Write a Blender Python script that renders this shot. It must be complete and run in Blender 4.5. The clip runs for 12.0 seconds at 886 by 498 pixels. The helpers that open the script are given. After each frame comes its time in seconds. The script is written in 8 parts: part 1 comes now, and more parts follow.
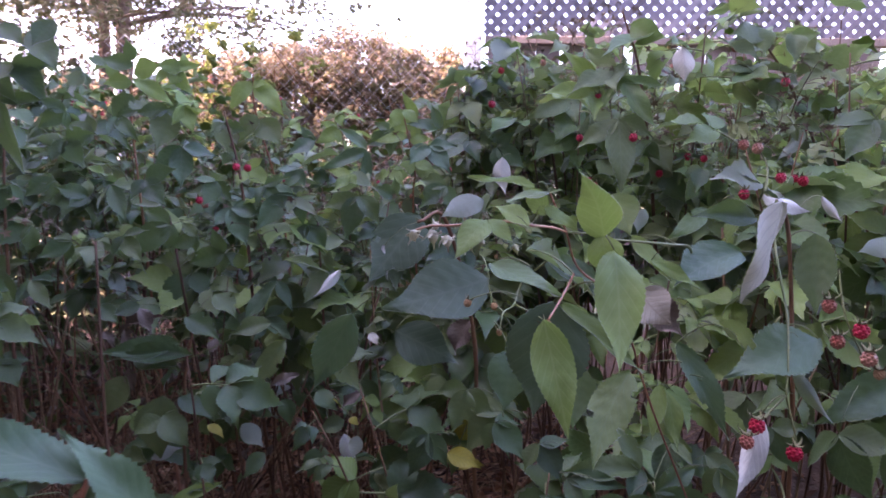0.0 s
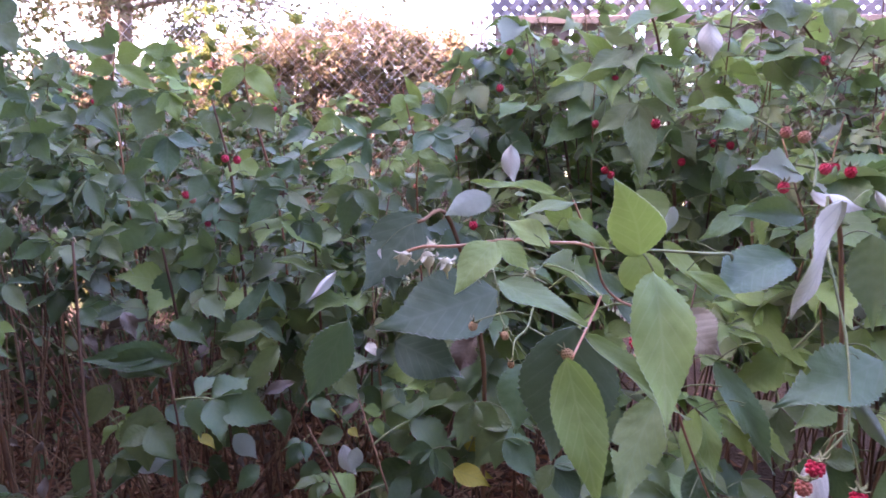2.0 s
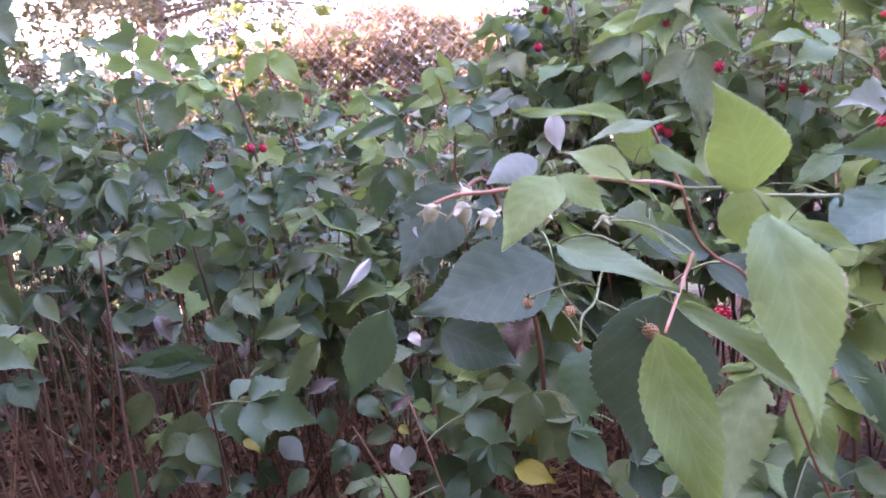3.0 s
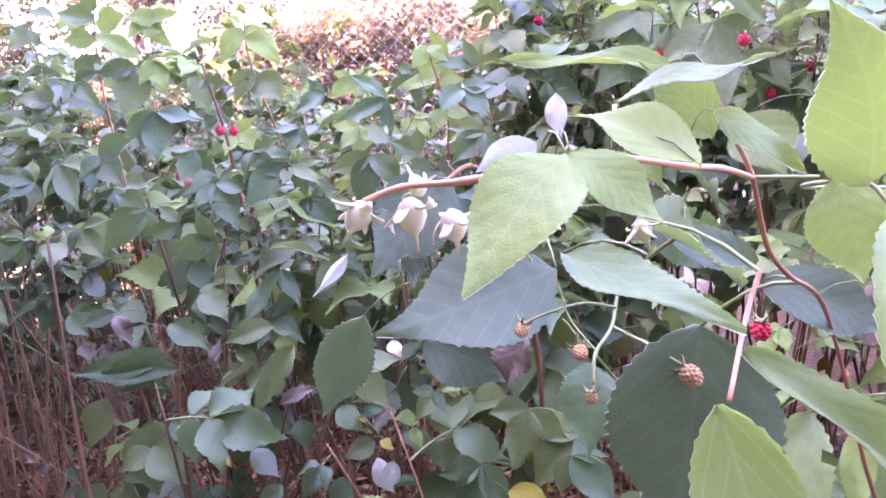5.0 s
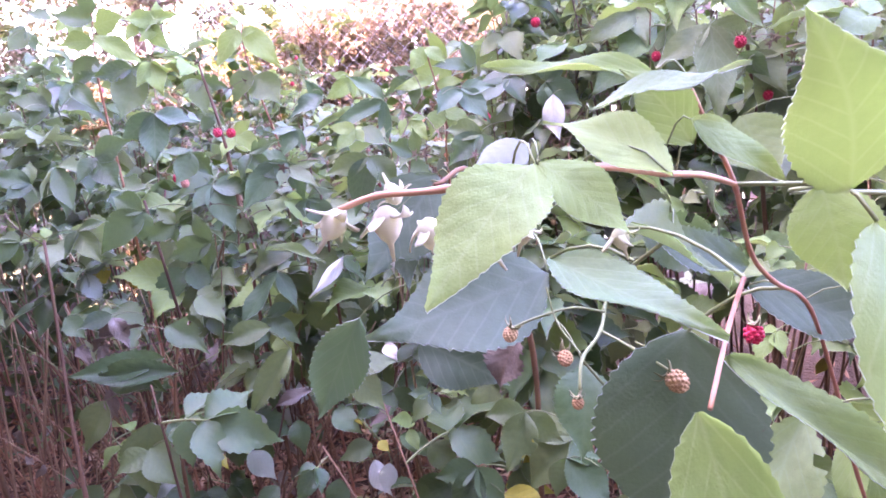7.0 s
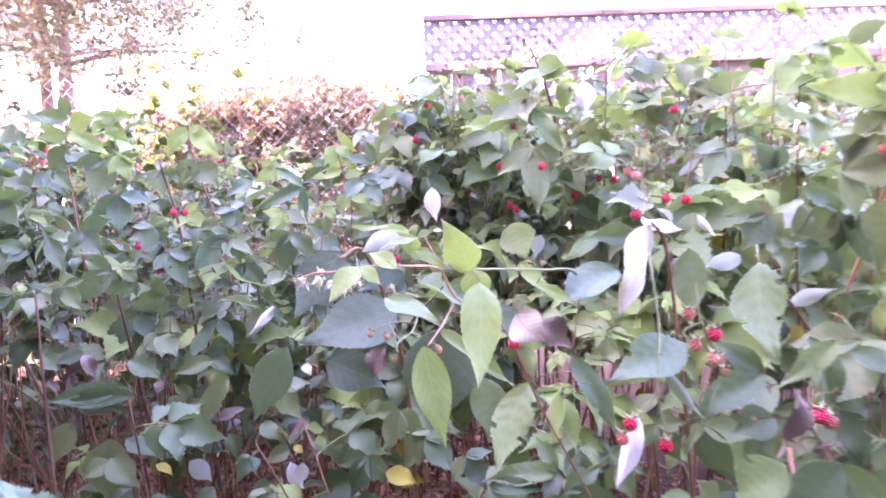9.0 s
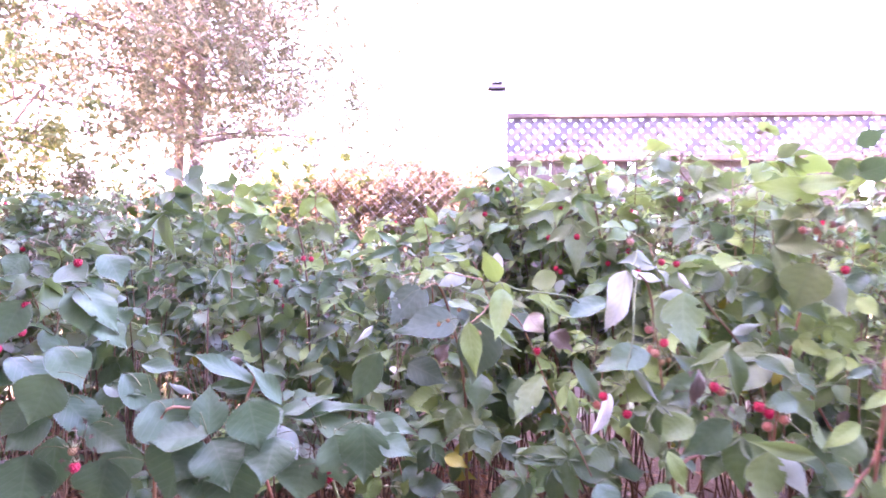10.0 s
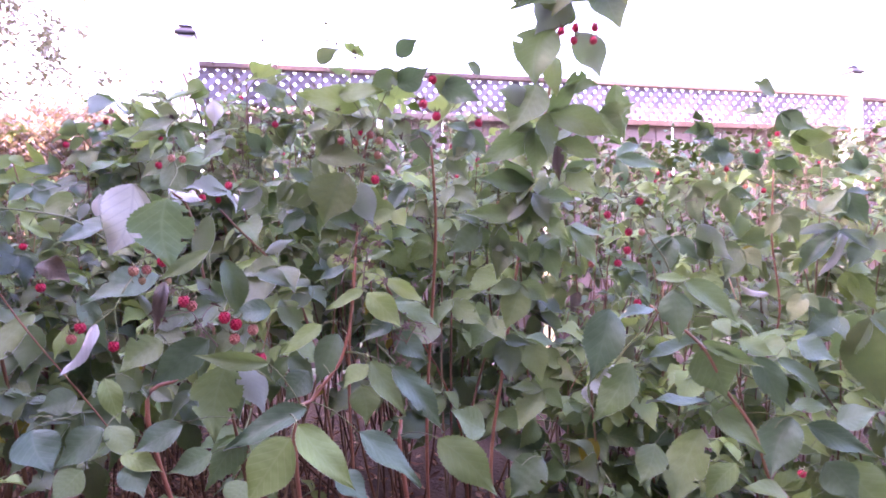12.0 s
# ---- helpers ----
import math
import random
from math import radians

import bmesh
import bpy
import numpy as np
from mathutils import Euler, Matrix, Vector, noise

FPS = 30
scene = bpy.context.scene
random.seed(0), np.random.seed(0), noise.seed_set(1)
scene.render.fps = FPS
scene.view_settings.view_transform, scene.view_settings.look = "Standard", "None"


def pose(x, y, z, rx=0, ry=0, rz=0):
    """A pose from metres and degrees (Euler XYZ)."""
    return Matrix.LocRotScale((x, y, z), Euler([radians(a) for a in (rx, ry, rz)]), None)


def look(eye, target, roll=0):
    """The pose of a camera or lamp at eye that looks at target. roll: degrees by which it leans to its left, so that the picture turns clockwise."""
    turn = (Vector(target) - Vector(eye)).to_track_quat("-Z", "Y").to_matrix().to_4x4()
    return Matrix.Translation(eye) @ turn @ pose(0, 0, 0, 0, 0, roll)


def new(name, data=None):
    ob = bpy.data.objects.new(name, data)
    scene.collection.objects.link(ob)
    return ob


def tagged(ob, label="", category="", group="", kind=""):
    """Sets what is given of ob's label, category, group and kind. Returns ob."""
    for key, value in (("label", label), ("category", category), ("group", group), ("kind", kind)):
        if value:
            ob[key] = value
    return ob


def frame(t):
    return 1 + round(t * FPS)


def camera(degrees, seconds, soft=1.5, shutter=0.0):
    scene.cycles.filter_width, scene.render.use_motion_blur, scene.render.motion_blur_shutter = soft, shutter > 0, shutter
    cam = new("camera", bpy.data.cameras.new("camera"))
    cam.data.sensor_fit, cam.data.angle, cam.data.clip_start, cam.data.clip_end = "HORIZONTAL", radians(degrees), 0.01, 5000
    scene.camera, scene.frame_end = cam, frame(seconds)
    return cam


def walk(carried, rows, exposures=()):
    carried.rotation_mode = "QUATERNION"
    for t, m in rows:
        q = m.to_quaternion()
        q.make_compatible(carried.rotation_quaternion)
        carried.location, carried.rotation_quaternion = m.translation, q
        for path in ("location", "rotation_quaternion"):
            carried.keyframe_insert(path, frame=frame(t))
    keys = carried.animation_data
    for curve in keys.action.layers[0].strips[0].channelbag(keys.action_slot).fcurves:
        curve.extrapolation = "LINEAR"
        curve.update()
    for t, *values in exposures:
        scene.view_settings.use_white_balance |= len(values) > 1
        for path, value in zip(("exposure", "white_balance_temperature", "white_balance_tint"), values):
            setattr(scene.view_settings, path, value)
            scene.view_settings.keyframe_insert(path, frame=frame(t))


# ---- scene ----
cam = camera(70.0, 12.0, soft=1.7, shutter=0.4)
PATH = [
    (0, (0.081, -0.116, 0.96), (0.024, 1.869, 0.717), 0.8),
    (0.5, (0.075, -0.043, 0.952), (0.078, 1.94, 0.694), 1.6),
    (1, (0.079, -0.021, 0.952), (0.074, 1.96, 0.679), 1.5),
    (1.5, (0.081, -0.044, 0.958), (0.054, 1.939, 0.702), 1.6),
    (2, (0.084, -0.024, 0.972), (0.002, 1.953, 0.679), 0.3),
    (2.5, (0.087, -0.011, 0.969), (-0.055, 1.964, 0.692), -2.4),
    (3, (0.082, 0.061, 0.943), (-0.146, 2.022, 0.622), -4.2),
    (3.5, (0.087, 0.122, 0.935), (-0.135, 2.079, 0.592), -4.0),
    (5.5, (0.086, 0.164, 0.935), (-0.142, 2.118, 0.575), -3.9),
    (6, (0.076, 0.159, 0.944), (-0.138, 2.114, 0.579), -3.5),
    (6.5, (0.088, 0.174, 0.936), (-0.144, 2.127, 0.569), -4.0),
    (8.5, (0.099, -0.039, 0.965), (-0.053, 1.943, 0.741), -2.4),
    (9, (0.148, -0.189, 0.984), (0.206, 1.801, 0.802), -2.4),
    (9.5, (0.141, -0.382, 0.96), (0.143, 1.613, 0.819), 3.2),
    (10, (0.196, -0.598, 0.922), (0.002, 1.39, 1.005), 0.9),
    (10.5, (0.335, -0.681, 0.929), (0.597, 1.302, 0.933), 1.5),
    (11, (0.528, -0.594, 0.887), (1.056, 1.335, 0.943), 0.4),
    (11.5, (0.599, -0.423, 0.842), (1.122, 1.507, 0.787), -0.4),
    (12, (0.608, -0.496, 0.825), (1.131, 1.434, 0.822), -1.6),
]
EXPOSURES = [
    (0.0, 3.59, 6660, 52.0), (1.5, 4.00, 6660, 54.0), (2.5, 4.35, 6660, 56.0), (3.5, 4.79, 6660, 63.0), (5.5, 5.38, 6670, 69.5), (6.5, 5.38, 6670, 69.5),
    (8.5, 5.45, 6610, 72.0), (9.5, 5.44, 6730, 74.0), (10.5, 5.17, 6730, 74.0), (11.0, 4.84, 6680, 74.0), (11.5, 4.56, 6630, 74.0), (12.0, 4.56, 6630, 74.0)]
walk(cam, [(t, look(eye, target, roll)) for t, eye, target, roll in PATH], EXPOSURES)
# ---- world, sun, exposure ----
SUN_ELEV, SUN_AZ = 34.0, 265.0
world = bpy.data.worlds.new("world")
scene.world = world
world.use_nodes = True
wn = world.node_tree.nodes
sky = wn.new("ShaderNodeTexSky")
sky.sky_type = "NISHITA"
sky.sun_disc = False
sky.sun_elevation, sky.sun_rotation = radians(SUN_ELEV), radians(SUN_AZ)
sky.dust_density, sky.ozone_density = 2.5, 1.0
wn["Background"].inputs[1].default_value = 0.15
world.node_tree.links.new(sky.outputs[0], wn["Background"].inputs[0])
sun_data = bpy.data.lights.new("sun", "SUN")
sun_data.energy, sun_data.angle, sun_data.color = 2.6, radians(0.6), (1.0, 0.93, 0.82)
sun = new("sun", sun_data)
_az, _el = radians(SUN_AZ), radians(SUN_ELEV)
SUN_DIR = Vector((math.sin(_az) * math.cos(_el), math.cos(_az) * math.cos(_el), math.sin(_el)))
sun.matrix_world = look(SUN_DIR * 30, (0, 0, 0))


# ---- materials ----
def nodes_of(name):
    m = bpy.data.materials.new(name)
    m.use_nodes = True
    return m, m.node_tree.nodes, m.node_tree.links, m.node_tree.nodes["Principled BSDF"]


def ramp(n, stops):
    r = n.new("ShaderNodeValToRGB")
    while len(r.color_ramp.elements) < len(stops):
        r.color_ramp.elements.new(0.5)
    for e, (p, c) in zip(r.color_ramp.elements, stops):
        e.position, e.color = p, (*c, 1)
    return r


def maths(n, l, op, a, b=None, clamp=False):
    m = n.new("ShaderNodeMath")
    m.operation, m.use_clamp = op, clamp
    for k, v in enumerate((a, b)):
        if v is None:
            continue
        if isinstance(v, (int, float)):
            m.inputs[k].default_value = v
        else:
            l.new(v, m.inputs[k])
    return m.outputs[0]


def mixed(n, l, fac, a, b, blend="MIX"):
    m = n.new("ShaderNodeMix")
    m.data_type, m.blend_type = "RGBA", blend
    for socket, v in ((m.inputs[0], fac), (m.inputs[6], a), (m.inputs[7], b)):
        if isinstance(v, (int, float)):
            socket.default_value = v
        elif isinstance(v, tuple):
            socket.default_value = (*v, 1)
        else:
            l.new(v, socket)
    return m.outputs[2]


def noisy(n, l, scale, detail=3.0, coord="Object"):
    tc = n.new("ShaderNodeTexCoord")
    t = n.new("ShaderNodeTexNoise")
    t.inputs["Scale"].default_value, t.inputs["Detail"].default_value = scale, detail
    l.new(tc.outputs[coord], t.inputs["Vector"])
    return t.outputs["Fac"]


def bumped(n, l, bsdf, height, strength, distance):
    b = n.new("ShaderNodeBump")
    b.inputs["Strength"].default_value, b.inputs["Distance"].default_value = strength, distance
    l.new(height, b.inputs["Height"])
    l.new(b.outputs[0], bsdf.inputs["Normal"])


def plain(name, low, high, scale, rough=0.8, bump=0.3, distance=0.002, fine=None, metal=0.0, per_object=False, sheen=0.5):
    """Two-scale mottled surface between two colours."""
    m, n, l, p = nodes_of(name)
    a = noisy(n, l, scale)
    b = noisy(n, l, (fine or scale * 9), 4.0)
    f = maths(n, l, "ADD", maths(n, l, "MULTIPLY", a, 0.65), maths(n, l, "MULTIPLY", b, 0.35))
    if per_object:
        info = n.new("ShaderNodeObjectInfo")
        f = maths(n, l, "ADD", f, maths(n, l, "MULTIPLY", maths(n, l, "SUBTRACT", info.outputs["Random"], 0.5), 0.5))
    r = ramp(n, [(0.3, low), (0.7, high)])
    l.new(f, r.inputs[0])
    l.new(r.outputs[0], p.inputs["Base Color"])
    p.inputs["Roughness"].default_value, p.inputs["Metallic"].default_value = rough, metal
    p.inputs["Specular IOR Level"].default_value = sheen
    bumped(n, l, p, b, bump, distance)
    return m


def blade(name, dark, light, vein, glow, rough=0.45, through_light=0.3, relief=0.5, spots=None, island=False, olive=None):
    """A leaf's skin: veins along the blade, mottling, tone that differs from leaf to leaf, and light passing through."""
    m, n, l, p = nodes_of(name)
    uv = n.new("ShaderNodeUVMap")
    sep = n.new("ShaderNodeSeparateXYZ")
    l.new(uv.outputs[0], sep.inputs[0])
    u, v = sep.outputs[0], sep.outputs[1]
    off = maths(n, l, "ABSOLUTE", maths(n, l, "SUBTRACT", v, 0.5))
    rib = maths(n, l, "SUBTRACT", 1.0, maths(n, l, "MULTIPLY", off, 26.0), True)
    line = maths(n, l, "FRACT", maths(n, l, "SUBTRACT", maths(n, l, "MULTIPLY", u, 7.0), maths(n, l, "MULTIPLY", off, 5.0)))
    side = maths(n, l, "ABSOLUTE", maths(n, l, "SUBTRACT", line, 0.5))
    vein_f = maths(n, l, "MAXIMUM", rib, maths(n, l, "SUBTRACT", 1.0, maths(n, l, "MULTIPLY", maths(n, l, "SUBTRACT", 0.5, side), 9.0), True))
    if island:
        geo = n.new("ShaderNodeNewGeometry")
        rnd = geo.outputs["Random Per Island"]
    else:
        info = n.new("ShaderNodeObjectInfo")
        rnd = info.outputs["Random"]
    mot = noisy(n, l, 28.0, 4.0)
    f = maths(n, l, "ADD", maths(n, l, "MULTIPLY", mot, 0.5), maths(n, l, "MULTIPLY", rnd, 0.68))
    r = ramp(n, [(0.25, dark), (0.85, light)] if not olive else [(0.22, dark), (0.55, light), (0.8, olive), (0.95, tuple(1.2 * c for c in olive))])
    l.new(f, r.inputs[0])
    cool = maths(n, l, "MULTIPLY", maths(n, l, "FRACT", maths(n, l, "MULTIPLY", rnd, 7.31)), 0.25)
    tone = mixed(n, l, cool, r.outputs[0], tuple(0.5 * (a + b) * k for a, b, k in zip(dark, light, (0.82, 1.04, 1.18))))
    col = mixed(n, l, maths(n, l, "MULTIPLY", vein_f, 0.55), tone, vein)
    if spots:
        blot = noisy(n, l, 55.0, 3.0)
        edge = maths(n, l, "MULTIPLY", maths(n, l, "SUBTRACT", blot, 0.7), 14.0, True)
        col = mixed(n, l, edge, col, spots)
    l.new(col, p.inputs["Base Color"])
    p.inputs["Roughness"].default_value = rough
    p.inputs["Specular IOR Level"].default_value = 0.5
    fine = noisy(n, l, 420.0, 2.0)
    h = maths(n, l, "ADD", maths(n, l, "MULTIPLY", maths(n, l, "ABSOLUTE", maths(n, l, "SUBTRACT", 0.5, side)), 1.0), maths(n, l, "MULTIPLY", fine, 0.35))
    swell = noisy(n, l, 70.0, 2.0)
    h = maths(n, l, "ADD", h, maths(n, l, "MULTIPLY", swell, 0.9))
    bumped(n, l, p, h, min(1.0, relief), 0.0007)
    tr = n.new("ShaderNodeBsdfTranslucent")
    l.new(mixed(n, l, 0.85, col, glow), tr.inputs[0])
    ms = n.new("ShaderNodeMixShader")
    ms.inputs[0].default_value = through_light
    l.new(p.outputs[0], ms.inputs[1])
    l.new(tr.outputs[0], ms.inputs[2])
    l.new(ms.outputs[0], n["Material Output"].inputs[0])
    return m


M = {}
M["top"] = blade("leaf_top", (0.024, 0.06, 0.03), (0.088, 0.168, 0.072), (0.105, 0.175, 0.085), (0.26, 0.38, 0.1), 0.39, 0.46, spots=(0.08, 0.06, 0.025), olive=(0.15, 0.2, 0.075))
# Darker leaf green with the shade on big leaves put into its colour.
M["deep"] = blade("shaded_leaf_top", (0.04, 0.079, 0.038), (0.074, 0.126, 0.063), (0.12, 0.17, 0.1), (0.17, 0.25, 0.09), 0.6, 0.34, 0.5, spots=(0.09, 0.07, 0.04))
# Leaf green tinted bluish, with the sky's sheen put into the colour.
M["teal"] = blade("sky_sheen_leaf_top", (0.068, 0.146, 0.072), (0.122, 0.224, 0.108), (0.165, 0.26, 0.15), (0.2, 0.32, 0.11), 0.38, 0.34, 0.5, spots=(0.11, 0.1, 0.05))
M["sage"] = blade("sage_leaf_top", (0.118, 0.19, 0.08), (0.21, 0.292, 0.128), (0.25, 0.33, 0.18), (0.34, 0.42, 0.14), 0.5, 0.4, 0.6, spots=(0.15, 0.12, 0.06), olive=(0.27, 0.32, 0.13))
M["under"] = blade("leaf_under", (0.3, 0.38, 0.28), (0.44, 0.5, 0.42), (0.35, 0.45, 0.3), (0.88, 0.91, 0.8), 0.75, 0.5, 0.8)
# Lighter new-cane green, raised by open-sky light put into the colour.
M["lit"] = blade("lit_leaf_top", (0.085, 0.175, 0.058), (0.155, 0.265, 0.084), (0.22, 0.33, 0.15), (0.32, 0.45, 0.12), 0.44, 0.44, spots=(0.11, 0.09, 0.04), olive=(0.19, 0.27, 0.088))
M["young"] = blade("young_leaf_top", (0.16, 0.27, 0.068), (0.265, 0.38, 0.11), (0.34, 0.44, 0.18), (0.45, 0.56, 0.15), 0.55, 0.46)
M["young_under"] = blade("young_leaf_under", (0.34, 0.45, 0.24), (0.46, 0.55, 0.33), (0.4, 0.5, 0.28), (0.88, 0.93, 0.7), 0.7, 0.5)
M["white"] = blade("pale_leaf_under", (0.7, 0.71, 0.58), (0.82, 0.82, 0.7), (0.55, 0.57, 0.5), (0.5, 0.52, 0.4), 0.8, 0.2, 0.8)
M["buff"] = blade("buff_leaf", (0.5, 0.45, 0.31), (0.62, 0.56, 0.4), (0.36, 0.3, 0.2), (0.5, 0.42, 0.28), 0.8, 0.25, 0.8)
M["yellow"] = blade("yellow_leaf", (0.3, 0.28, 0.03), (0.5, 0.42, 0.05), (0.2, 0.25, 0.05), (0.5, 0.42, 0.05), 0.5, 0.3, spots=(0.12, 0.16, 0.04))
M["dry"] = blade("dry_leaf", (0.16, 0.12, 0.085), (0.34, 0.285, 0.225), (0.25, 0.18, 0.12), (0.35, 0.25, 0.15), 0.85, 0.15, 0.9)
M["bush_mass"] = blade("leaf_mass", (0.036, 0.09, 0.042), (0.1, 0.175, 0.07), (0.12, 0.17, 0.1), (0.26, 0.38, 0.07), 0.42, 0.34, island=True, olive=(0.17, 0.19, 0.065))
M["stalk"] = plain("green_stalk", (0.15, 0.2, 0.065), (0.25, 0.28, 0.11), 30, 0.55, 0.2)
M["red_cane"] = plain("red_cane", (0.36, 0.14, 0.075), (0.52, 0.27, 0.14), 12, 0.5, 0.4, 0.001, 160, per_object=True)
M["brown_cane"] = plain("brown_cane", (0.1, 0.05, 0.024), (0.24, 0.125, 0.06), 9, 0.8, 0.5, 0.001, 120, per_object=True)
M["grey_cane"] = plain("pale_dead_cane", (0.2, 0.12, 0.058), (0.38, 0.25, 0.135), 9, 0.85, 0.5, 0.001, 120, per_object=True)
M["ripe"] = plain("ripe_berry", (0.6, 0.025, 0.06), (0.75, 0.065, 0.11), 120, 0.4, 0.2, 0.0005, 900, per_object=True, sheen=0.3)
M["orange"] = plain("orange_berry", (0.5, 0.14, 0.09), (0.62, 0.3, 0.19), 120, 0.35, 0.2, 0.0005, 900, per_object=True)
M["unripe"] = plain("unripe_berry", (0.42, 0.25, 0.12), (0.54, 0.36, 0.19), 160, 0.8, 0.3, 0.0005, 900, per_object=True, sheen=0.15)
M["faded"] = blade("faded_petal", (0.46, 0.47, 0.27), (0.68, 0.64, 0.48), (0.48, 0.48, 0.3), (0.7, 0.72, 0.4), 0.8, 0.35)
M["straw"] = plain("dry_truss", (0.17, 0.12, 0.075), (0.34, 0.26, 0.17), 40, 0.85, 0.3, 0.0005, 400, per_object=True)
M["calyx"] = plain("berry_calyx", (0.15, 0.165, 0.07), (0.25, 0.24, 0.12), 90, 0.85, 0.3, 0.0005, 700, sheen=0.2)
M["soil"] = plain("soil", (0.05, 0.026, 0.014), (0.13, 0.07, 0.038), 3.0, 0.95, 0.9, 0.02, 60)
M["lawn"] = plain("far_grass", (0.08, 0.1, 0.03), (0.16, 0.16, 0.06), 1.2, 0.95, 0.8, 0.03, 40)
M["wood"] = plain("weathered_boards", (0.23, 0.16, 0.13), (0.4, 0.3, 0.26), 3.0, 0.85, 0.6, 0.002, 70, per_object=True)
M["rail"] = plain("weathered_rail", (0.2, 0.13, 0.1), (0.36, 0.26, 0.21), 4.0, 0.85, 0.6, 0.002, 90, per_object=True)
M["lattice"] = plain("grey_lattice", (0.22, 0.19, 0.205), (0.38, 0.335, 0.36), 5.0, 0.85, 0.5, 0.001, 110, per_object=True)
M["paint"] = plain("white_post_paint", (0.7, 0.69, 0.68), (0.82, 0.81, 0.8), 6.0, 0.6, 0.2, 0.001, 80)
M["cap"] = plain("black_plastic", (0.02, 0.02, 0.025), (0.045, 0.045, 0.05), 10, 0.4, 0.1, 0.0005)
M["glass"] = plain("lamp_panel", (0.03, 0.035, 0.07), (0.06, 0.07, 0.12), 10, 0.15, 0.0, 0.0005)
M["wire"] = plain("galvanised_wire", (0.36, 0.36, 0.37), (0.55, 0.55, 0.55), 20, 0.5, 0.2, 0.0005, metal=0.3)
M["rust"] = plain("rusty_post", (0.14, 0.05, 0.03), (0.3, 0.12, 0.07), 8, 0.9, 0.5, 0.001, 90)
M["bark"] = plain("tree_bark", (0.12, 0.085, 0.07), (0.28, 0.2, 0.16), 4, 0.95, 1.0, 0.02, 35)
# Kept dark so that the added shade walls bounce little light.
M["shade_wall"] = plain("shade_wall_face", (0.07, 0.06, 0.05), (0.12, 0.1, 0.085), 1.5, 0.8, 0.2, 0.002, 50)


def scatter_leaf(name, stops, glow, amount=0.3, patch=1.5):
    m, n, l, p = nodes_of(name)
    geo = n.new("ShaderNodeNewGeometry")
    f = maths(n, l, "ADD", maths(n, l, "MULTIPLY", geo.outputs["Random Per Island"], 0.55), maths(n, l, "MULTIPLY", noisy(n, l, patch, 2.0), 0.5))
    r = ramp(n, stops)
    l.new(f, r.inputs[0])
    l.new(r.outputs[0], p.inputs["Base Color"])
    p.inputs["Roughness"].default_value = 0.65
    tr = n.new("ShaderNodeBsdfTranslucent")
    l.new(mixed(n, l, 0.5, r.outputs[0], glow), tr.inputs[0])
    ms = n.new("ShaderNodeMixShader")
    ms.inputs[0].default_value = amount
    l.new(p.outputs[0], ms.inputs[1])
    l.new(tr.outputs[0], ms.inputs[2])
    l.new(ms.outputs[0], n["Material Output"].inputs[0])
    return m


M["hedge"] = scatter_leaf("hedge_leaf", [(0.18, (0.0936, 0.115, 0.036)), (0.36, (0.259, 0.245, 0.0936)), (0.5, (0.36, 0.259, 0.158)), (0.7, (0.446, 0.346, 0.259)), (0.88, (0.115, 0.072, 0.0648))], (0.5, 0.37, 0.22), 0.5, 2.2)
M["litter"] = scatter_leaf("litter", [(0.22, (0.0945, 0.0432, 0.0211)), (0.42, (0.243, 0.108, 0.0527)), (0.65, (0.446, 0.223, 0.111)), (0.8, (0.567, 0.365, 0.211)), (0.92, (0.756, 0.621, 0.442))], (0.4, 0.18, 0.08), 0.15, 5.0)
M["tree_leaf"] = scatter_leaf("tree_leaf", [(0.25, (0.0536, 0.0626, 0.0268)), (0.5, (0.116, 0.112, 0.0536)), (0.75, (0.197, 0.161, 0.107)), (0.9, (0.232, 0.179, 0.143))], (0.26, 0.23, 0.13), 0.34, 0.8)
M["vine"] = scatter_leaf("vine_leaf", [(0.25, (0.1, 0.15, 0.05)), (0.6, (0.2, 0.24, 0.07)), (0.9, (0.36, 0.33, 0.11))], (0.4, 0.42, 0.1), 0.4, 3.0)
M["shrub_leaf"] = scatter_leaf("shrub_leaf", [(0.25, (0.045, 0.075, 0.0225)), (0.6, (0.0975, 0.128, 0.0375)), (0.9, (0.188, 0.18, 0.06))], (0.2, 0.22, 0.06), 0.28, 1.2)


# ---- mesh helpers ----
def mesh_of(name, verts, faces, mats, index=None, uvs=None, smooth=True):
    me = bpy.data.meshes.new(name)
    me.from_pydata([tuple(v) for v in verts], [], faces)
    for m in mats:
        me.materials.append(m)
    if index is not None:
        me.polygons.foreach_set("material_index", np.array(index, dtype=np.int32))
    if smooth:
        me.polygons.foreach_set("use_smooth", np.ones(len(faces), dtype=bool))
    if uvs is not None:
        lay = me.uv_layers.new(name="UVMap")
        loops = np.empty(len(me.loops), dtype=np.int32)
        me.loops.foreach_get("vertex_index", loops)
        lay.data.foreach_set("uv", np.asarray(uvs, dtype=np.float32)[loops].ravel())
    me.update()
    return me


def child(name, me, parent, m=None, label=""):
    ob = new(name, me)
    ob.parent = parent
    if m is not None:
        ob.matrix_basis = m
    if label:
        ob["label"] = label
    return ob


def part(name, bm, material, parent, label=""):
    me = bpy.data.meshes.new(name)
    bm.to_mesh(me)
    bm.free()
    me.materials.append(material)
    return child(name, me, parent, None, label)


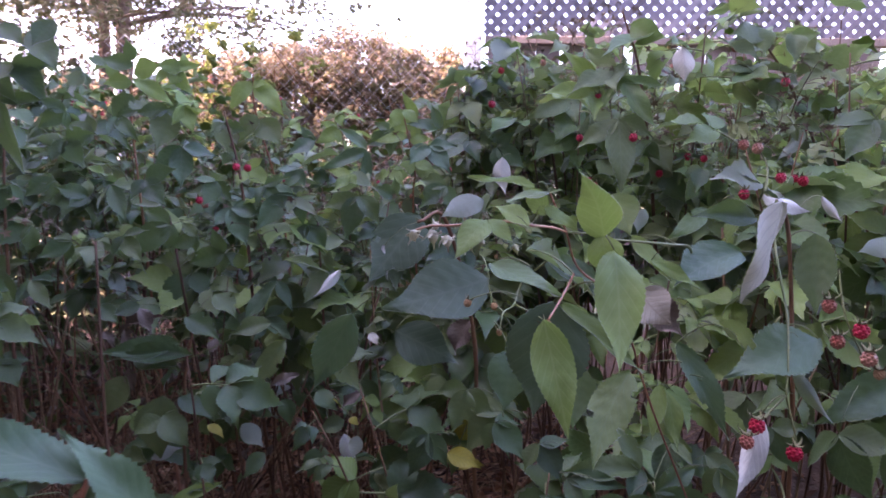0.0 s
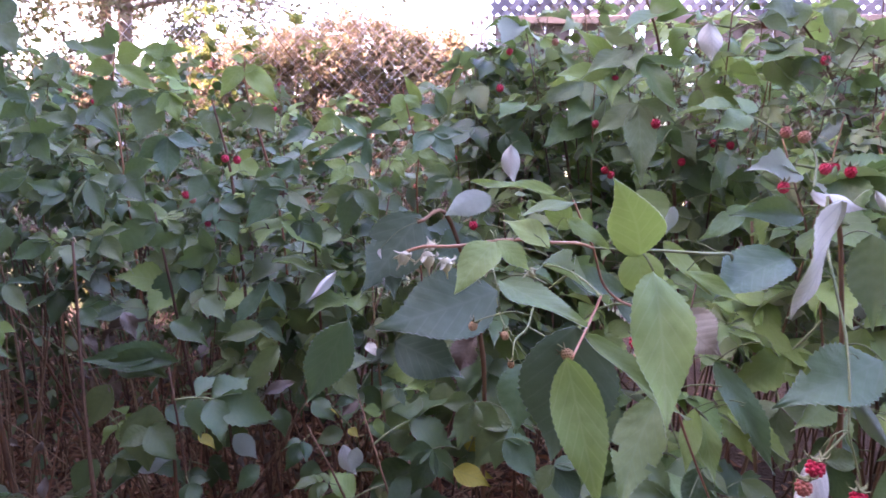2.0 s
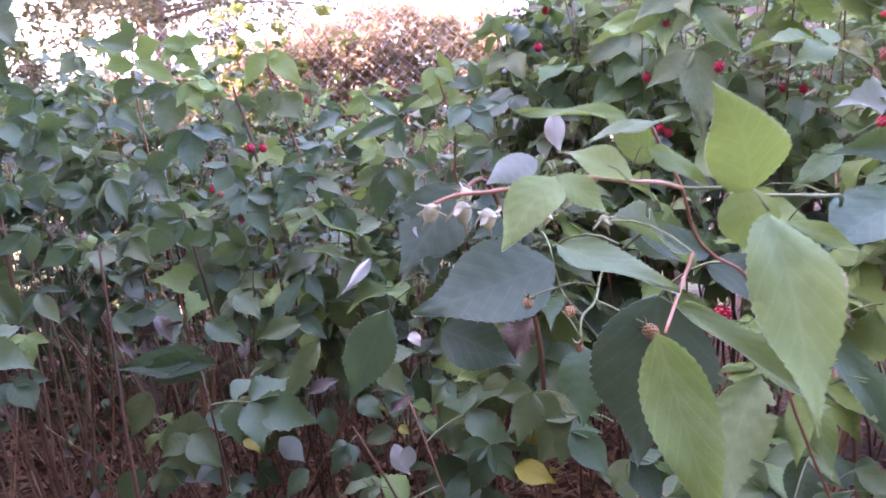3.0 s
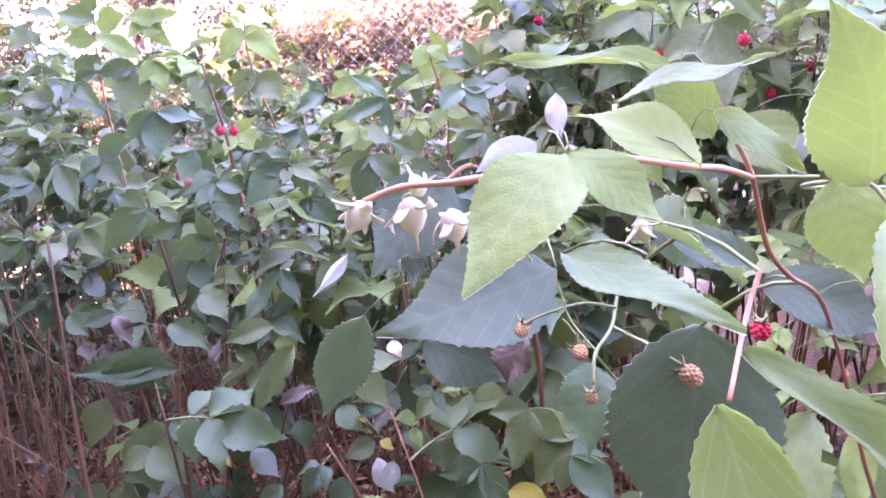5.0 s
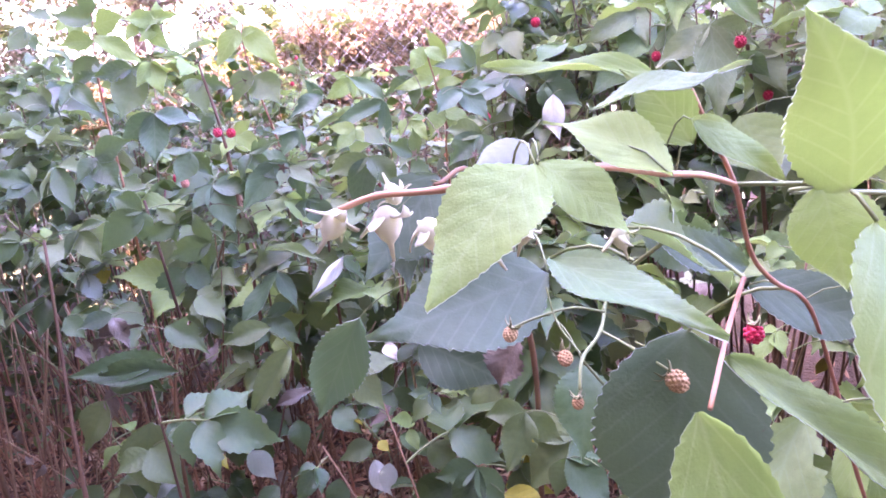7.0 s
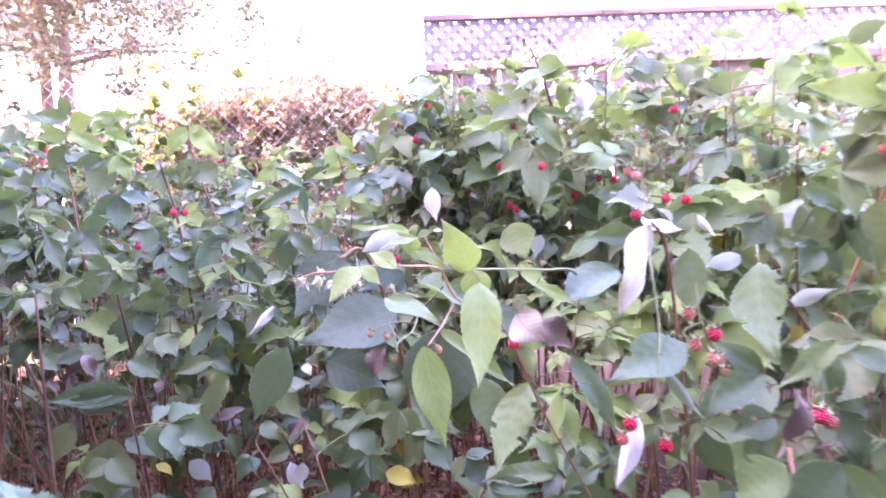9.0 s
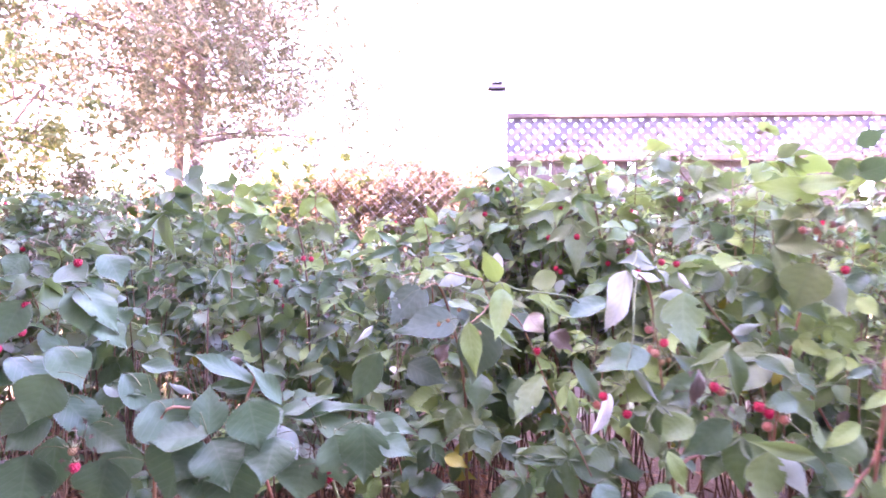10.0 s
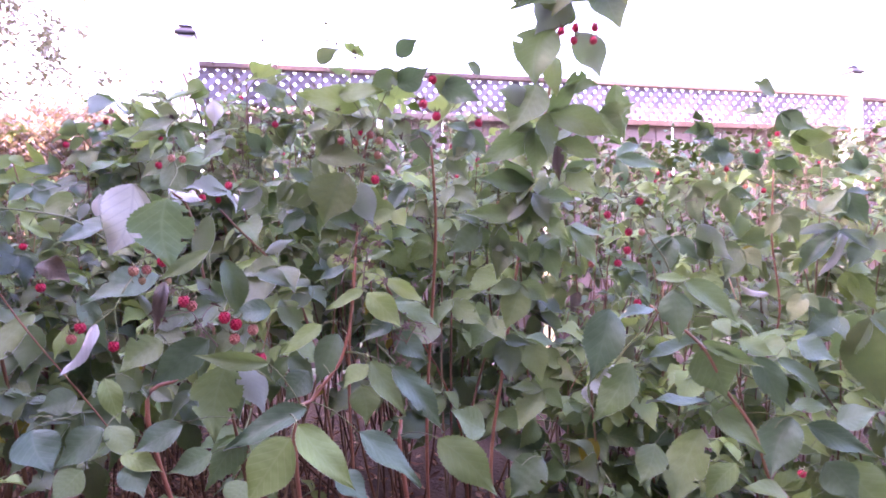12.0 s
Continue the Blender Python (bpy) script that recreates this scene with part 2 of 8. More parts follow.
def box(bm, x0, x1, y0, y1, z0, z1, bevel=0.0):
    r = bmesh.ops.create_cube(bm, size=1.0, matrix=Matrix.LocRotScale(((x0 + x1) / 2, (y0 + y1) / 2, (z0 + z1) / 2), None, (x1 - x0, y1 - y0, z1 - z0)))
    if bevel:
        edges = list({e for v in r["verts"] for e in v.link_edges})
        bmesh.ops.bevel(bm, geom=edges, offset=bevel, segments=1, affect="EDGES", profile=0.5)
    return r


def tube(points, radii, sides=6, base=0):
    """Vertices and faces of a tube through points."""
    pts = [Vector(p) for p in points]
    verts, faces = [], []
    ref = Vector((0.31, 0.17, 0.93))
    for k, p in enumerate(pts):
        d = (pts[min(k + 1, len(pts) - 1)] - pts[max(k - 1, 0)]).normalized()
        a = d.cross(ref if abs(d.dot(ref)) < 0.95 else Vector((1, 0, 0))).normalized()
        b = d.cross(a)
        for s in range(sides):
            an = 2 * math.pi * s / sides
            verts.append(p + (a * math.cos(an) + b * math.sin(an)) * radii[k])
    for k in range(len(pts) - 1):
        for s in range(sides):
            i, j = k * sides + s, k * sides + (s + 1) % sides
            faces.append((base + i, base + j, base + j + sides, base + i + sides))
    faces.append(tuple(base + len(verts) - sides + s for s in range(sides)))
    return verts, faces


def tubes(name, lines, mat, sides=6):
    verts, faces = [], []
    for pts, radii in lines:
        v, f = tube(pts, radii, sides, len(verts))
        verts += v
        faces += f
    return mesh_of(name, verts, faces, [mat])


def bend(a, b, sag, n=8, side=0.0):
    """A curved run from a to b that sags or lifts at its middle."""
    a, b = Vector(a), Vector(b)
    across = (b - a).cross(Vector((0, 0, 1)))
    across = across.normalized() if across.length > 1e-6 else Vector((1, 0, 0))
    out = []
    for k in range(n + 1):
        t = k / n
        out.append(a.lerp(b, t) + Vector((0, 0, sag * 4 * t * (1 - t))) + across * side * 4 * t * (1 - t))
    return out


# ---- leaves ----
def leaflet_arrays(rng, width=0.62, n=14, fold=0.25, droop=0.25, wave=0.03, teeth=0.03, curl=0.0, tipness=1.0, thick=0.006, cols=5, bites=0):
    """A leaflet 1 long along +y, upper side +z, with a toothed edge; two skins. Returns verts, faces, material index, uvs."""
    ph = rng.uniform(0, 6.28)
    skew = rng.uniform(-0.08, 0.08)
    top, bot, uv = [], [], []
    for k in range(n + 1):
        t = k / n
        w = width * 0.52 * (math.sin(math.pi * t ** 0.74) ** (0.98 if t < 0.39 else 1.12) if 0 < t < 1 else 0.0)
        pinch = min(1.0, max(0.0, (t - 0.55) / 0.35))
        w *= 1.0 - 0.36 * tipness * pinch * pinch * (3 - 2 * pinch)
        if k == 0:
            w = 0.015
        if k == n:
            w = 0.004
        th = teeth * width * ((1.5, 0.5, -1.0)[k % 3] if n > 30 else (1 if k % 2 else -0.55)) * min(1.0, 4.0 * w / width) * rng.uniform(0.45, 1.35) if 1 < k < n - 1 else 0.0
        zc = -droop * t * t + 0.06 * t
        yc = t - 0.12 * droop * t * t
        for c in [2.0 * q / (cols - 1) - 1.0 for q in range(cols)]:
            ww = w + (th if abs(c) == 1.0 else 0.0)
            x = c * ww + skew * math.sin(math.pi * t)
            lift = fold * abs(c) * ww - curl * (c * c) * ww
            z = zc + lift + wave * abs(c) * math.sin(9.0 * t + ph + c) + 0.0022 * math.sin(7 * 6.28 * t - 7 * abs(c)) * (1 if 0 < abs(c) < 1 else 0.3 * abs(c))
            y = yc + (0.3 / n * (k % 2) if abs(c) == 1.0 else 0.0)
            top.append((x, y, z))
            bot.append((x, y, z - thick))
            uv.append((t, 0.5 + 0.5 * c * min(1.0, w / (0.5 * width))))
    m = len(top)
    faces, idx = [], []
    holes = [(rng.uniform(0.2, 0.85), rng.choice((-0.95, 0.95)), rng.uniform(0.02, 0.05)) for _ in range(bites)]
    for k in range(n):
        for c in range(cols - 1):
            a = k * cols + c
            q = (a, a + 1, a + cols + 1, a + cols)
            at_t, at_c = (k + 0.5) / n, (2.0 * c + 1.0) / (cols - 1) - 1.0
            if any(math.hypot(at_t - h[0], (at_c - h[1]) * 0.25) < h[2] for h in holes):
                continue
            for tri in ((q[0], q[1], q[2]), (q[0], q[2], q[3])):
                faces.append(tri)
                idx.append(0)
                faces.append(tuple(m + i for i in reversed(tri)))
                idx.append(1)
    return top + bot, faces, idx, uv + uv


def leaf_mesh(name, rng, mats, **kw):
    v, f, i, uv = leaflet_arrays(rng, **kw)
    return mesh_of(name, v, f, [M[mats[0]], M[mats[1]]], i, uv)


def trifoliate(name, rng, mats, n=18, leaflets=3):
    """A compound leaf: a stalk along +y and three or five leaflets; about 1 long."""
    verts, faces, idx, uvs = [], [], [], []
    stalk = [(0, 0.05 * k, 0.05 * math.sin(k / 9 * 2.6)) for k in range(10)]
    v, f = tube(stalk, [0.011] * 10, 4)
    verts += v
    faces += f
    idx += [2] * len(f)
    uvs += [(0.5, 0.3)] * len(v)
    end = Vector(stalk[-1])
    spec = [(end, 0, 0.62), (Vector(stalk[-2]), 62, 0.5), (Vector(stalk[-2]), -62, 0.5)]
    if leaflets == 5:
        spec += [(Vector(stalk[5]), 68, 0.4), (Vector(stalk[5]), -68, 0.4)]
    for o, ang, size in spec:
        lv, lf, li, lu = leaflet_arrays(rng, rng.uniform(0.48, 0.6), n, rng.uniform(0.15, 0.62), rng.uniform(0.05, 0.5), rng.uniform(0.02, 0.06), 0.04, cols=3)
        mm = Matrix.Translation(o) @ pose(0, 0, 0, rng.uniform(-32, 5), rng.uniform(-22, 22), ang + rng.uniform(-12, 12)) @ Matrix.Diagonal((size, size, size, 1))
        b = len(verts)
        verts += [mm @ Vector(p) for p in lv]
        faces += [tuple(b + i for i in q) for q in lf]
        idx += li
        uvs += lu
    return mesh_of(name, verts, faces, [M[mats[0]], M[mats[1]], M["stalk"]], idx, uvs)


rng = random.Random(11)
LEAVES = {
    "green": [leaf_mesh("leaf", rng, ("top", "under"), width=rng.uniform(0.56, 0.68), n=60, cols=7, teeth=0.02, fold=rng.uniform(0.1, 0.45), droop=rng.uniform(-0.05, 0.25), wave=rng.uniform(0.015, 0.045), tipness=rng.uniform(0.6, 1.3), bites=(0, 2, 0, 3, 0, 0, 1, 0)[k]) for k in range(8)],
    "young": [leaf_mesh("young_leaf", rng, ("young", "young_under"), width=rng.uniform(0.5, 0.6), n=60, cols=7, teeth=0.012, fold=rng.uniform(0.05, 0.3), droop=rng.uniform(-0.05, 0.2), wave=0.035, tipness=rng.uniform(0.3, 0.8)) for _ in range(4)],
    "lit": [leaf_mesh("leaf", rng, ("lit", "under"), width=rng.uniform(0.56, 0.68), n=60, cols=7, teeth=0.018, fold=rng.uniform(0.0, 0.3), droop=rng.uniform(-0.08, 0.16), wave=rng.uniform(0.015, 0.04), tipness=rng.uniform(0.6, 1.2), bites=(0, 2, 0, 0, 1, 4)[k]) for k in range(6)],
    "white": [leaf_mesh("turned_leaf", rng, ("white", "top"), width=rng.uniform(0.5, 0.62), n=24, fold=-0.45, droop=rng.uniform(-0.15, 0.25), wave=0.05, teeth=0.012) for _ in range(3)],
    "pale": [leaf_mesh("pale_leaf", rng, ("white", "top"), width=0.72, n=48, cols=7, fold=-0.12, droop=0.12, wave=0.04, teeth=0.012, tipness=0.7)],
    "buff": [leaf_mesh("faded_leaf", rng, ("buff", "buff"), width=0.72, n=42, cols=7, fold=0.2, droop=0.3, wave=0.06, teeth=0.014)],
    "yellow": [leaf_mesh("yellow_leaf", rng, ("yellow", "yellow"), width=0.55, n=42, teeth=0.014, fold=0.15, droop=0.2, wave=0.03, bites=1) for _ in range(2)],
    "deep": [leaf_mesh("shaded_leaf", rng, ("deep", "under"), width=rng.uniform(0.56, 0.64), n=60, cols=7, teeth=0.012, fold=rng.uniform(0.02, 0.2), droop=rng.uniform(-0.05, 0.12), wave=0.03, bites=(0, 2, 0)[k]) for k in range(3)],
    "sage": [leaf_mesh("sage_leaf", rng, ("sage", "under"), width=rng.uniform(0.52, 0.62), n=60, cols=7, teeth=0.018, fold=rng.uniform(0.1, 0.4), droop=rng.uniform(0.0, 0.3), wave=0.04, bites=(0, 2, 0, 1)[k]) for k in range(4)],
    "teal": [leaf_mesh("sky_sheen_leaf", rng, ("teal", "under"), width=rng.uniform(0.54, 0.64), n=60, cols=7, teeth=0.02, fold=rng.uniform(0.1, 0.4), droop=rng.uniform(0.0, 0.2), wave=0.035, bites=(0, 1, 0, 0)[k]) for k in range(4)],
    "dry": [leaf_mesh("dry_leaf", rng, ("dry", "dry"), width=0.45, n=36, cols=7, fold=0.6, droop=0.4, wave=0.1, bites=2) for _ in range(3)],
    "under": [leaf_mesh("underside_leaf", rng, ("under", "top"), width=0.6, n=42, teeth=0.014, fold=-0.2, droop=0.1, wave=0.03) for _ in range(3)],
}
TRI = [trifoliate("compound_leaf", rng, ("top", "under"), 18, 3 if k < 9 else 5) for k in range(12)]
TRI_LIT = [trifoliate("light_compound_leaf", rng, ("lit", "under"), 18) for k in range(6)]
TRI_SAGE = [trifoliate("sage_compound_leaf", rng, ("sage", "under"), 18) for k in range(5)]
TRI_YOUNG = [trifoliate("young_compound_leaf", rng, ("young", "young_under"), 18) for k in range(4)]
TRI_FLIP = [trifoliate("turned_compound_leaf", rng, ("under", "top"), 18) for k in range(2)]


def oriented(base, tip, face, length=1.0, wide=1.0):
    """A pose with +y from base to tip, and +z as near face as it can be."""
    b, t = Vector(base), Vector(tip)
    y = (t - b)
    s = y.length
    y = y.normalized()
    z = Vector(face)
    z = (z - y * z.dot(y)).normalized()
    x = y.cross(z)
    m = Matrix((x, y, z)).transposed().to_4x4()
    m.translation = b
    return m @ Matrix.Diagonal((s * wide / length, s / length, s / length, 1))


hero_rng = random.Random(5)


# ---- berries ----
def berry_mesh(name, mat, radius=0.0075, count=34, stretch=1.1, bead=0.27):
    bm = bmesh.new()
    golden = math.pi * (3 - math.sqrt(5))
    for k in range(count):
        h = 1 - 2 * (k + 0.5) / count
        r = math.sqrt(1 - h * h)
        c = Vector((r * math.cos(golden * k), r * math.sin(golden * k), h * stretch)) * radius * 0.78
        bmesh.ops.create_icosphere(bm, subdivisions=1, radius=radius * bead, matrix=Matrix.Translation(c))
    bmesh.ops.create_icosphere(bm, subdivisions=1, radius=radius * 0.96, matrix=Matrix.Diagonal((1, 1, stretch, 1)))
    for f in bm.faces:
        f.smooth = True
    me = bpy.data.meshes.new(name)
    bm.to_mesh(me)
    bm.free()
    me.materials.append(M[mat])
    return me


def calyx_mesh(radius=0.011):
    """Five narrow sepals that bend back, each with a curled tip."""
    verts, faces = [], []
    up = Vector((0, 0, 1))
    for k in range(5):
        a = 2 * math.pi * k / 5 + (0.25, -0.2, 0.1, -0.1, 0.2)[k]
        d, s = Vector((math.cos(a), math.sin(a), 0)), Vector((-math.sin(a), math.cos(a), 0))
        reach = radius * (1.0, 0.8, 0.95, 0.7, 0.9)[k]
        b = len(verts)
        for q, (o, z, w) in enumerate(((0.0, 0.0, 0.0024), (0.35, -0.0006, 0.0021), (0.68, 0.0008, 0.0013), (0.88, 0.0034, 0.0007), (0.94, 0.0058, 0.0002))):
            c = d * reach * o + up * z + s * 0.0008 * math.sin(2.0 * q + k)
            verts += [c + s * w, c - s * w, c - s * w + up * 0.0006, c + s * w + up * 0.0006]
            if q:
                p = b + 4 * q
                faces += [(p - 4 + i, p - 4 + (i + 1) % 4, p + (i + 1) % 4, p + i) for i in range(4)]
    return mesh_of("calyx", verts, faces, [M["calyx"]])


def truss_mesh(name, r):
    """A dried fruit truss: a thin twig with side stalks that end in small stars of sepals."""
    verts, faces = [], []

    def add(v, f):
        faces.extend(tuple(len(verts) + i for i in q) for q in f)
        verts.extend(v)

    top = Vector((r.gauss(0, 0.02), r.gauss(0, 0.02), 0.09))
    spine = bend((0, 0, 0), top, 0.0, 5, r.gauss(0, 0.012))
    add(*tube(spine, [0.0011, 0.001, 0.0009, 0.0008, 0.0007, 0.0005], 3))
    for k in range(8):
        a = spine[1 + k % 5]
        an = k * 2.4 + r.uniform(-0.4, 0.4)
        L = r.uniform(0.018, 0.045)
        b = a + Vector((math.cos(an) * L, math.sin(an) * L, r.uniform(-0.3, 0.8) * L))
        add(*tube(bend(a, b, 0.004, 3), [0.0007, 0.0006, 0.0006, 0.0005], 3))
        d = (b - a).normalized()
        s0 = d.cross(Vector((0.2, 0.1, 0.97))).normalized()
        s1 = d.cross(s0)
        for j in range(5):
            g = j * 1.2566
            o = (s0 * math.cos(g) + s1 * math.sin(g)) * r.uniform(0.006, 0.01) + d * r.uniform(-0.003, 0.005)
            w = (s1 * math.cos(g) - s0 * math.sin(g)) * 0.0017
            add([b + w, b + o * 0.5 + w, b + o, b + o * 0.5 - w, b - w, b + d * 0.0012], [(0, 1, 2, 3, 4), (5, 4, 3, 2, 1)])
    return mesh_of(name, verts, faces, [M["straw"]], smooth=False)


def flower_mesh(r):
    """A faded flower: a plump pale bud with limp, twisted sepals that hang or curl back; hangs down."""
    verts, faces = [], []
    for k in range(5):
        a = 1.2566 * k + r.uniform(-0.3, 0.3)
        d, s = Vector((math.cos(a), math.sin(a), 0)), Vector((-math.sin(a), math.cos(a), 0))
        L = r.uniform(0.009, 0.015)
        back = r.uniform(-1.5, 0.6)
        twist = r.uniform(-0.5, 0.5)
        b = len(verts)
        n = 7
        for q in range(n + 1):
            t = q / n
            an = 0.35 + back * t
            c = d * (0.0028 + L * t * math.cos(an) * 0.8) + Vector((0, 0, -0.0015 - L * t * (0.35 - 0.6 * math.sin(-an)) * 0.9)) + s * 0.003 * twist * math.sin(3.2 * t)
            w = 0.0021 * (1 - t) ** 0.6 * (0.75 + 0.6 * t) + 0.0002
            up = (Vector((0, 0, 1)) * math.cos(an) + d * math.sin(an)) * 0.00035
            side = (s + Vector((0, 0, twist * t))).normalized() * w
            verts += [c + side + up, c - side + up, c - side - up, c + side - up]
            if q:
                p = b + 4 * q
                faces += [(p - 4 + i, p - 4 + (i + 1) % 4, p + (i + 1) % 4, p + i) for i in range(4)]
    b = len(verts)
    v, f = tube([(0, 0, 0.0015), (0, 0, 0), (0, 0, -0.002), (0, 0, -0.005), (0, 0, -0.0085), (0, 0, -0.0105), (0, 0, -0.016)], [0.0012, 0.0032, 0.0046, 0.0048, 0.003, 0.001, 0.0005], 9, b)
    return mesh_of("faded_flower", verts + v, faces + f, [M["faded"]])


truss_rng = random.Random(19)
TRUSS = [truss_mesh("fruit_truss", truss_rng) for _ in range(5)]
FLOWER = [flower_mesh(truss_rng) for _ in range(4)]


def flower_at(plant, place, scale=1.0, tilt=(0, 0)):
    m = pose(*place, tilt[0], tilt[1], place[0] * 1700 % 360) @ Matrix.Diagonal((scale, scale, scale, 1))
    return child("faded_flower", truss_rng.choice(FLOWER), plant, m, "limp faded cream flower")


def truss_at(plant, place, scale=1.0, tilt=(0, 0)):
    m = pose(*place, tilt[0], tilt[1], place[0] * 1300 % 360) @ Matrix.Diagonal((scale, scale, scale, 1)) @ Matrix.Translation((0, 0, -0.05))
    return child("fruit_truss", truss_rng.choice(TRUSS), plant, m, "dry straw-coloured fruit truss")


BERRY = {"ripe": berry_mesh("ripe_berry", "ripe"), "orange": berry_mesh("orange_berry", "orange", 0.0068), "unripe": berry_mesh("unripe_berry", "unripe", 0.005, 60, 1.15, 0.2)}
CALYX = calyx_mesh()


def berry_at(plant, kind, place, scale=1.0, tilt=(0, 0), sepals=1.0):
    m = pose(*place, tilt[0], tilt[1], place[0] * 900 % 360) @ Matrix.Diagonal((scale, scale, scale, 1))
    b = child("berry", BERRY[kind], plant, m, {"ripe": "ripe red raspberry", "orange": "half-ripe orange raspberry", "unripe": "small unripe straw-coloured raspberry"}[kind])
    c = child("calyx", CALYX, b, pose(0, 0, 0.0075 if kind != "unripe" else 0.0046, 0, 0, 20) @ Matrix.Diagonal((sepals, sepals, sepals, 1)))
    return b


def plant_root(x, y, label, group="raspberry canes"):
    e = new("raspberry_plant")
    e.empty_display_size = 0.05
    return tagged(e, label, "raspberry plant", group)


# ---- ground ----
def ground_height(x, y):
    return 0.02 * math.sin(1.7 * x) * math.cos(1.3 * y) + 0.015 * noise.noise((x * 2.1, y * 2.1, 0.0))


def ground_sheet():
    xs = [-3000, -600, -120, -30, -12, -7] + [-5 + 0.2 * k for k in range(71)] + [12, 18, 40, 150, 700, 3000]
    ys = [-3000, -500, -80, -20, -8] + [-5 + 0.2 * k for k in range(56)] + [9, 14, 30, 120, 600, 3000]
    verts = [(x, y, ground_height(x, y) if abs(x) < 9 and abs(y) < 9 else 0.0) for y in ys for x in xs]
    w = len(xs)
    faces = [(j * w + i, j * w + i + 1, (j + 1) * w + i + 1, (j + 1) * w + i) for j in range(len(ys) - 1) for i in range(w - 1)]
    idx = [0 if -4.5 < ys[j] < 3.6 and -6 < xs[i] < 9 else 1 for j in range(len(ys) - 1) for i in range(w - 1)]
    g = new("ground", mesh_of("ground", verts, faces, [M["soil"], M["lawn"]], idx))
    tagged(g, "dark bare soil under the raspberry patch", "ground", kind="structure")


ground_sheet()


def litter_layer():
    r = random.Random(3)
    verts, faces = [], []
    for _ in range(17000):
        x, y = min(1.6, max(-3.2, r.gauss(-0.85, 0.8))), max(0.1 + 0.2 * r.random(), r.gauss(1.35, 0.62))
        z = ground_height(x, y) + r.uniform(0.002, 0.03)
        m = pose(x, y, z, r.gauss(0, 22), r.gauss(0, 22), r.uniform(0, 360))
        L, W = r.uniform(0.025, 0.075), r.uniform(0.01, 0.03)
        b = len(verts)
        c = r.uniform(-0.5, 0.5) * W
        verts += [m @ Vector(p) for p in ((0, -L / 2, 0), (W / 2, 0, c), (0, L / 2, 0), (-W / 2, 0, c), (0, 0, -0.002))]
        faces += [(b, b + 1, b + 4), (b + 1, b + 2, b + 4), (b + 2, b + 3, b + 4), (b + 3, b, b + 4)]
    lines = []
    for _ in range(1500):
        x, y = r.uniform(-2.4, 0.9), r.uniform(0.3, 2.6)
        z = ground_height(x, y) + r.uniform(0.01, 0.06)
        an, L = r.uniform(0, 6.28), r.uniform(0.08, 0.3)
        lines.append((bend((x, y, z), (x + math.cos(an) * L, y + math.sin(an) * L, z + r.uniform(-0.01, 0.08)), r.uniform(0, 0.03), 3, r.gauss(0, 0.02)), [0.0018, 0.0016, 0.0013, 0.0008]))
    tw = new("twig_litter", tubes("twig_litter", lines, M["grey_cane"], 3))
    tagged(tw, "thin dry twigs strewn over the fallen leaves", "twigs", kind="stuff")
    ob = new("leaf_litter", mesh_of("leaf_litter", verts, faces, [M["litter"]], smooth=False))
    tagged(ob, "dry brown fallen leaves lying over the soil", "leaf litter", kind="stuff")


litter_layer()

# ---- unseen plain walls, added to shade the patch and close the garden ----
# Unseen wall placed close behind to dim the front and low leaves.
bm = bmesh.new()
box(bm, -9, 11, -1.75, -1.55, 0, 5.4)
wall = part("shade_wall_south", bm, M["shade_wall"], None)
tagged(wall, "unseen plain dark wall added behind the path to dim the sky light", "wall", kind="structure")
# Unseen wall placed so that its shadow keeps the sun off the patch.
for side, x0, y1 in (("west", -3.6, 3.3),):
    bm = bmesh.new()
    box(bm, x0, x0 + 0.2, -1.54, y1, 0, 6.2)
    wall = part("shade_wall_" + side, bm, M["shade_wall"], None)
    tagged(wall, "unseen plain dark wall added at the side to shade the patch", "wall", kind="structure")


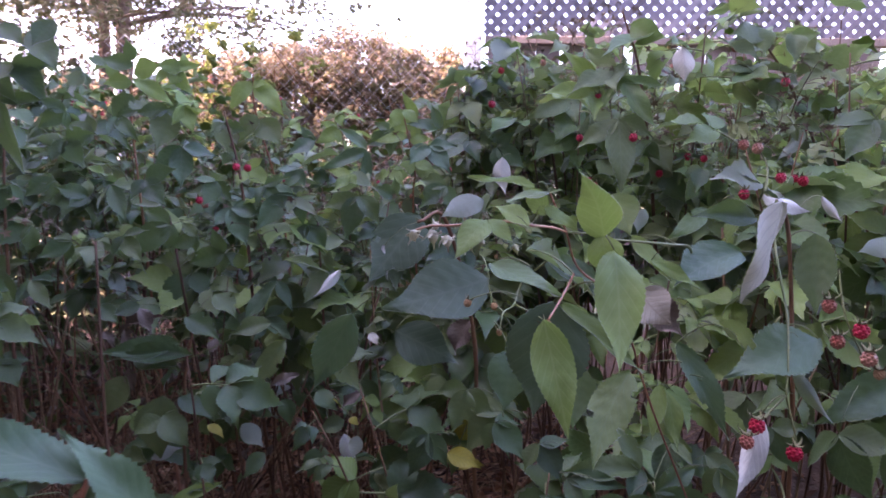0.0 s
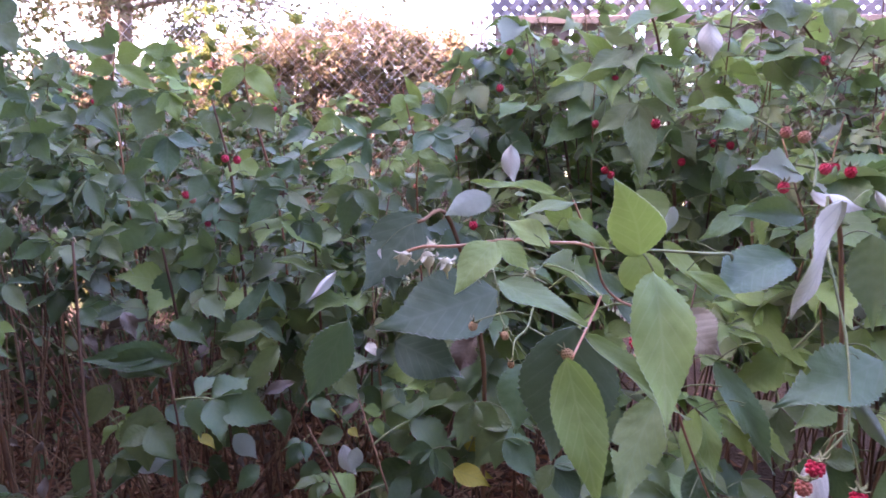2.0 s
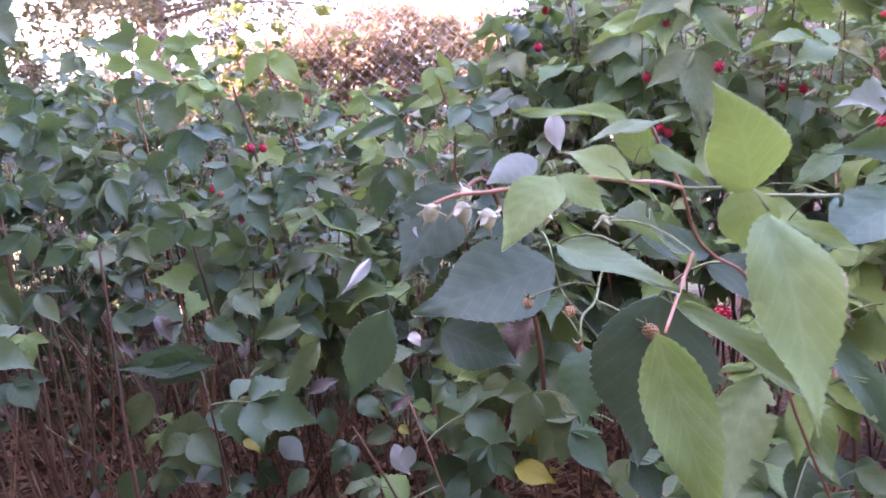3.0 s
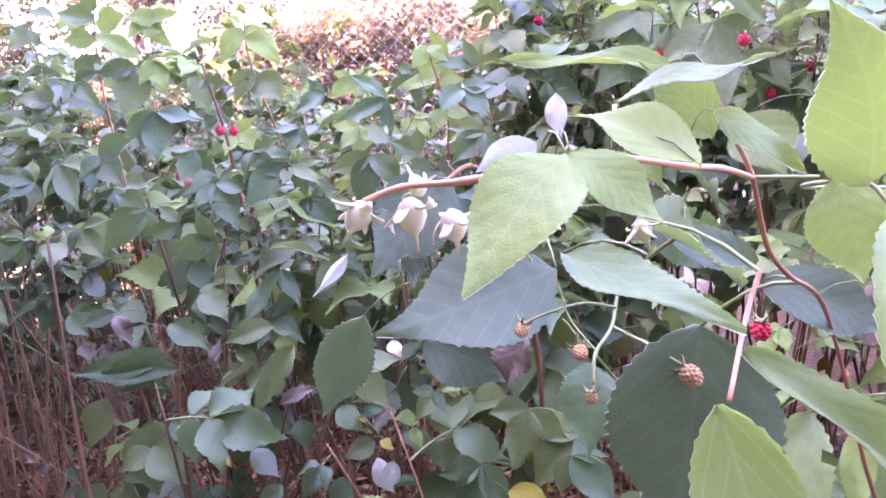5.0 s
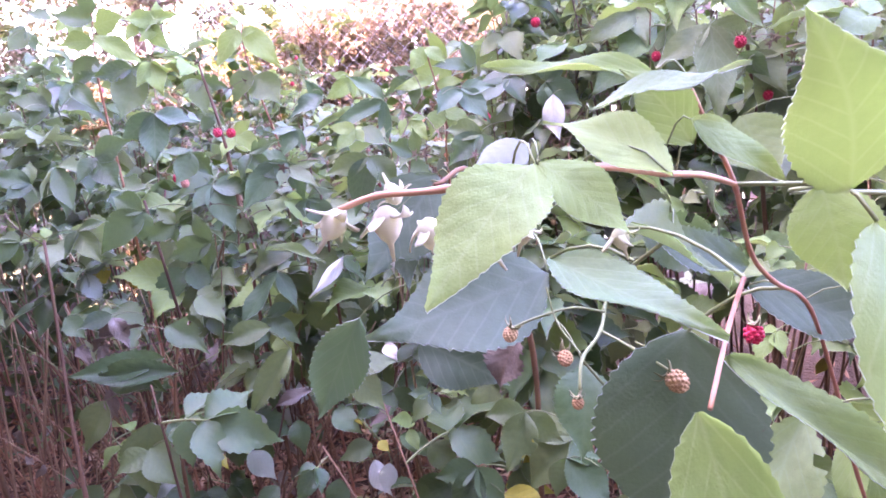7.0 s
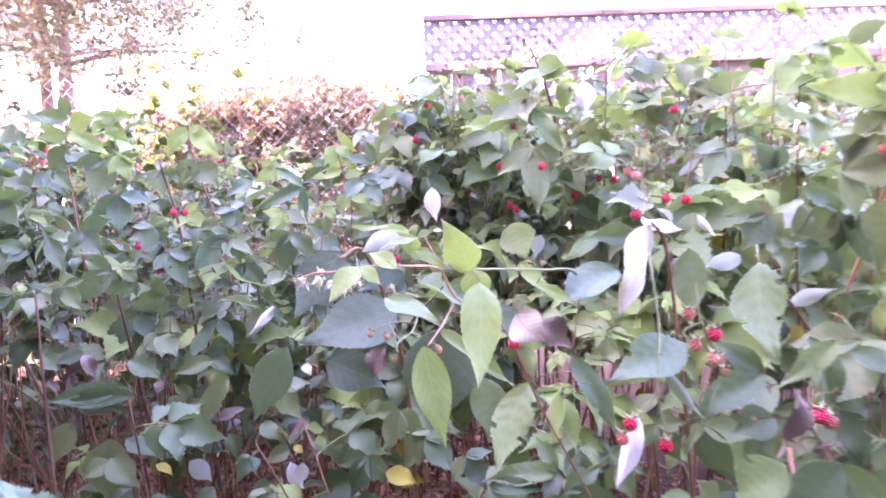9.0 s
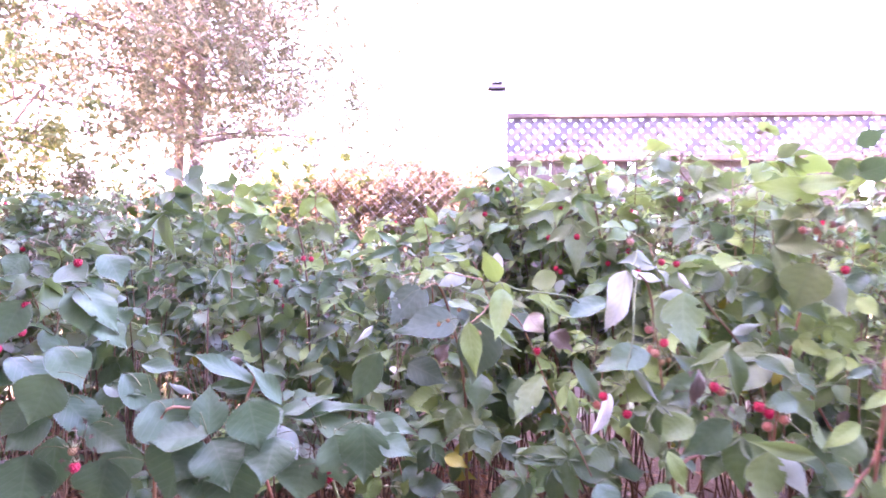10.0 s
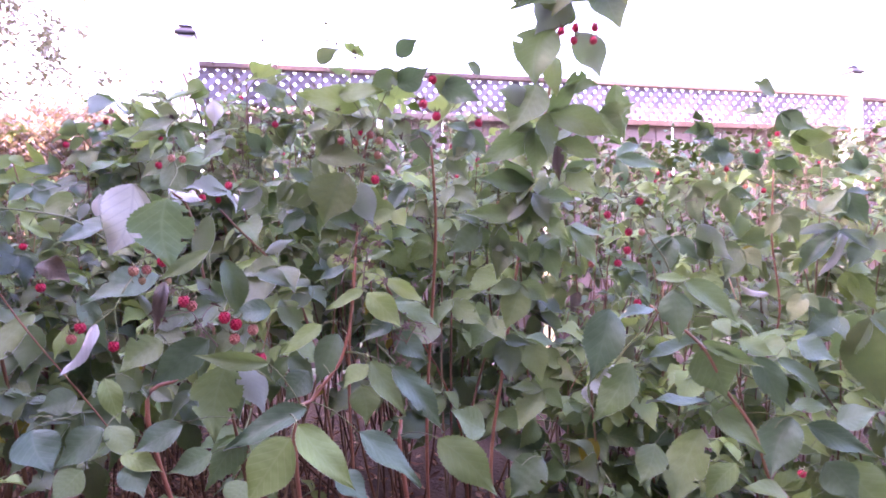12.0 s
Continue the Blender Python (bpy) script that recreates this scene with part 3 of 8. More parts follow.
# ---- wooden fence with lattice ----
def lattice_panel(x0, x1, z_top0, z_top1, y, tall, label):
    """One fence panel: boards below, rails, and a strip of diagonal lattice on top; its top may fall along its length."""
    e = new("wooden_fence")
    tagged(e, label, "fence", "wooden fence sections")
    L = x1 - x0
    slope = math.degrees(math.atan2(z_top0 - z_top1, L))
    e.matrix_basis = pose(x0, y, z_top0, 0, slope, 0)

    def rail(name, z0, z1, y0, y1, mat="rail"):
        b = bmesh.new()
        box(b, 0, L, y0, y1, z0, z1, 0.004)
        part(name, b, M[mat], e)

    rail("top_rail", -0.035, 0.0, -0.03, 0.03, "rail")
    rail("middle_rail", -tall - 0.045, -tall, -0.035, 0.035)
    rail("lower_rail", -1.65, -1.56, -0.03, 0.03)
    step = 0.079
    h = tall - 0.035
    for layer, sgn in ((-0.008, 1), (0.002, -1)):
        k = -h
        while k < L:
            s0, s1 = max(0.0, -k), min(h, L - k)
            if s1 - s0 > 0.03:
                b = bmesh.new()
                half = 0.0175
                za, zb = (-tall + s0, -tall + s1) if sgn > 0 else (-0.035 - s0, -0.035 - s1)
                p, q = Vector((k + s0, layer, za)), Vector((k + s1, layer, zb))
                d = (q - p)
                mid = (p + q) / 2
                bmesh.ops.create_cube(b, size=1.0, matrix=Matrix.Translation(mid) @ pose(0, 0, 0, 0, -45 * sgn, 0) @ Matrix.Diagonal((d.length, 0.007, half * 2, 1)))
                part("lattice_slat", b, M["lattice"], e)
            k += step
    r = random.Random(int(x0 * 100))
    x = 0.02
    while x < L - 0.1:
        w = 0.092 if x0 < 1.0 and 0.5 < x < 1.05 else 0.138
        b = bmesh.new()
        box(b, x, x + w, 0.0 + r.uniform(0, 0.004), 0.02, -z_top0 + 0.06 + max(0.0, x / L * (z_top0 - z_top1)), -tall - 0.045 - 0.002, 0.003)
        part("board", b, M["wood"], e)
        x += w + (r.choice((0.03, 0.05, 0.07)) if x0 < 1.0 and 0.5 < x < 1.05 else r.choice((0.003, 0.004, 0.006, 0.009, 0.02)))
    return e


def fence_post(x, y, top, label, capped=True):
    e = new("fence_post")
    tagged(e, label, "fence post", "fence posts")
    b = bmesh.new()
    box(b, x - 0.05, x + 0.05, y - 0.05, y + 0.05, 0, top, 0.006)
    part("post", b, M["paint" if capped else "wood"], e)
    if not capped:
        return
    b = bmesh.new()
    box(b, x - 0.065, x + 0.065, y - 0.065, y + 0.065, top, top + 0.022, 0.006)
    bmesh.ops.create_cone(b, cap_ends=True, segments=4, radius1=0.085, radius2=0.03, depth=0.035, matrix=Matrix.Translation((x, y, top + 0.0395)) @ pose(0, 0, 0, 0, 0, 45))
    c = part("lamp_cap", b, M["cap"], e, "black solar lamp cap")
    b = bmesh.new()
    box(b, x - 0.04, x + 0.04, y - 0.04, y + 0.04, top + 0.0565, top + 0.0605)
    part("solar_panel", b, M["glass"], c)


FY = 3.73
TALL = 0.285
lattice_panel(0.2, 2.557, 2.035, 2.035, FY, TALL, "weathered brown fence panel with pale diagonal lattice on top")
lattice_panel(2.563, 5.3, 2.035, 2.03, FY, TALL, "weathered fence panel with pale diagonal lattice")
lattice_panel(5.42, 6.6, 2.0, 1.985, FY, TALL, "weathered fence panel with lattice beyond a white post")
fence_post(0.13, FY, 2.19, "white fence post with a black solar cap beside the hedge")
fence_post(5.36, FY, 2.19, "white fence post with a black solar cap")


# ---- chain-link fence and hedge ----
def chain_link(x0, x1, y, z0, z1):
    e = tagged(new("chain_link_fence"), "grey chain-link fence overgrown with brown vines", "wire fence")
    cell = 0.08
    lines = []
    nx, nz = int((x1 - x0) / cell), int((z1 - z0) / (cell / 2))
    for i in range(nx):
        pts = [(x0 + cell * (i + 0.5 * (k % 2)), y + (0.003 if k % 2 else -0.003), z0 + k * cell / 2) for k in range(nz + 1)]
        pts2 = [(x0 + cell * (i + 1 - 0.5 * (k % 2)), y + (-0.003 if k % 2 else 0.003), z0 + k * cell / 2) for k in range(nz + 1)]
        lines += [(pts, [0.0016] * (nz + 1)), (pts2, [0.0016] * (nz + 1))]
    w = child("wire_mesh", tubes("wire_mesh", lines, M["wire"], 3), e)
    w["kind"] = "stuff"
    for x in (x0 + 0.05,):
        child("post", tubes("post", [([(x, y + 0.03, 0), (x, y + 0.03, z1 - 0.3)], [0.022, 0.022])], M["wire"], 8), e)


chain_link(-2.0, 0.03, 3.6, 0.4, 1.76)


def leaf_cloud(name, r, spots, size, mat, count, twigs=0):
    """Small bent leaves in loose clumps round the given centres (place, radius)."""
    verts, faces = [], []
    for _ in range(count):
        c, rad = spots[r.randrange(len(spots))]
        d = Vector((r.gauss(0, 1), r.gauss(0, 1), r.gauss(0, 1))).normalized() * rad * r.random() ** 0.45
        p = Vector(c) + d
        L = size * r.uniform(0.6, 1.4)
        W = L * r.uniform(0.35, 0.6)
        m = Matrix.Translation(p) @ pose(0, 0, 0, r.uniform(-70, 70), r.uniform(-70, 70), r.uniform(0, 360))
        b = len(verts)
        k = r.uniform(0.05, 0.3) * W
        verts += [m @ Vector(q) for q in ((0, -L / 2, 0), (W / 2, -L * 0.1, k), (0, L / 2, -k), (-W / 2, -L * 0.1, k))]
        faces += [(b, b + 1, b + 2), (b, b + 2, b + 3)]
    return mesh_of(name, verts, faces, [M[mat]], smooth=False)


def hedge():
    r = random.Random(8)
    e = tagged(new("hedge"), "overgrown hedge with brown autumn vines behind wire", "hedge")
    spots = []
    for _ in range(1300):
        x = r.uniform(-2.6, 0.05)
        top = 1.84 + 0.025 * math.sin(x * 7.0) - 0.08 * max(0.0, (x + 0.35) / 0.4) - 0.55 * max(0.0, min(0.5, -1.2 - x))
        spots.append(((x, 3.9 + r.uniform(-0.12, 0.4), r.uniform(0.01, 1) ** 0.7 * (top - 0.1)), r.uniform(0.06, 0.13)))
    ob = child("foliage", leaf_cloud("hedge_foliage", r, spots, 0.038, "hedge", 130000), e)
    ob["kind"] = "stuff"
    lines = []
    for _ in range(260):
        x = r.uniform(-2.4, 0.03)
        y = 3.66 + r.uniform(0, 0.4)
        z = r.uniform(0.2, 1.5)
        lines.append((bend((x, y, z), (x + r.gauss(0, 0.25), y + r.uniform(-0.15, 0.15), z + r.uniform(0.1, 0.45)), r.uniform(-0.05, 0.05), 4), [0.004, 0.0035, 0.003, 0.0025, 0.001]))
    t = child("twig_tangle", tubes("hedge_twigs", lines, M["brown_cane"], 3), e)
    t["kind"] = "stuff"


hedge()


def climbing_vine():
    r = random.Random(12)
    e = tagged(new("climbing_vine"), "yellow-green vine climbing over the grey wire fence", "vine")
    spots, lines = [], []
    for k in range(9):
        x = -1.62 + 0.1 * k + r.uniform(-0.05, 0.05)
        pts = bend((x, 3.57, 0.0), (x + r.gauss(0, 0.12), 3.56, r.uniform(1.35, 1.85)), 0.0, 10, r.gauss(0, 0.08))
        lines.append((pts, [0.004 - 0.0003 * q for q in range(11)]))
        spots += [(p + Vector((r.gauss(0, 0.05), -0.02, 0)), r.uniform(0.03, 0.09)) for p in pts[4:]]
    child("vine_stem", tubes("vine_stem", lines, M["brown_cane"], 4), e)["kind"] = "stuff"
    child("foliage", leaf_cloud("vine_foliage", r, spots, 0.055, "vine", 1100), e)["kind"] = "stuff"


climbing_vine()
post = new("stake", tubes("stake", [([(-1.43, 3.75, 0), (-1.45, 3.77, 1.54)], [0.021, 0.02])], M["rust"], 8))
tagged(post, "rusty brown metal stake standing in the bushes", "stake")


# ---- trees ----
def tree(x, y, height, radius, seed, lean=(0, 0), crown_from=0.4, spread=2.2, count=9000, leaf=0.09, limbs=9, label="", mat="tree_leaf"):
    r = random.Random(seed)
    e = tagged(new("tree"), label, "tree")
    top = Vector((x + lean[0], y + lean[1], height))
    trunk = bend((x, y, -0.05), top, 0.0, 10, r.uniform(-0.15, 0.15))
    child("trunk", tubes("trunk", [(trunk, [radius * (1 - 0.75 * k / 10) for k in range(11)])], M["bark"], 10), e)
    spots, lines = [], []
    for k in range(limbs):
        t = crown_from + (1 - crown_from) * (k + r.random() * 0.6) / limbs
        a = trunk[min(9, int(t * 10))]
        an = k * 2.4 + r.uniform(-0.5, 0.5)
        L = spread * (1.15 - 0.7 * t) * r.uniform(0.7, 1.15)
        b = a + Vector((math.cos(an) * L, math.sin(an) * L, L * r.uniform(-0.15, 0.35)))
        pts = bend(a, b, r.uniform(0.0, 0.25), 6, r.uniform(-0.2, 0.2))
        child("limb", tubes("limb", [(pts, [radius * 0.24 * (1 - 0.85 * j / 6) for j in range(7)])], M["bark"], 6), e)
        for j in range(2, 7):
            for _ in range(4):
                c = pts[j] + Vector((r.gauss(0, 0.3), r.gauss(0, 0.3), r.gauss(-0.08, 0.26))) * (spread / 2)
                lines.append((bend(pts[j], c, 0.03, 3), [radius * 0.08, radius * 0.06, radius * 0.05, 0.003]))
                spots.append((c, r.uniform(0.08, 0.26) * spread / 2))
    tw = child("twig_tangle", tubes("twigs", lines, M["bark"], 3), e)
    tw["kind"] = "stuff"
    cr = child("crown", leaf_cloud("crown", r, spots, leaf, mat, count), e)
    cr["kind"] = "stuff"
    return e


tree(-4.13, 7.7, 6.8, 0.12, 21, (0.15, 0.1), 0.43, 3.3, 31000, 0.08, 30, "tall thin garden tree with sparse autumn leaves")
tree(-4.45, 7.75, 7.0, 0.1, 22, (-0.1, 0.1), 0.43, 2.9, 17000, 0.08, 20, "slim tree with sparse leaves beside its twin")
tree(-6.7, 5.3, 6.6, 0.18, 23, (0, 0), 0.2, 2.7, 34000, 0.085, 28, "dense dark green garden tree shading the patch", "shrub_leaf")



def shrub(x, y, h, rad, seed, label, mat="shrub_leaf", count=5000, leaf=0.06):
    r = random.Random(seed)
    e = tagged(new("shrub"), label, "shrub", "far shrubs")
    spots, lines = [], []
    for _ in range(40):
        an, q = r.uniform(0, 6.28), rad * r.random() ** 0.5
        c = Vector((x + math.cos(an) * q, y + math.sin(an) * q, h * (0.15 + 0.85 * r.random() * (1 - 0.4 * q / rad))))
        spots.append((c, r.uniform(0.1, 0.3) * rad))
        lines.append((bend((x + r.gauss(0, 0.08), y + r.gauss(0, 0.08), 0), c, 0.1, 4), [0.02, 0.016, 0.012, 0.008, 0.004]))
    child("branchwork", tubes("branches", lines, M["bark"], 4), e)
    f = child("foliage", leaf_cloud("foliage", r, spots, leaf, mat, count), e)
    f["kind"] = "stuff"


shrub(-3.4, 5.4, 2.0, 0.9, 31, "yellow-green shrub behind the wire fence", "tree_leaf")
shrub(-2.5, 6.2, 1.9, 0.8, 32, "autumn shrub behind the wire fence", "tree_leaf")
shrub(-5.2, 5.6, 2.2, 1.1, 33, "green shrub beneath the garden trees")
shrub(-1.6, 6.8, 2.1, 0.8, 34, "brownish autumn shrub behind the wire fence", "tree_leaf")
shrub(-3.2, 7.2, 2.6, 1.0, 35, "golden autumn shrub beneath the garden trees", "tree_leaf", 8000)
shrub(-4.4, 6.4, 2.5, 1.0, 36, "warm olive shrub beneath the garden trees", "tree_leaf", 8000)


# ---- raspberry patch: fill ----
def front(x):
    """How near the path the foliage comes."""
    if x < -0.25:
        return 1.12
    if x < 0.3:
        return 1.12 - 0.29 * (x + 0.25) / 0.55
    return 0.83


def canopy(x, y):
    """Height of the leaf canopy."""
    def blend(a, b):
        k = min(1.0, max(0.0, (x - a) / (b - a)))
        return k * k * (3 - 2 * k)
    left = 0.92 + 0.17 * (y - 1.1) + 0.3 * (1 - blend(-1.05, -0.7))
    middle = 1.25 - 0.16 * max(0.0, x - 0.6) - 0.35 * max(0.0, 1.05 - y) + 0.07 * math.exp(-((x - 0.5) ** 2) / 0.05)
    right = 1.0 + 0.11 * (y - 1.0)
    near = max(0.0, min(1.0, (1.6 - y) / 0.6))
    m, n = blend(0.15 + 0.25 * near, 0.42 + 0.25 * near), blend(1.15, 1.5)
    return left * (1 - m) + m * (middle * (1 - n) + right * n) + 0.03 * math.sin(7 * x + 3 * y) + 0.063 * (x - 0.3)


def grow(x, y, r, leaves=10, tall=None, low=0.42, berries=0, label="raspberry cane with toothed green leaves, rooted in dark soil", yellow=0.0):
    h = (tall or canopy(x, y)) * r.uniform(0.93, 1.03)
    e = plant_root(x, y, label)
    lean = Vector((r.gauss(0, 0.1), r.gauss(-0.03, 0.07), 0))
    a = Vector((x, y, ground_height(x, y) - 0.01))
    b = a + lean + Vector((0, 0, h - 0.03))
    pts = bend(a, b, 0.0, 8, r.gauss(0, 0.07))
    child("cane", tubes("cane", [(pts, [0.0034 - 0.002 * k / 8 for k in range(9)])], M["grey_cane" if int(x * 977) % 4 == 0 else "brown_cane"], 5), e)
    az = r.uniform(0, 6.28)
    for k in range(leaves):
        t = low + (1 - low) * (k + r.random()) / leaves
        f = t * 8
        i = min(7, int(f))
        p = pts[i].lerp(pts[i + 1], f - i)
        az += 2.4 + r.gauss(0, 0.4)
        ang = az if r.random() < 0.45 else -1.57 + r.gauss(0, 0.9)
        up = r.uniform(-0.3, 0.45) * (0.4 + t) if t > 0.84 else r.uniform(-0.85, 0.25)
        d = Vector((math.cos(ang), math.sin(ang), up)).normalized()
        size = r.choice((0.075, 0.1, 0.13, 0.16, 0.18)) * r.uniform(0.85, 1.15) * (1.15 - 0.3 * t)
        tip = p + d * size
        if y > 0.78 and tip.y < front(tip.x) - (0.14 if t > 0.7 else 0.02) and tip.z > 0.65:
            d.y = abs(d.y)
            tip = p + d * size
        face = Vector((r.gauss(0, 0.35), r.gauss(-0.9 if t < 0.8 else -0.2, 0.45), 0.55 if t < 0.8 else 0.8))
        pick = r.random()
        # Paler kinds are picked more towards +x, putting the brighter light there into colour.
        me = r.choice(TRI_YOUNG) if (yellow >= 0.0 and pick < (0.4 if x > 0.25 else 0.2 if x > -0.55 else 0.05) and t > 0.7) or pick < max(0.015, yellow) else r.choice(TRI_FLIP) if pick > 0.985 else r.choice(TRI_SAGE) if y > 1.05 and t > 0.55 and pick > (0.7 if x > 0.2 else 0.86) else r.choice(TRI_LIT) if x > 0.25 and pick > 0.48 - 0.15 * min(x, 1.5) else r.choice(TRI)
        if pick > 0.93 and t < 0.72:
            me = r.choice(LEAVES["dry" if pick < 0.975 else "yellow"])
            tip = p + Vector((d.x * 0.4, d.y * 0.4, -0.7)).normalized() * size * 0.5
        child("leaf", me, e, oriented(p, tip, face))
    for k in range(r.choice((0, 1, 1, 2)) if h > 0.8 else 0):
        q = pts[8 - k]
        child("fruit_truss", r.choice(TRUSS), e, pose(q.x + r.gauss(0, 0.02), q.y + r.gauss(-0.02, 0.02), q.z - 0.01, r.gauss(0, 40), r.gauss(0, 40), r.uniform(0, 360)) @ Matrix.Diagonal((1.1, 1.1, 1.1, 1)))
    for k in range(berries):
        p = pts[8] + Vector((r.gauss(0, 0.04), r.gauss(-0.05, 0.03), r.uniform(-0.14, 0.0)))
        berry_at(e, r.choice(("ripe", "ripe", "orange", "unripe")), p, r.uniform(0.85, 1.05), (r.gauss(0, 25), r.gauss(0, 25)))
    return e


patch = random.Random(42)
for j in range(6):
    for i in range(31):
        x = -2.3 + i * 0.185 + patch.uniform(-0.07, 0.07)
        y = front(x) + 0.1 + j * 0.2 + patch.uniform(-0.07, 0.07)
        if x < -1.85:
            continue
        grow(x, y, patch, 19 if j < 3 else 11, low=0.86 if x < -0.62 and j < 3 else 0.3 if x < -0.3 and j > 3 else 0.66 if x < -0.45 else 0.5 if x < -0.1 else 0.6 if x < 0.75 else 0.36, berries=2 if patch.random() < 0.25 else 0)


for k in range(48):
    x = -0.6 + k * 0.09 if k < 15 else 1.0 + (k - 12) * 0.035 + patch.uniform(-0.05, 0.05)
    y = front(x) - patch.uniform(-0.12, 0.24)
    grow(x, y, patch, 7 if x < 0.75 else 11, patch.uniform(0.42, 0.72), 0.3, label="low raspberry sucker with small leaves among the bare canes")


for k in range(9):
    grow(-1.02 + 0.035 * k + patch.uniform(-0.03, 0.03), 0.5 + 0.3 * (k % 3) / 2 + patch.uniform(-0.05, 0.05), patch, 13, 0.99 + 0.02 * (k % 4), 0.76, berries=k % 3, label="leafy raspberry cane crowding in beside the path", yellow=-1.0)


for k in range(26):
    x, y = patch.uniform(0.42, 1.4), patch.uniform(1.25, 2.2)
    grow(x, y, patch, 22, low=0.5, berries=2 if k % 5 == 0 else 0, label="tall leafy raspberry cane in the thick of the patch")


for k in range(16):
    x, y = 0.02 + 0.026 * k + patch.uniform(-0.03, 0.03), patch.uniform(1.55, 2.3)
    grow(x, y, patch, 20, patch.uniform(1.18, 1.27) + 0.2 * max(0.0, x), 0.45, label="leafy raspberry cane in the shade beside the hedge")


for k in range(11):
    x, y = 0.07 + 0.02 * k + patch.uniform(-0.02, 0.02), patch.uniform(1.7, 2.4)
    grow(x, y, patch, 16, patch.uniform(1.25, 1.34), 0.62, label="leafy raspberry cane in the shade beside the hedge")


for k in range(14):
    x, y = -1.55 + 0.085 * k + patch.uniform(-0.05, 0.05), patch.uniform(1.9, 3.0)
    grow(x, y, patch, 16, 1.1 + 0.13 * (y - 1.9) + patch.uniform(0.0, 0.12), 0.6, berries=k % 2, label="slender raspberry cane yellowing at its tip before the wire fence", yellow=0.55)


for k in range(9):
    x, y = 0.24 + 0.055 * k + patch.uniform(-0.03, 0.03), patch.uniform(1.4, 2.0)
    grow(x, y, patch, 17, 1.3 + 0.2 * (y - 1.4) + patch.uniform(-0.04, 0.05), 0.62, berries=k % 2, label="tall raspberry cane rising before the lattice with dry trusses")


for k in range(8):
    x, y = 0.95 + 0.11 * k + patch.uniform(-0.04, 0.04), patch.uniform(1.9, 2.6)
    grow(x, y, patch, 14, patch.uniform(1.42, 1.62), 0.66, label="tall raspberry cane reaching over the fence boards")


def back_mass():
    """The far part of the patch, where single leaves can't be told apart."""
    r = random.Random(77)
    verts, faces, idx, uvs = [], [], [], []
    shapes = [leaflet_arrays(r, 0.6, 8, 0.3, 0.35, 0.04, 0.05, cols=3) for _ in range(6)]
    lines = []
    for k in range(13200):
        x, y = (r.uniform(-3.3, 5.2) if k < 4200 else r.uniform(-3.3, 0.3) if k < 6400 else r.uniform(-3.6, -0.6) if k < 10400 else r.uniform(0.7, 3.4)) + r.gauss(0, 0.2), min(3.5, max(1.55, r.gauss(2.6, 0.45)))
        x = max(-3.3, x)
        top = canopy(x, y) + 0.1 * (0.5 + 0.5 * math.sin(5 * x + 2 * y)) * (x > 0.3)
        z = top * r.uniform(0.35, 1.0) ** 0.6 if k < 4200 or k >= 10400 else r.uniform(0.04, 0.6 if k < 6400 else 1.12)
        s = r.uniform(0.035, 0.08)
        m = pose(x, y, z, r.gauss(-15, 30), r.gauss(0, 30), r.uniform(0, 360)) @ Matrix.Diagonal((s, s, s, 1))
        v, f, i, u = r.choice(shapes)
        b = len(verts)
        verts += [m @ Vector(p) for p in v]
        faces += [tuple(b + q for q in g) for g in f]
        uvs += u
        idx += i
    for _ in range(160):
        x, y = r.uniform(-3.3, 4.8), r.uniform(1.9, 3.3)
        lines.append((bend((x, y, 0), (x + r.gauss(0, 0.1), y + r.gauss(0, 0.1), 1.0), 0, 4, 0.03), [0.005, 0.005, 0.004, 0.003, 0.002]))
    e = tagged(new("raspberry_thicket"), "dense far raspberry thicket of dark green leaves", "raspberry thicket")
    a = child("foliage", mesh_of("thicket_foliage", verts, faces, [M["bush_mass"], M["bush_mass"]], idx, uvs), e)
    a["kind"] = "stuff"
    c = child("cane_tangle", tubes("thicket_canes", lines, M["brown_cane"], 4), e)
    c["kind"] = "stuff"


back_mass()


def dead_canes():
    r = random.Random(15)
    for k in range(200):
        x = r.uniform(-1.9, 1.7) if k < 90 else r.uniform(-1.5, -0.15) if k < 160 else r.uniform(-1.15, -0.5)
        y = front(x) + r.uniform(0.02, 0.7)
        h = r.uniform(0.45, 0.9) if k < 90 else r.uniform(0.3, 0.75)
        pts = bend((x, y, 0.0), (x + r.gauss(0, 0.2), y + r.gauss(0, 0.1), h), 0, 6, r.gauss(0, 0.05))
        thick = r.uniform(0.0032, 0.005) if k < 90 else r.uniform(0.0014, 0.0028)
        ob = new("dead_cane", tubes("dead_cane", [(pts, [thick * (1 - 0.08 * q) for q in range(7)])], M[r.choice(("brown_cane", "brown_cane", "grey_cane", "red_cane" if k > 90 else "brown_cane")) if k < 160 else "grey_cane"], 5))
        tagged(ob, "bare brown dead raspberry cane standing in the litter" if k < 90 else "thin dry reddish stem with withered scraps of leaf", "dead cane", "dead canes")
        for q in range(0 if k < 90 else r.choice((0, 1, 2))):
            p = pts[r.randrange(2, 7)]
            d = Vector((r.gauss(0, 0.5), r.gauss(-0.2, 0.4), -0.8)).normalized() * r.uniform(0.03, 0.065)
            child("withered_leaf", r.choice(LEAVES["dry"]), ob, oriented(p, p + d, (r.gauss(0, 0.5), -1, 0.3), 1.0, r.uniform(0.6, 1.1)))


dead_canes()


# ---- raspberry patch: the plants along the path ----
CANES = {}


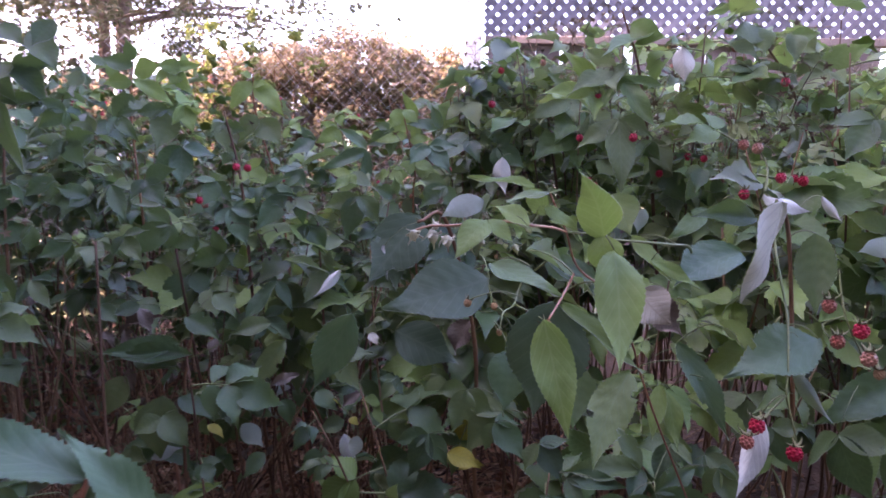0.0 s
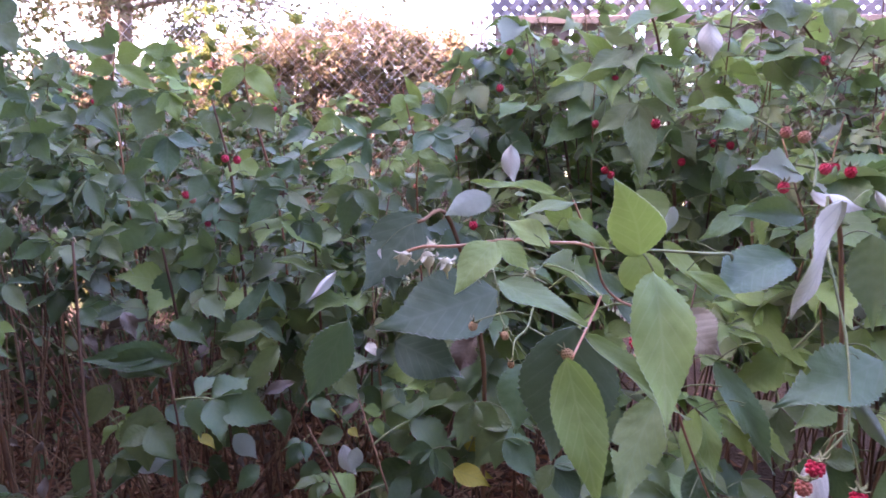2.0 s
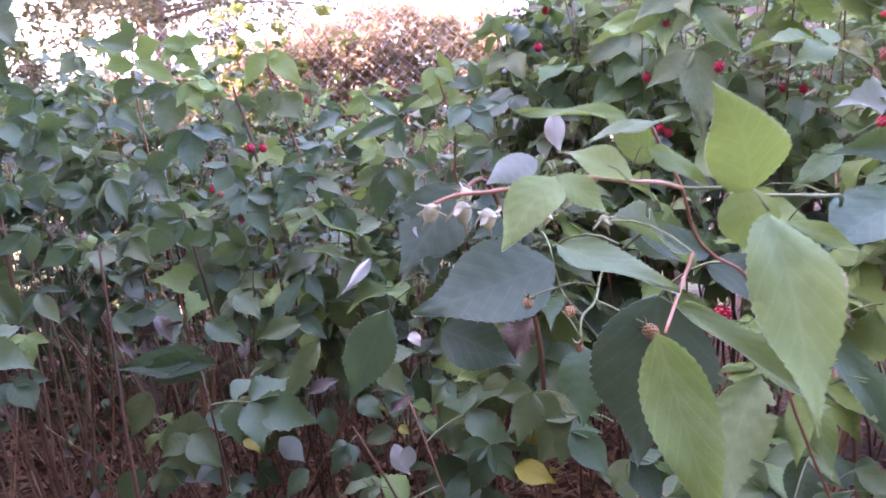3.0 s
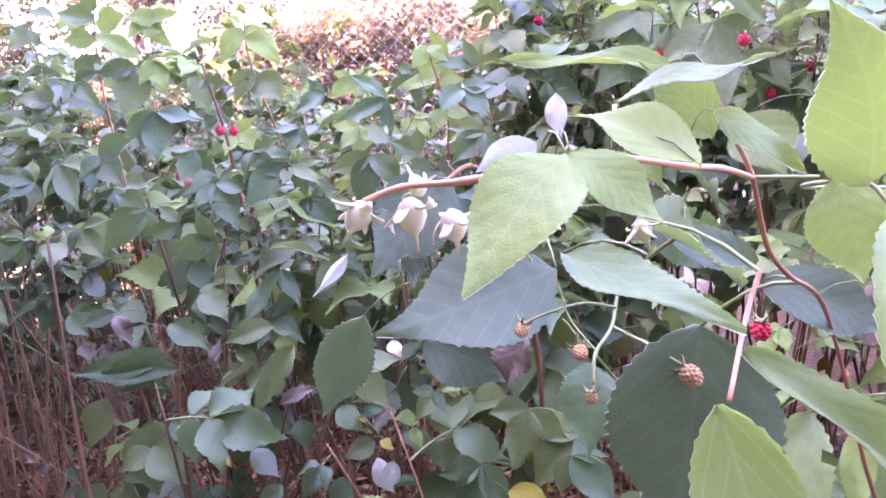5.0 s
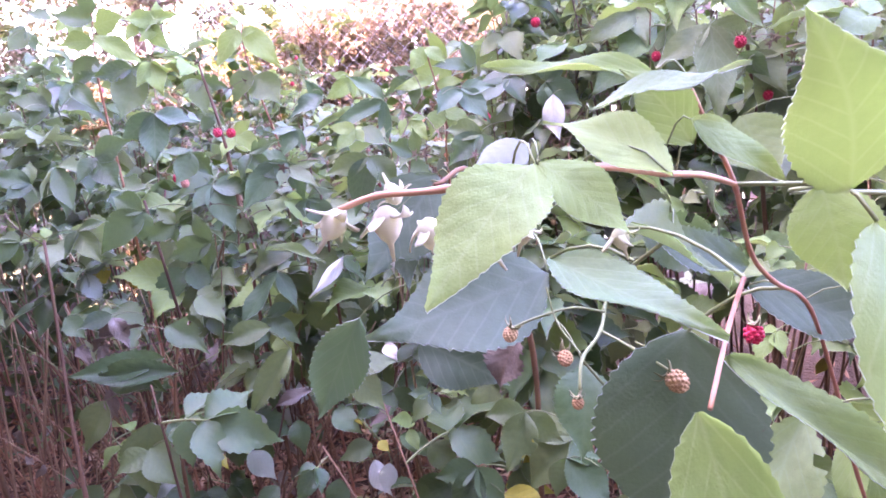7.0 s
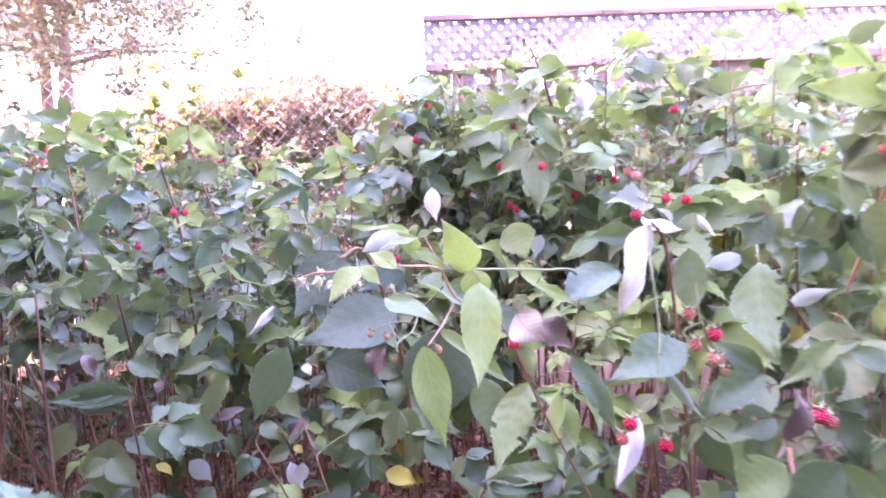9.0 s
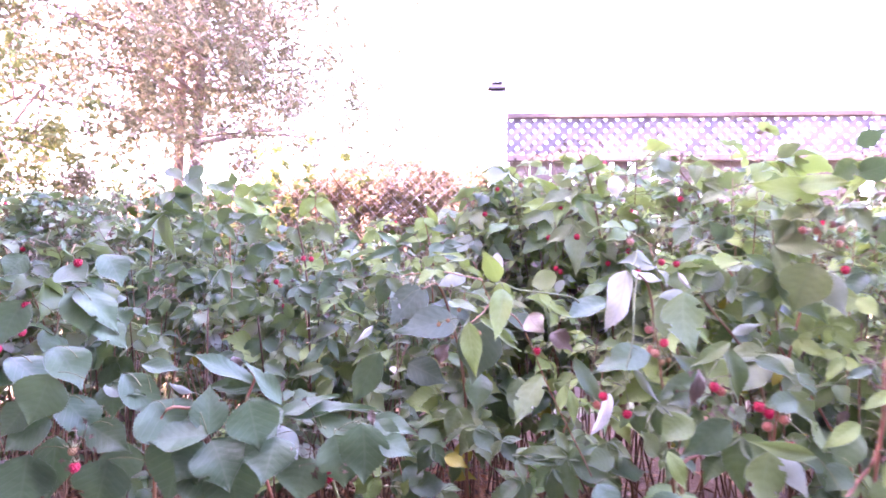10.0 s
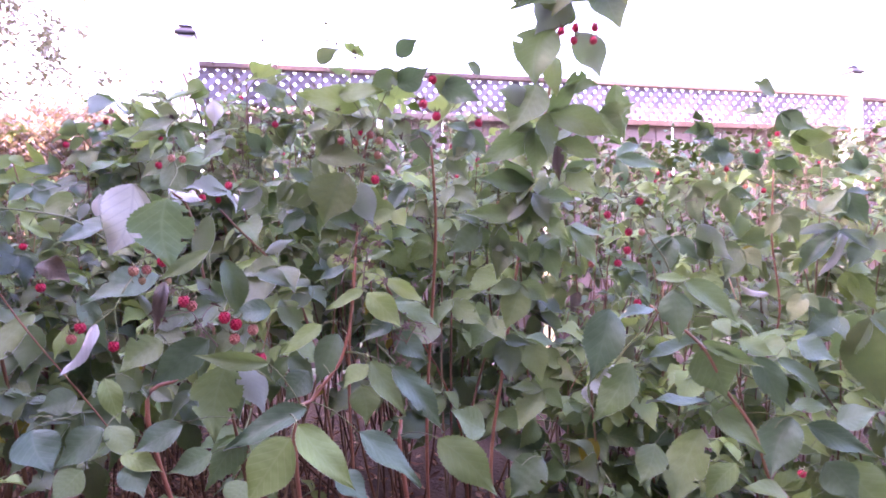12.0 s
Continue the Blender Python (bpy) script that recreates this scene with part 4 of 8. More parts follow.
def spline(points, n=6):
    """A smooth run through the points."""
    p = [Vector(q) for q in points]
    p = [p[0] * 2 - p[1]] + p + [p[-1] * 2 - p[-2]]
    res = []
    for i in range(1, len(p) - 2):
        for k in range(n):
            t = k / n
            a, b, c, d = p[i - 1], p[i], p[i + 1], p[i + 2]
            res.append(0.5 * (2 * b + (c - a) * t + (2 * a - 5 * b + 4 * c - d) * t * t + (3 * b - a - 3 * c + d) * t ** 3))
    return res + [p[-2]]


def run_cane(plant, points, r0, r1, mat, name="cane"):
    pts = spline(points)
    n = len(pts) - 1
    CANES.setdefault(plant.name, []).extend(pts)
    return child(name, tubes(name, [(pts, [(r0 + (r1 - r0) * k / n) * (1.18 if k % 6 == 0 and 0 < k < n else 1.0) for k in range(n + 1)])], M[mat], 7), plant)


def leaf_at(plant, kind, base, tip, face=(0.1, -0.75, 0.65), wide=1.0, trio=False):
    """One leaf of a plant, from its stalk's end to its tip, with a stalk to the nearest cane."""
    me = hero_rng.choice(LEAVES[kind])
    if trio:
        wide *= 0.86
    ob = child("leaf", me, plant, oriented(base, tip, face, 1.0, wide))
    b, d = Vector(base), (Vector(tip) - Vector(base))
    if trio:
        n = Vector(face).normalized()
        for turn in (-1, 1):
            g = Matrix.Rotation(turn * radians(hero_rng.uniform(52, 78)), 3, n) @ d * hero_rng.uniform(0.6, 0.85)
            f = n + Vector((hero_rng.gauss(0, 0.3), hero_rng.gauss(0, 0.3), hero_rng.gauss(0.1, 0.3)))
            child("leaf", hero_rng.choice(LEAVES[kind]), plant, oriented(b, b + g, f, 1.0, min(wide, 1.1)))
    near = min(CANES.get(plant.name, [b + Vector((0, 0.2, 0))]), key=lambda q: (q - b).length)
    if (near - b).length > 0.075:
        near = b + (near - b).normalized() * 0.05 - d * 0.15
    if (near - b).length > 0.006:
        pts = bend(near, b, 0.006, 4)
        child("leaf_stalk", tubes("leaf_stalk", [(pts, [min(0.0009, 0.009 * d.length) * k for k in (1.0, 0.9, 0.85, 0.8, 0.7)])], M["stalk"], 5), plant)
    return ob



near_shoot = plant_root(0, 0, "raspberry shoot arching forward with bright young leaves and faded flowers")
run_cane(near_shoot, [(0.46, 0.66, 0), (0.42, 0.64, 0.4), (0.27, 0.5, 0.74), (0.247, 0.477, 0.796), (0.219, 0.447, 0.851), (0.185, 0.4, 0.876), (0.171, 0.384, 0.891), (0.162, 0.373, 0.915), (0.155, 0.372, 0.93), (0.148, 0.37, 0.945)], 0.0011, 0.0007, "red_cane")
run_cane(near_shoot, [(0.162, 0.373, 0.915), (0.15, 0.365, 0.919), (0.133, 0.345, 0.922), (0.115, 0.325, 0.926), (0.1, 0.312, 0.927), (0.076, 0.31, 0.924), (0.06, 0.315, 0.923), (0.05, 0.316, 0.92)], 0.001, 0.0008, "red_cane")
run_cane(near_shoot, [(0.36, 0.66, 0.84), (0.325, 0.56, 0.882), (0.28, 0.5, 0.893), (0.22, 0.47, 0.9), (0.193, 0.384, 0.912), (0.162, 0.373, 0.915)], 0.0016, 0.0007, "stalk")
run_cane(near_shoot, [(0.173, 0.395, 0.879), (0.164, 0.382, 0.866), (0.147, 0.346, 0.852)], 0.0009, 0.0008, "red_cane", "stalk")
leaf_at(near_shoot, "young", (0.097, 0.288, 0.93), (0.077, 0.262, 0.911), (-0.25, -0.9, 0.55), 0.98)
leaf_at(near_shoot, "young", (0.098, 0.29, 0.93), (0.115, 0.28, 0.917), (0.2, -0.85, 0.6), 0.98)
leaf_at(near_shoot, "young", (0.125, 0.298, 0.925), (0.1, 0.318, 0.94), (0.1, -0.75, 0.8), 0.72)
leaf_at(near_shoot, "young", (0.136, 0.362, 0.95), (0.084, 0.368, 0.956), (0.05, -0.5, 1.0), 0.36)
leaf_at(near_shoot, "lit", (0.111, 0.318, 0.94), (0.151, 0.328, 0.949), (-0.15, -0.4, 1.0), 0.42)
leaf_at(near_shoot, "young", (0.143, 0.35, 0.929), (0.124, 0.355, 0.952), (-0.3, -1.0, 0.3), 0.85)
leaf_at(near_shoot, "young", (0.14, 0.34, 0.936), (0.167, 0.345, 0.918), (0.2, -0.9, 0.7), 0.65)
leaf_at(near_shoot, "young", (0.186, 0.352, 0.914), (0.162, 0.326, 0.959), (-0.3, -1.0, -0.3), 0.96)
leaf_at(near_shoot, "young", (0.19, 0.378, 0.913), (0.197, 0.37, 0.878), (-0.15, -1.0, 0.15), 1.45)
leaf_at(near_shoot, "young", (0.195, 0.355, 0.904), (0.184, 0.281, 0.832), (-0.1, -0.95, 0.35), 0.53)
leaf_at(near_shoot, "young", (0.143, 0.344, 0.852), (0.158, 0.305, 0.777), (0.0, -0.95, 0.4), 0.67)
leaf_at(near_shoot, "lit", (0.107, 0.44, 0.88), (0.16, 0.372, 0.858), (0.2, -0.75, 0.85), 0.5)
leaf_at(near_shoot, "lit", (0.16, 0.371, 0.859), (0.218, 0.36, 0.806), (0.45, -0.8, 0.7), 0.36)
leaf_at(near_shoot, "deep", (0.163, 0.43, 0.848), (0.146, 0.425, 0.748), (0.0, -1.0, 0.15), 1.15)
leaf_at(near_shoot, "green", (0.139, 0.44, 0.892), (0.21, 0.5, 0.85), (-0.1, -0.65, 0.85), 0.5)
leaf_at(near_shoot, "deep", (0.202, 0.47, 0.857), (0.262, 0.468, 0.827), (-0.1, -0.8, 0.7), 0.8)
leaf_at(near_shoot, "young", (0.259, 0.549, 0.896), (0.294, 0.518, 0.854), (-0.2, -0.75, 0.8), 0.52)
leaf_at(near_shoot, "young", (0.275, 0.53, 0.873), (0.315, 0.5, 0.85), (-0.2, -0.8, 0.7), 0.42)
leaf_at(near_shoot, "buff", (0.235, 0.425, 0.86), (0.26, 0.405, 0.838), (-0.2, -0.9, 0.55), 1.35)
run_cane(near_shoot, [(0.165, 0.46, 0.885), (0.141, 0.485, 0.856), (0.131, 0.462, 0.839), (0.119, 0.429, 0.838), (0.116, 0.416, 0.829)], 0.0011, 0.0007, "stalk", "stalk")
run_cane(near_shoot, [(0.134, 0.47, 0.846), (0.118, 0.465, 0.85), (0.1, 0.46, 0.847), (0.089, 0.458, 0.843)], 0.0007, 0.0006, "stalk", "stalk")
run_cane(near_shoot, [(0.131, 0.462, 0.839), (0.143, 0.44, 0.837), (0.154, 0.42, 0.834)], 0.0007, 0.0006, "stalk", "stalk")
run_cane(near_shoot, [(0.119, 0.431, 0.836), (0.13, 0.44, 0.82), (0.139, 0.445, 0.812)], 0.0007, 0.0006, "stalk", "stalk")
run_cane(near_shoot, [(0.106, 0.46, 0.862), (0.11, 0.452, 0.847), (0.12, 0.43, 0.837)], 0.0005, 0.0004, "stalk", "stalk")
berry_at(near_shoot, "unripe", (0.088, 0.458, 0.84), 0.78, (20, 10), 0.8)
berry_at(near_shoot, "unripe", (0.109, 0.394, 0.851), 0.63, (0, 60), 0.8)
berry_at(near_shoot, "unripe", (0.115, 0.414, 0.824), 0.55, (0, 0), 0.8)
berry_at(near_shoot, "unripe", (0.14, 0.445, 0.808), 0.70, (0, -25), 0.8)
berry_at(near_shoot, "unripe", (0.156, 0.42, 0.83), 1.0, (0, 60), 0.6)
berry_at(near_shoot, "unripe", (0.121, 0.472, 0.864), 0.74, (10, -10), 0.8)
flower_at(near_shoot, (0.05, 0.316, 0.919), 0.7, (25, 30))
flower_at(near_shoot, (0.061, 0.318, 0.919), 0.8, (-5, 8))
flower_at(near_shoot, (0.064, 0.319, 0.921), 0.5, (160, 20))
flower_at(near_shoot, (0.071, 0.322, 0.915), 0.75, (-12, -10))
flower_at(near_shoot, (0.085, 0.31, 0.912), 0.6, (-24, 25))
flower_at(near_shoot, (0.095, 0.31, 0.915), 0.5, (0, -15))
flower_at(near_shoot, (0.119, 0.33, 0.909), 0.5, (10, 15))
leaf_at(near_shoot, "dry", (0.092, 0.6, 0.79), (0.07, 0.59, 0.752), (-0.3, -0.9, 0.5), 1.4)

dark_cane = plant_root(0, 0, "raspberry cane with broad dark leaves and one curled white edge")
run_cane(dark_cane, [(0.159, 1.014, 0), (0.114, 0.964, 0.388), (0.106, 0.863, 0.685), (0.06, 0.784, 0.888), (0.023, 0.725, 0.893)], 0.0045, 0.002, "brown_cane")
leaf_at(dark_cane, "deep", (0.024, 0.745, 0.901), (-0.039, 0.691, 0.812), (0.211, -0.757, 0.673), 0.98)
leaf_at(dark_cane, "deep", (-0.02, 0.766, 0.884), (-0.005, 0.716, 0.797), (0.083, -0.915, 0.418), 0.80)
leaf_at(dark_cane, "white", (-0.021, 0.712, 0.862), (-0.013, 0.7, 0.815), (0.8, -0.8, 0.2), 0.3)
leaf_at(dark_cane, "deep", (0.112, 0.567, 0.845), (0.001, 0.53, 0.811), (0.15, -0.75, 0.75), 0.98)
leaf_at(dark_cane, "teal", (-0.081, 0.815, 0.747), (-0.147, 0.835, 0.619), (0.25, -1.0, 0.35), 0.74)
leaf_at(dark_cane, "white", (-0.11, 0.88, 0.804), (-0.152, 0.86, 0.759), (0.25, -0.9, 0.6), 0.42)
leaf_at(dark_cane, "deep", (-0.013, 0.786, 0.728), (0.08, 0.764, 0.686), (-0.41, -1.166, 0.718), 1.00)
leaf_at(dark_cane, "buff", (-0.055, 0.817, 0.715), (-0.039, 0.806, 0.703), (0.298, -0.427, 0.547), 1.09)
leaf_at(dark_cane, "green", (-0.209, 0.89, 0.814), (-0.131, 0.873, 0.81), (0.294, -1.098, 2.121), 0.30)
leaf_at(dark_cane, "under", (0.112, 0.783, 0.921), (0.052, 0.758, 0.898), (-0.393, -1.316, 0.756), 0.94)
leaf_at(dark_cane, "green", (0.171, 0.561, 0.871), (0.221, 0.54, 0.847), (-0.454, -0.97, 0.471), 0.89)
leaf_at(dark_cane, "green", (0.222, 0.53, 0.852), (0.154, 0.516, 0.876), (-0.081, -0.828, 0.711), 0.55)
leaf_at(dark_cane, "green", (0.226, 0.681, 0.719), (0.225, 0.651, 0.64), (-0.25, -0.954, 1.065), 0.88)
leaf_at(dark_cane, "green", (0.149, 0.722, 0.721), (0.14, 0.673, 0.651), (0.046, -0.869, 1.007), 1.04)

white_leaf_cane = plant_root(0, 0, "raspberry cane with turned white leaves and ripe red berries")
run_cane(white_leaf_cane, [(0.605, 0.774, 0), (0.549, 0.734, 0.418), (0.51, 0.68, 0.668), (0.478, 0.66, 0.887), (0.45, 0.64, 0.932)], 0.0035, 0.002, "brown_cane")
run_cane(white_leaf_cane, [(0.45, 0.64, 0.932), (0.44, 0.62, 0.9), (0.432, 0.59, 0.867), (0.42, 0.537, 0.816), (0.404, 0.497, 0.78), (0.394, 0.477, 0.752)], 0.0016, 0.001, "stalk")
run_cane(white_leaf_cane, [(0.444, 0.656, 0.942), (0.454, 0.676, 0.97), (0.447, 0.686, 0.993)], 0.0016, 0.001, "stalk")
leaf_at(white_leaf_cane, "pale", (0.41, 0.545, 0.934), (0.38, 0.54, 0.824), (0.8, -0.58, 0.15), 1.15)
leaf_at(white_leaf_cane, "white", (0.442, 0.656, 0.937), (0.502, 0.655, 0.919), (-0.263, -0.88, 1.3), 0.85)
leaf_at(white_leaf_cane, "teal", (0.447, 0.526, 0.796), (0.343, 0.49, 0.772), (-0.342, -0.872, 0.7), 0.83)
leaf_at(white_leaf_cane, "teal", (0.324, 0.579, 0.774), (0.374, 0.529, 0.682), (-0.117, -0.866, 0.627), 0.43)
leaf_at(white_leaf_cane, "lit", (0.268, 0.561, 0.746), (0.218, 0.498, 0.658), (-0.214, -1.282, 1.23), 0.64)
leaf_at(white_leaf_cane, "young", (0.308, 0.58, 0.726), (0.293, 0.552, 0.671), (-0.412, -0.883, 1.333), 0.59)
leaf_at(white_leaf_cane, "young", (0.318, 0.59, 0.716), (0.322, 0.553, 0.658), (0.11, -0.871, 1.029), 0.53)
leaf_at(white_leaf_cane, "white", (0.37, 0.473, 0.734), (0.339, 0.443, 0.664), (-0.189, -0.472, 0.872), 0.53)
leaf_at(white_leaf_cane, "teal", (0.386, 0.577, 0.878), (0.303, 0.541, 0.842), (-0.371, -0.654, 0.698), 0.84)
leaf_at(white_leaf_cane, "green", (0.445, 0.676, 0.908), (0.364, 0.654, 0.915), (-0.234, -0.793, 0.323), 0.58)
leaf_at(white_leaf_cane, "lit", (0.268, 0.68, 0.935), (0.287, 0.655, 0.885), (-0.485, -1.544, 0.487), 1.38)
leaf_at(white_leaf_cane, "under", (0.312, 0.689, 0.917), (0.3, 0.675, 0.886), (-0.051, -1.212, 0.865), 0.84)
leaf_at(white_leaf_cane, "lit", (0.401, 0.717, 0.917), (0.34, 0.691, 0.878), (-0.156, -0.958, 0.589), 0.56)
leaf_at(white_leaf_cane, "dry", (0.281, 0.56, 0.823), (0.319, 0.537, 0.793), (-0.329, -1.118, 0.651), 1.34)
leaf_at(white_leaf_cane, "green", (0.507, 0.654, 0.892), (0.498, 0.622, 0.795), (-0.548, -0.731, 0.806), 0.73)
leaf_at(white_leaf_cane, "lit", (0.506, 0.555, 0.694), (0.503, 0.507, 0.633), (-0.696, -0.597, 0.672), 0.74)
leaf_at(white_leaf_cane, "lit", (0.561, 0.573, 0.728), (0.471, 0.548, 0.708), (-0.594, -0.725, 0.779), 0.52)
leaf_at(white_leaf_cane, "white", (0.543, 0.713, 0.935), (0.565, 0.7, 0.902), (-0.556, -0.807, 0.42), 0.52)
leaf_at(white_leaf_cane, "under", (0.486, 0.475, 0.902), (0.445, 0.473, 0.892), (-0.748, -0.877, 0.787), 0.91)
leaf_at(white_leaf_cane, "under", (0.417, 0.517, 0.771), (0.459, 0.501, 0.712), (-0.532, -0.412, 0.834), 0.30)
leaf_at(white_leaf_cane, "green", (0.433, 0.526, 0.785), (0.378, 0.521, 0.768), (-0.513, -1.055, 0.85), 1.00)
run_cane(white_leaf_cane, [(0.394, 0.477, 0.752), (0.372, 0.468, 0.735), (0.36, 0.458, 0.735)], 0.001, 0.0008, "stalk", "stalk")
run_cane(white_leaf_cane, [(0.394, 0.477, 0.752), (0.399, 0.467, 0.722), (0.401, 0.462, 0.705)], 0.001, 0.0008, "stalk", "stalk")
run_cane(white_leaf_cane, [(0.45, 0.506, 0.87), (0.448, 0.486, 0.829), (0.461, 0.476, 0.793)], 0.001, 0.0008, "stalk", "stalk")
run_cane(white_leaf_cane, [(0.448, 0.486, 0.829), (0.428, 0.486, 0.82), (0.429, 0.476, 0.809)], 0.001, 0.0008, "stalk", "stalk")
berry_at(white_leaf_cane, "ripe", (0.357, 0.453, 0.731), 1.0)
berry_at(white_leaf_cane, "orange", (0.347, 0.449, 0.717), 1.0)
berry_at(white_leaf_cane, "ripe", (0.396, 0.458, 0.703), 1.0)
berry_at(white_leaf_cane, "orange", (0.437, 0.476, 0.806), 1.0)
berry_at(white_leaf_cane, "ripe", (0.458, 0.476, 0.817), 1.0)
berry_at(white_leaf_cane, "orange", (0.438, 0.496, 0.836), 1.0)
berry_at(white_leaf_cane, "unripe", (0.465, 0.476, 0.789), 1.0)
berry_at(white_leaf_cane, "orange", (0.445, 0.686, 0.994), 1.0)
berry_at(white_leaf_cane, "ripe", (0.259, 0.621, 0.781), 1.0)

tall_bush_cane = plant_root(0, 0, "tall raspberry cane laden with leaves and red berries before the fence")
run_cane(tall_bush_cane, [(0.62, 1.353, 0), (0.545, 1.304, 0.522), (0.488, 1.255, 0.919), (0.443, 1.236, 1.168), (0.402, 1.236, 1.291)], 0.005, 0.002, "brown_cane")
run_cane(tall_bush_cane, [(0.422, 1.409, 0), (0.377, 1.359, 0.507), (0.326, 1.509, 0.904), (0.296, 1.659, 1.2), (0.255, 1.76, 1.355)], 0.005, 0.002, "brown_cane")
leaf_at(tall_bush_cane, "white", (0.481, 1.1, 1.195), (0.486, 1.085, 1.128), (-0.15, -0.95, 0.35), 1.05)
leaf_at(tall_bush_cane, "sage", (0.385, 1.157, 1.066), (0.386, 1.1, 0.925), (0.002, -0.758, 0.645), 0.77, True)
leaf_at(tall_bush_cane, "lit", (0.394, 1.177, 1.148), (0.449, 1.125, 1.041), (-0.215, -0.647, 0.587), 0.56, True)
leaf_at(tall_bush_cane, "sage", (0.391, 1.217, 1.176), (0.282, 1.167, 1.118), (-0.502, -0.796, 0.374), 0.73, True)
leaf_at(tall_bush_cane, "young", (0.359, 1.218, 1.13), (0.227, 1.172, 1.117), (-0.222, -0.811, 0.381), 0.59, True)
leaf_at(tall_bush_cane, "lit", (0.456, 1.215, 1.243), (0.345, 1.166, 1.194), (-0.931, -0.595, 0.482), 0.86)
leaf_at(tall_bush_cane, "green", (0.263, 1.81, 1.284), (0.163, 1.756, 1.195), (-0.145, -1.068, 0.401), 1.00, True)
leaf_at(tall_bush_cane, "lit", (0.315, 1.809, 1.219), (0.213, 1.751, 1.099), (-0.414, -0.915, 0.32), 1.00, True)
leaf_at(tall_bush_cane, "sage", (0.341, 1.458, 1.146), (0.229, 1.408, 1.093), (-0.243, -1.188, 0.242), 0.88, True)
leaf_at(tall_bush_cane, "lit", (0.384, 1.457, 1.12), (0.297, 1.403, 1.022), (0.032, -0.696, 0.561), 0.99, True)
leaf_at(tall_bush_cane, "sage", (0.468, 1.215, 1.029), (0.502, 1.168, 0.96), (-0.367, -1.148, 0.629), 1.00, True)
leaf_at(tall_bush_cane, "lit", (0.445, 1.216, 1.028), (0.378, 1.167, 0.969), (0.033, -1.334, 0.758), 0.97, True)
leaf_at(tall_bush_cane, "green", (0.482, 1.215, 0.983), (0.551, 1.165, 0.893), (-0.843, -1.011, 0.557), 0.67, True)
leaf_at(tall_bush_cane, "young", (0.509, 1.214, 1.098), (0.592, 1.172, 1.067), (-0.691, -1.264, 0.425), 0.85, True)
leaf_at(tall_bush_cane, "lit", (0.385, 1.457, 1.066), (0.403, 1.426, 1.131), (-0.077, -1.086, 0.723), 1.00, True)
leaf_at(tall_bush_cane, "sage", (0.18, 1.812, 1.252), (0.098, 1.757, 1.146), (-0.238, -0.602, 0.387), 1.00, True)
leaf_at(tall_bush_cane, "young", (0.268, 1.81, 1.12), (0.133, 1.76, 1.066), (-0.058, -0.862, 0.505), 1.00, True)
leaf_at(tall_bush_cane, "lit", (0.359, 1.458, 1.053), (0.246, 1.406, 0.981), (0.221, -0.514, 0.619), 0.98, True)
leaf_at(tall_bush_cane, "sage", (0.507, 1.214, 0.936), (0.459, 1.182, 1.004), (-0.364, -1.214, 0.323), 0.92, True)
leaf_at(tall_bush_cane, "young", (0.217, 1.812, 1.169), (0.116, 1.761, 1.114), (-0.086, -1.017, 0.394), 1.00, True)
leaf_at(tall_bush_cane, "lit", (0.415, 1.216, 1.259), (0.477, 1.174, 1.224), (-0.276, -0.835, 0.001), 1.00)
leaf_at(tall_bush_cane, "white", (0.172, 1.36, 0.995), (0.181, 1.345, 0.91), (-0.1, -0.9, 0.45), 0.9)
berry_at(tall_bush_cane, "ripe", (0.352, 1.198, 1.113), 1.0)
berry_at(tall_bush_cane, "ripe", (0.398, 1.197, 1.046), 1.0)
berry_at(tall_bush_cane, "ripe", (0.537, 1.194, 0.997), 1.0)
berry_at(tall_bush_cane, "ripe", (0.569, 1.193, 0.993), 1.0)
berry_at(tall_bush_cane, "ripe", (0.352, 1.198, 0.937), 1.0)
berry_at(tall_bush_cane, "ripe", (0.482, 1.195, 0.962), 1.0)
berry_at(tall_bush_cane, "ripe", (0.139, 1.204, 1.098), 1.0)
berry_at(tall_bush_cane, "ripe", (0.34, 1.199, 0.946), 1.0)
berry_at(tall_bush_cane, "orange", (0.24, 1.201, 1.181), 1.0)
berry_at(tall_bush_cane, "ripe", (0.319, 1.199, 1.032), 1.0)
berry_at(tall_bush_cane, "ripe", (0.048, 1.426, 0.965), 1.0)
berry_at(tall_bush_cane, "ripe", (0.656, 1.001, 0.956), 1.0)
berry_at(tall_bush_cane, "orange", (0.866, 1.145, 1.122), 1.0)
truss_at(tall_bush_cane, (0.326, 1.459, 1.186), 1.2, (-19, 45))
truss_at(tall_bush_cane, (0.382, 1.217, 1.119), 1.2, (-24, -9))
truss_at(tall_bush_cane, (0.294, 1.56, 1.143), 1.2, (-64, 30))
truss_at(tall_bush_cane, (0.461, 1.215, 1.143), 1.2, (-0, 37))
truss_at(tall_bush_cane, (0.223, 1.811, 1.219), 1.2, (25, 3))
truss_at(tall_bush_cane, (0.335, 1.458, 1.292), 1.2, (6, 42))
truss_at(tall_bush_cane, (0.426, 1.196, 1.067), 1.2, (-5, -5))
truss_at(tall_bush_cane, (0.506, 1.194, 1.029), 1.2, (3, 29))
truss_at(tall_bush_cane, (0.547, 1.153, 1.049), 1.2, (33, 68))

fence_side_cane = plant_root(0, 0, "raspberry cane with mottled leaves close to the wooden fence")
run_cane(fence_side_cane, [(0.969, 1.344, 0), (0.903, 1.295, 0.554), (0.837, 1.246, 0.949), (0.737, 1.198, 1.132), (0.662, 1.2, 1.241)], 0.0045, 0.002, "brown_cane")
run_cane(fence_side_cane, [(1.059, 0.992, 0), (1.024, 0.992, 0.451), (0.738, 0.998, 0.946), (0.72, 0.999, 1.042)], 0.003, 0.002, "red_cane")
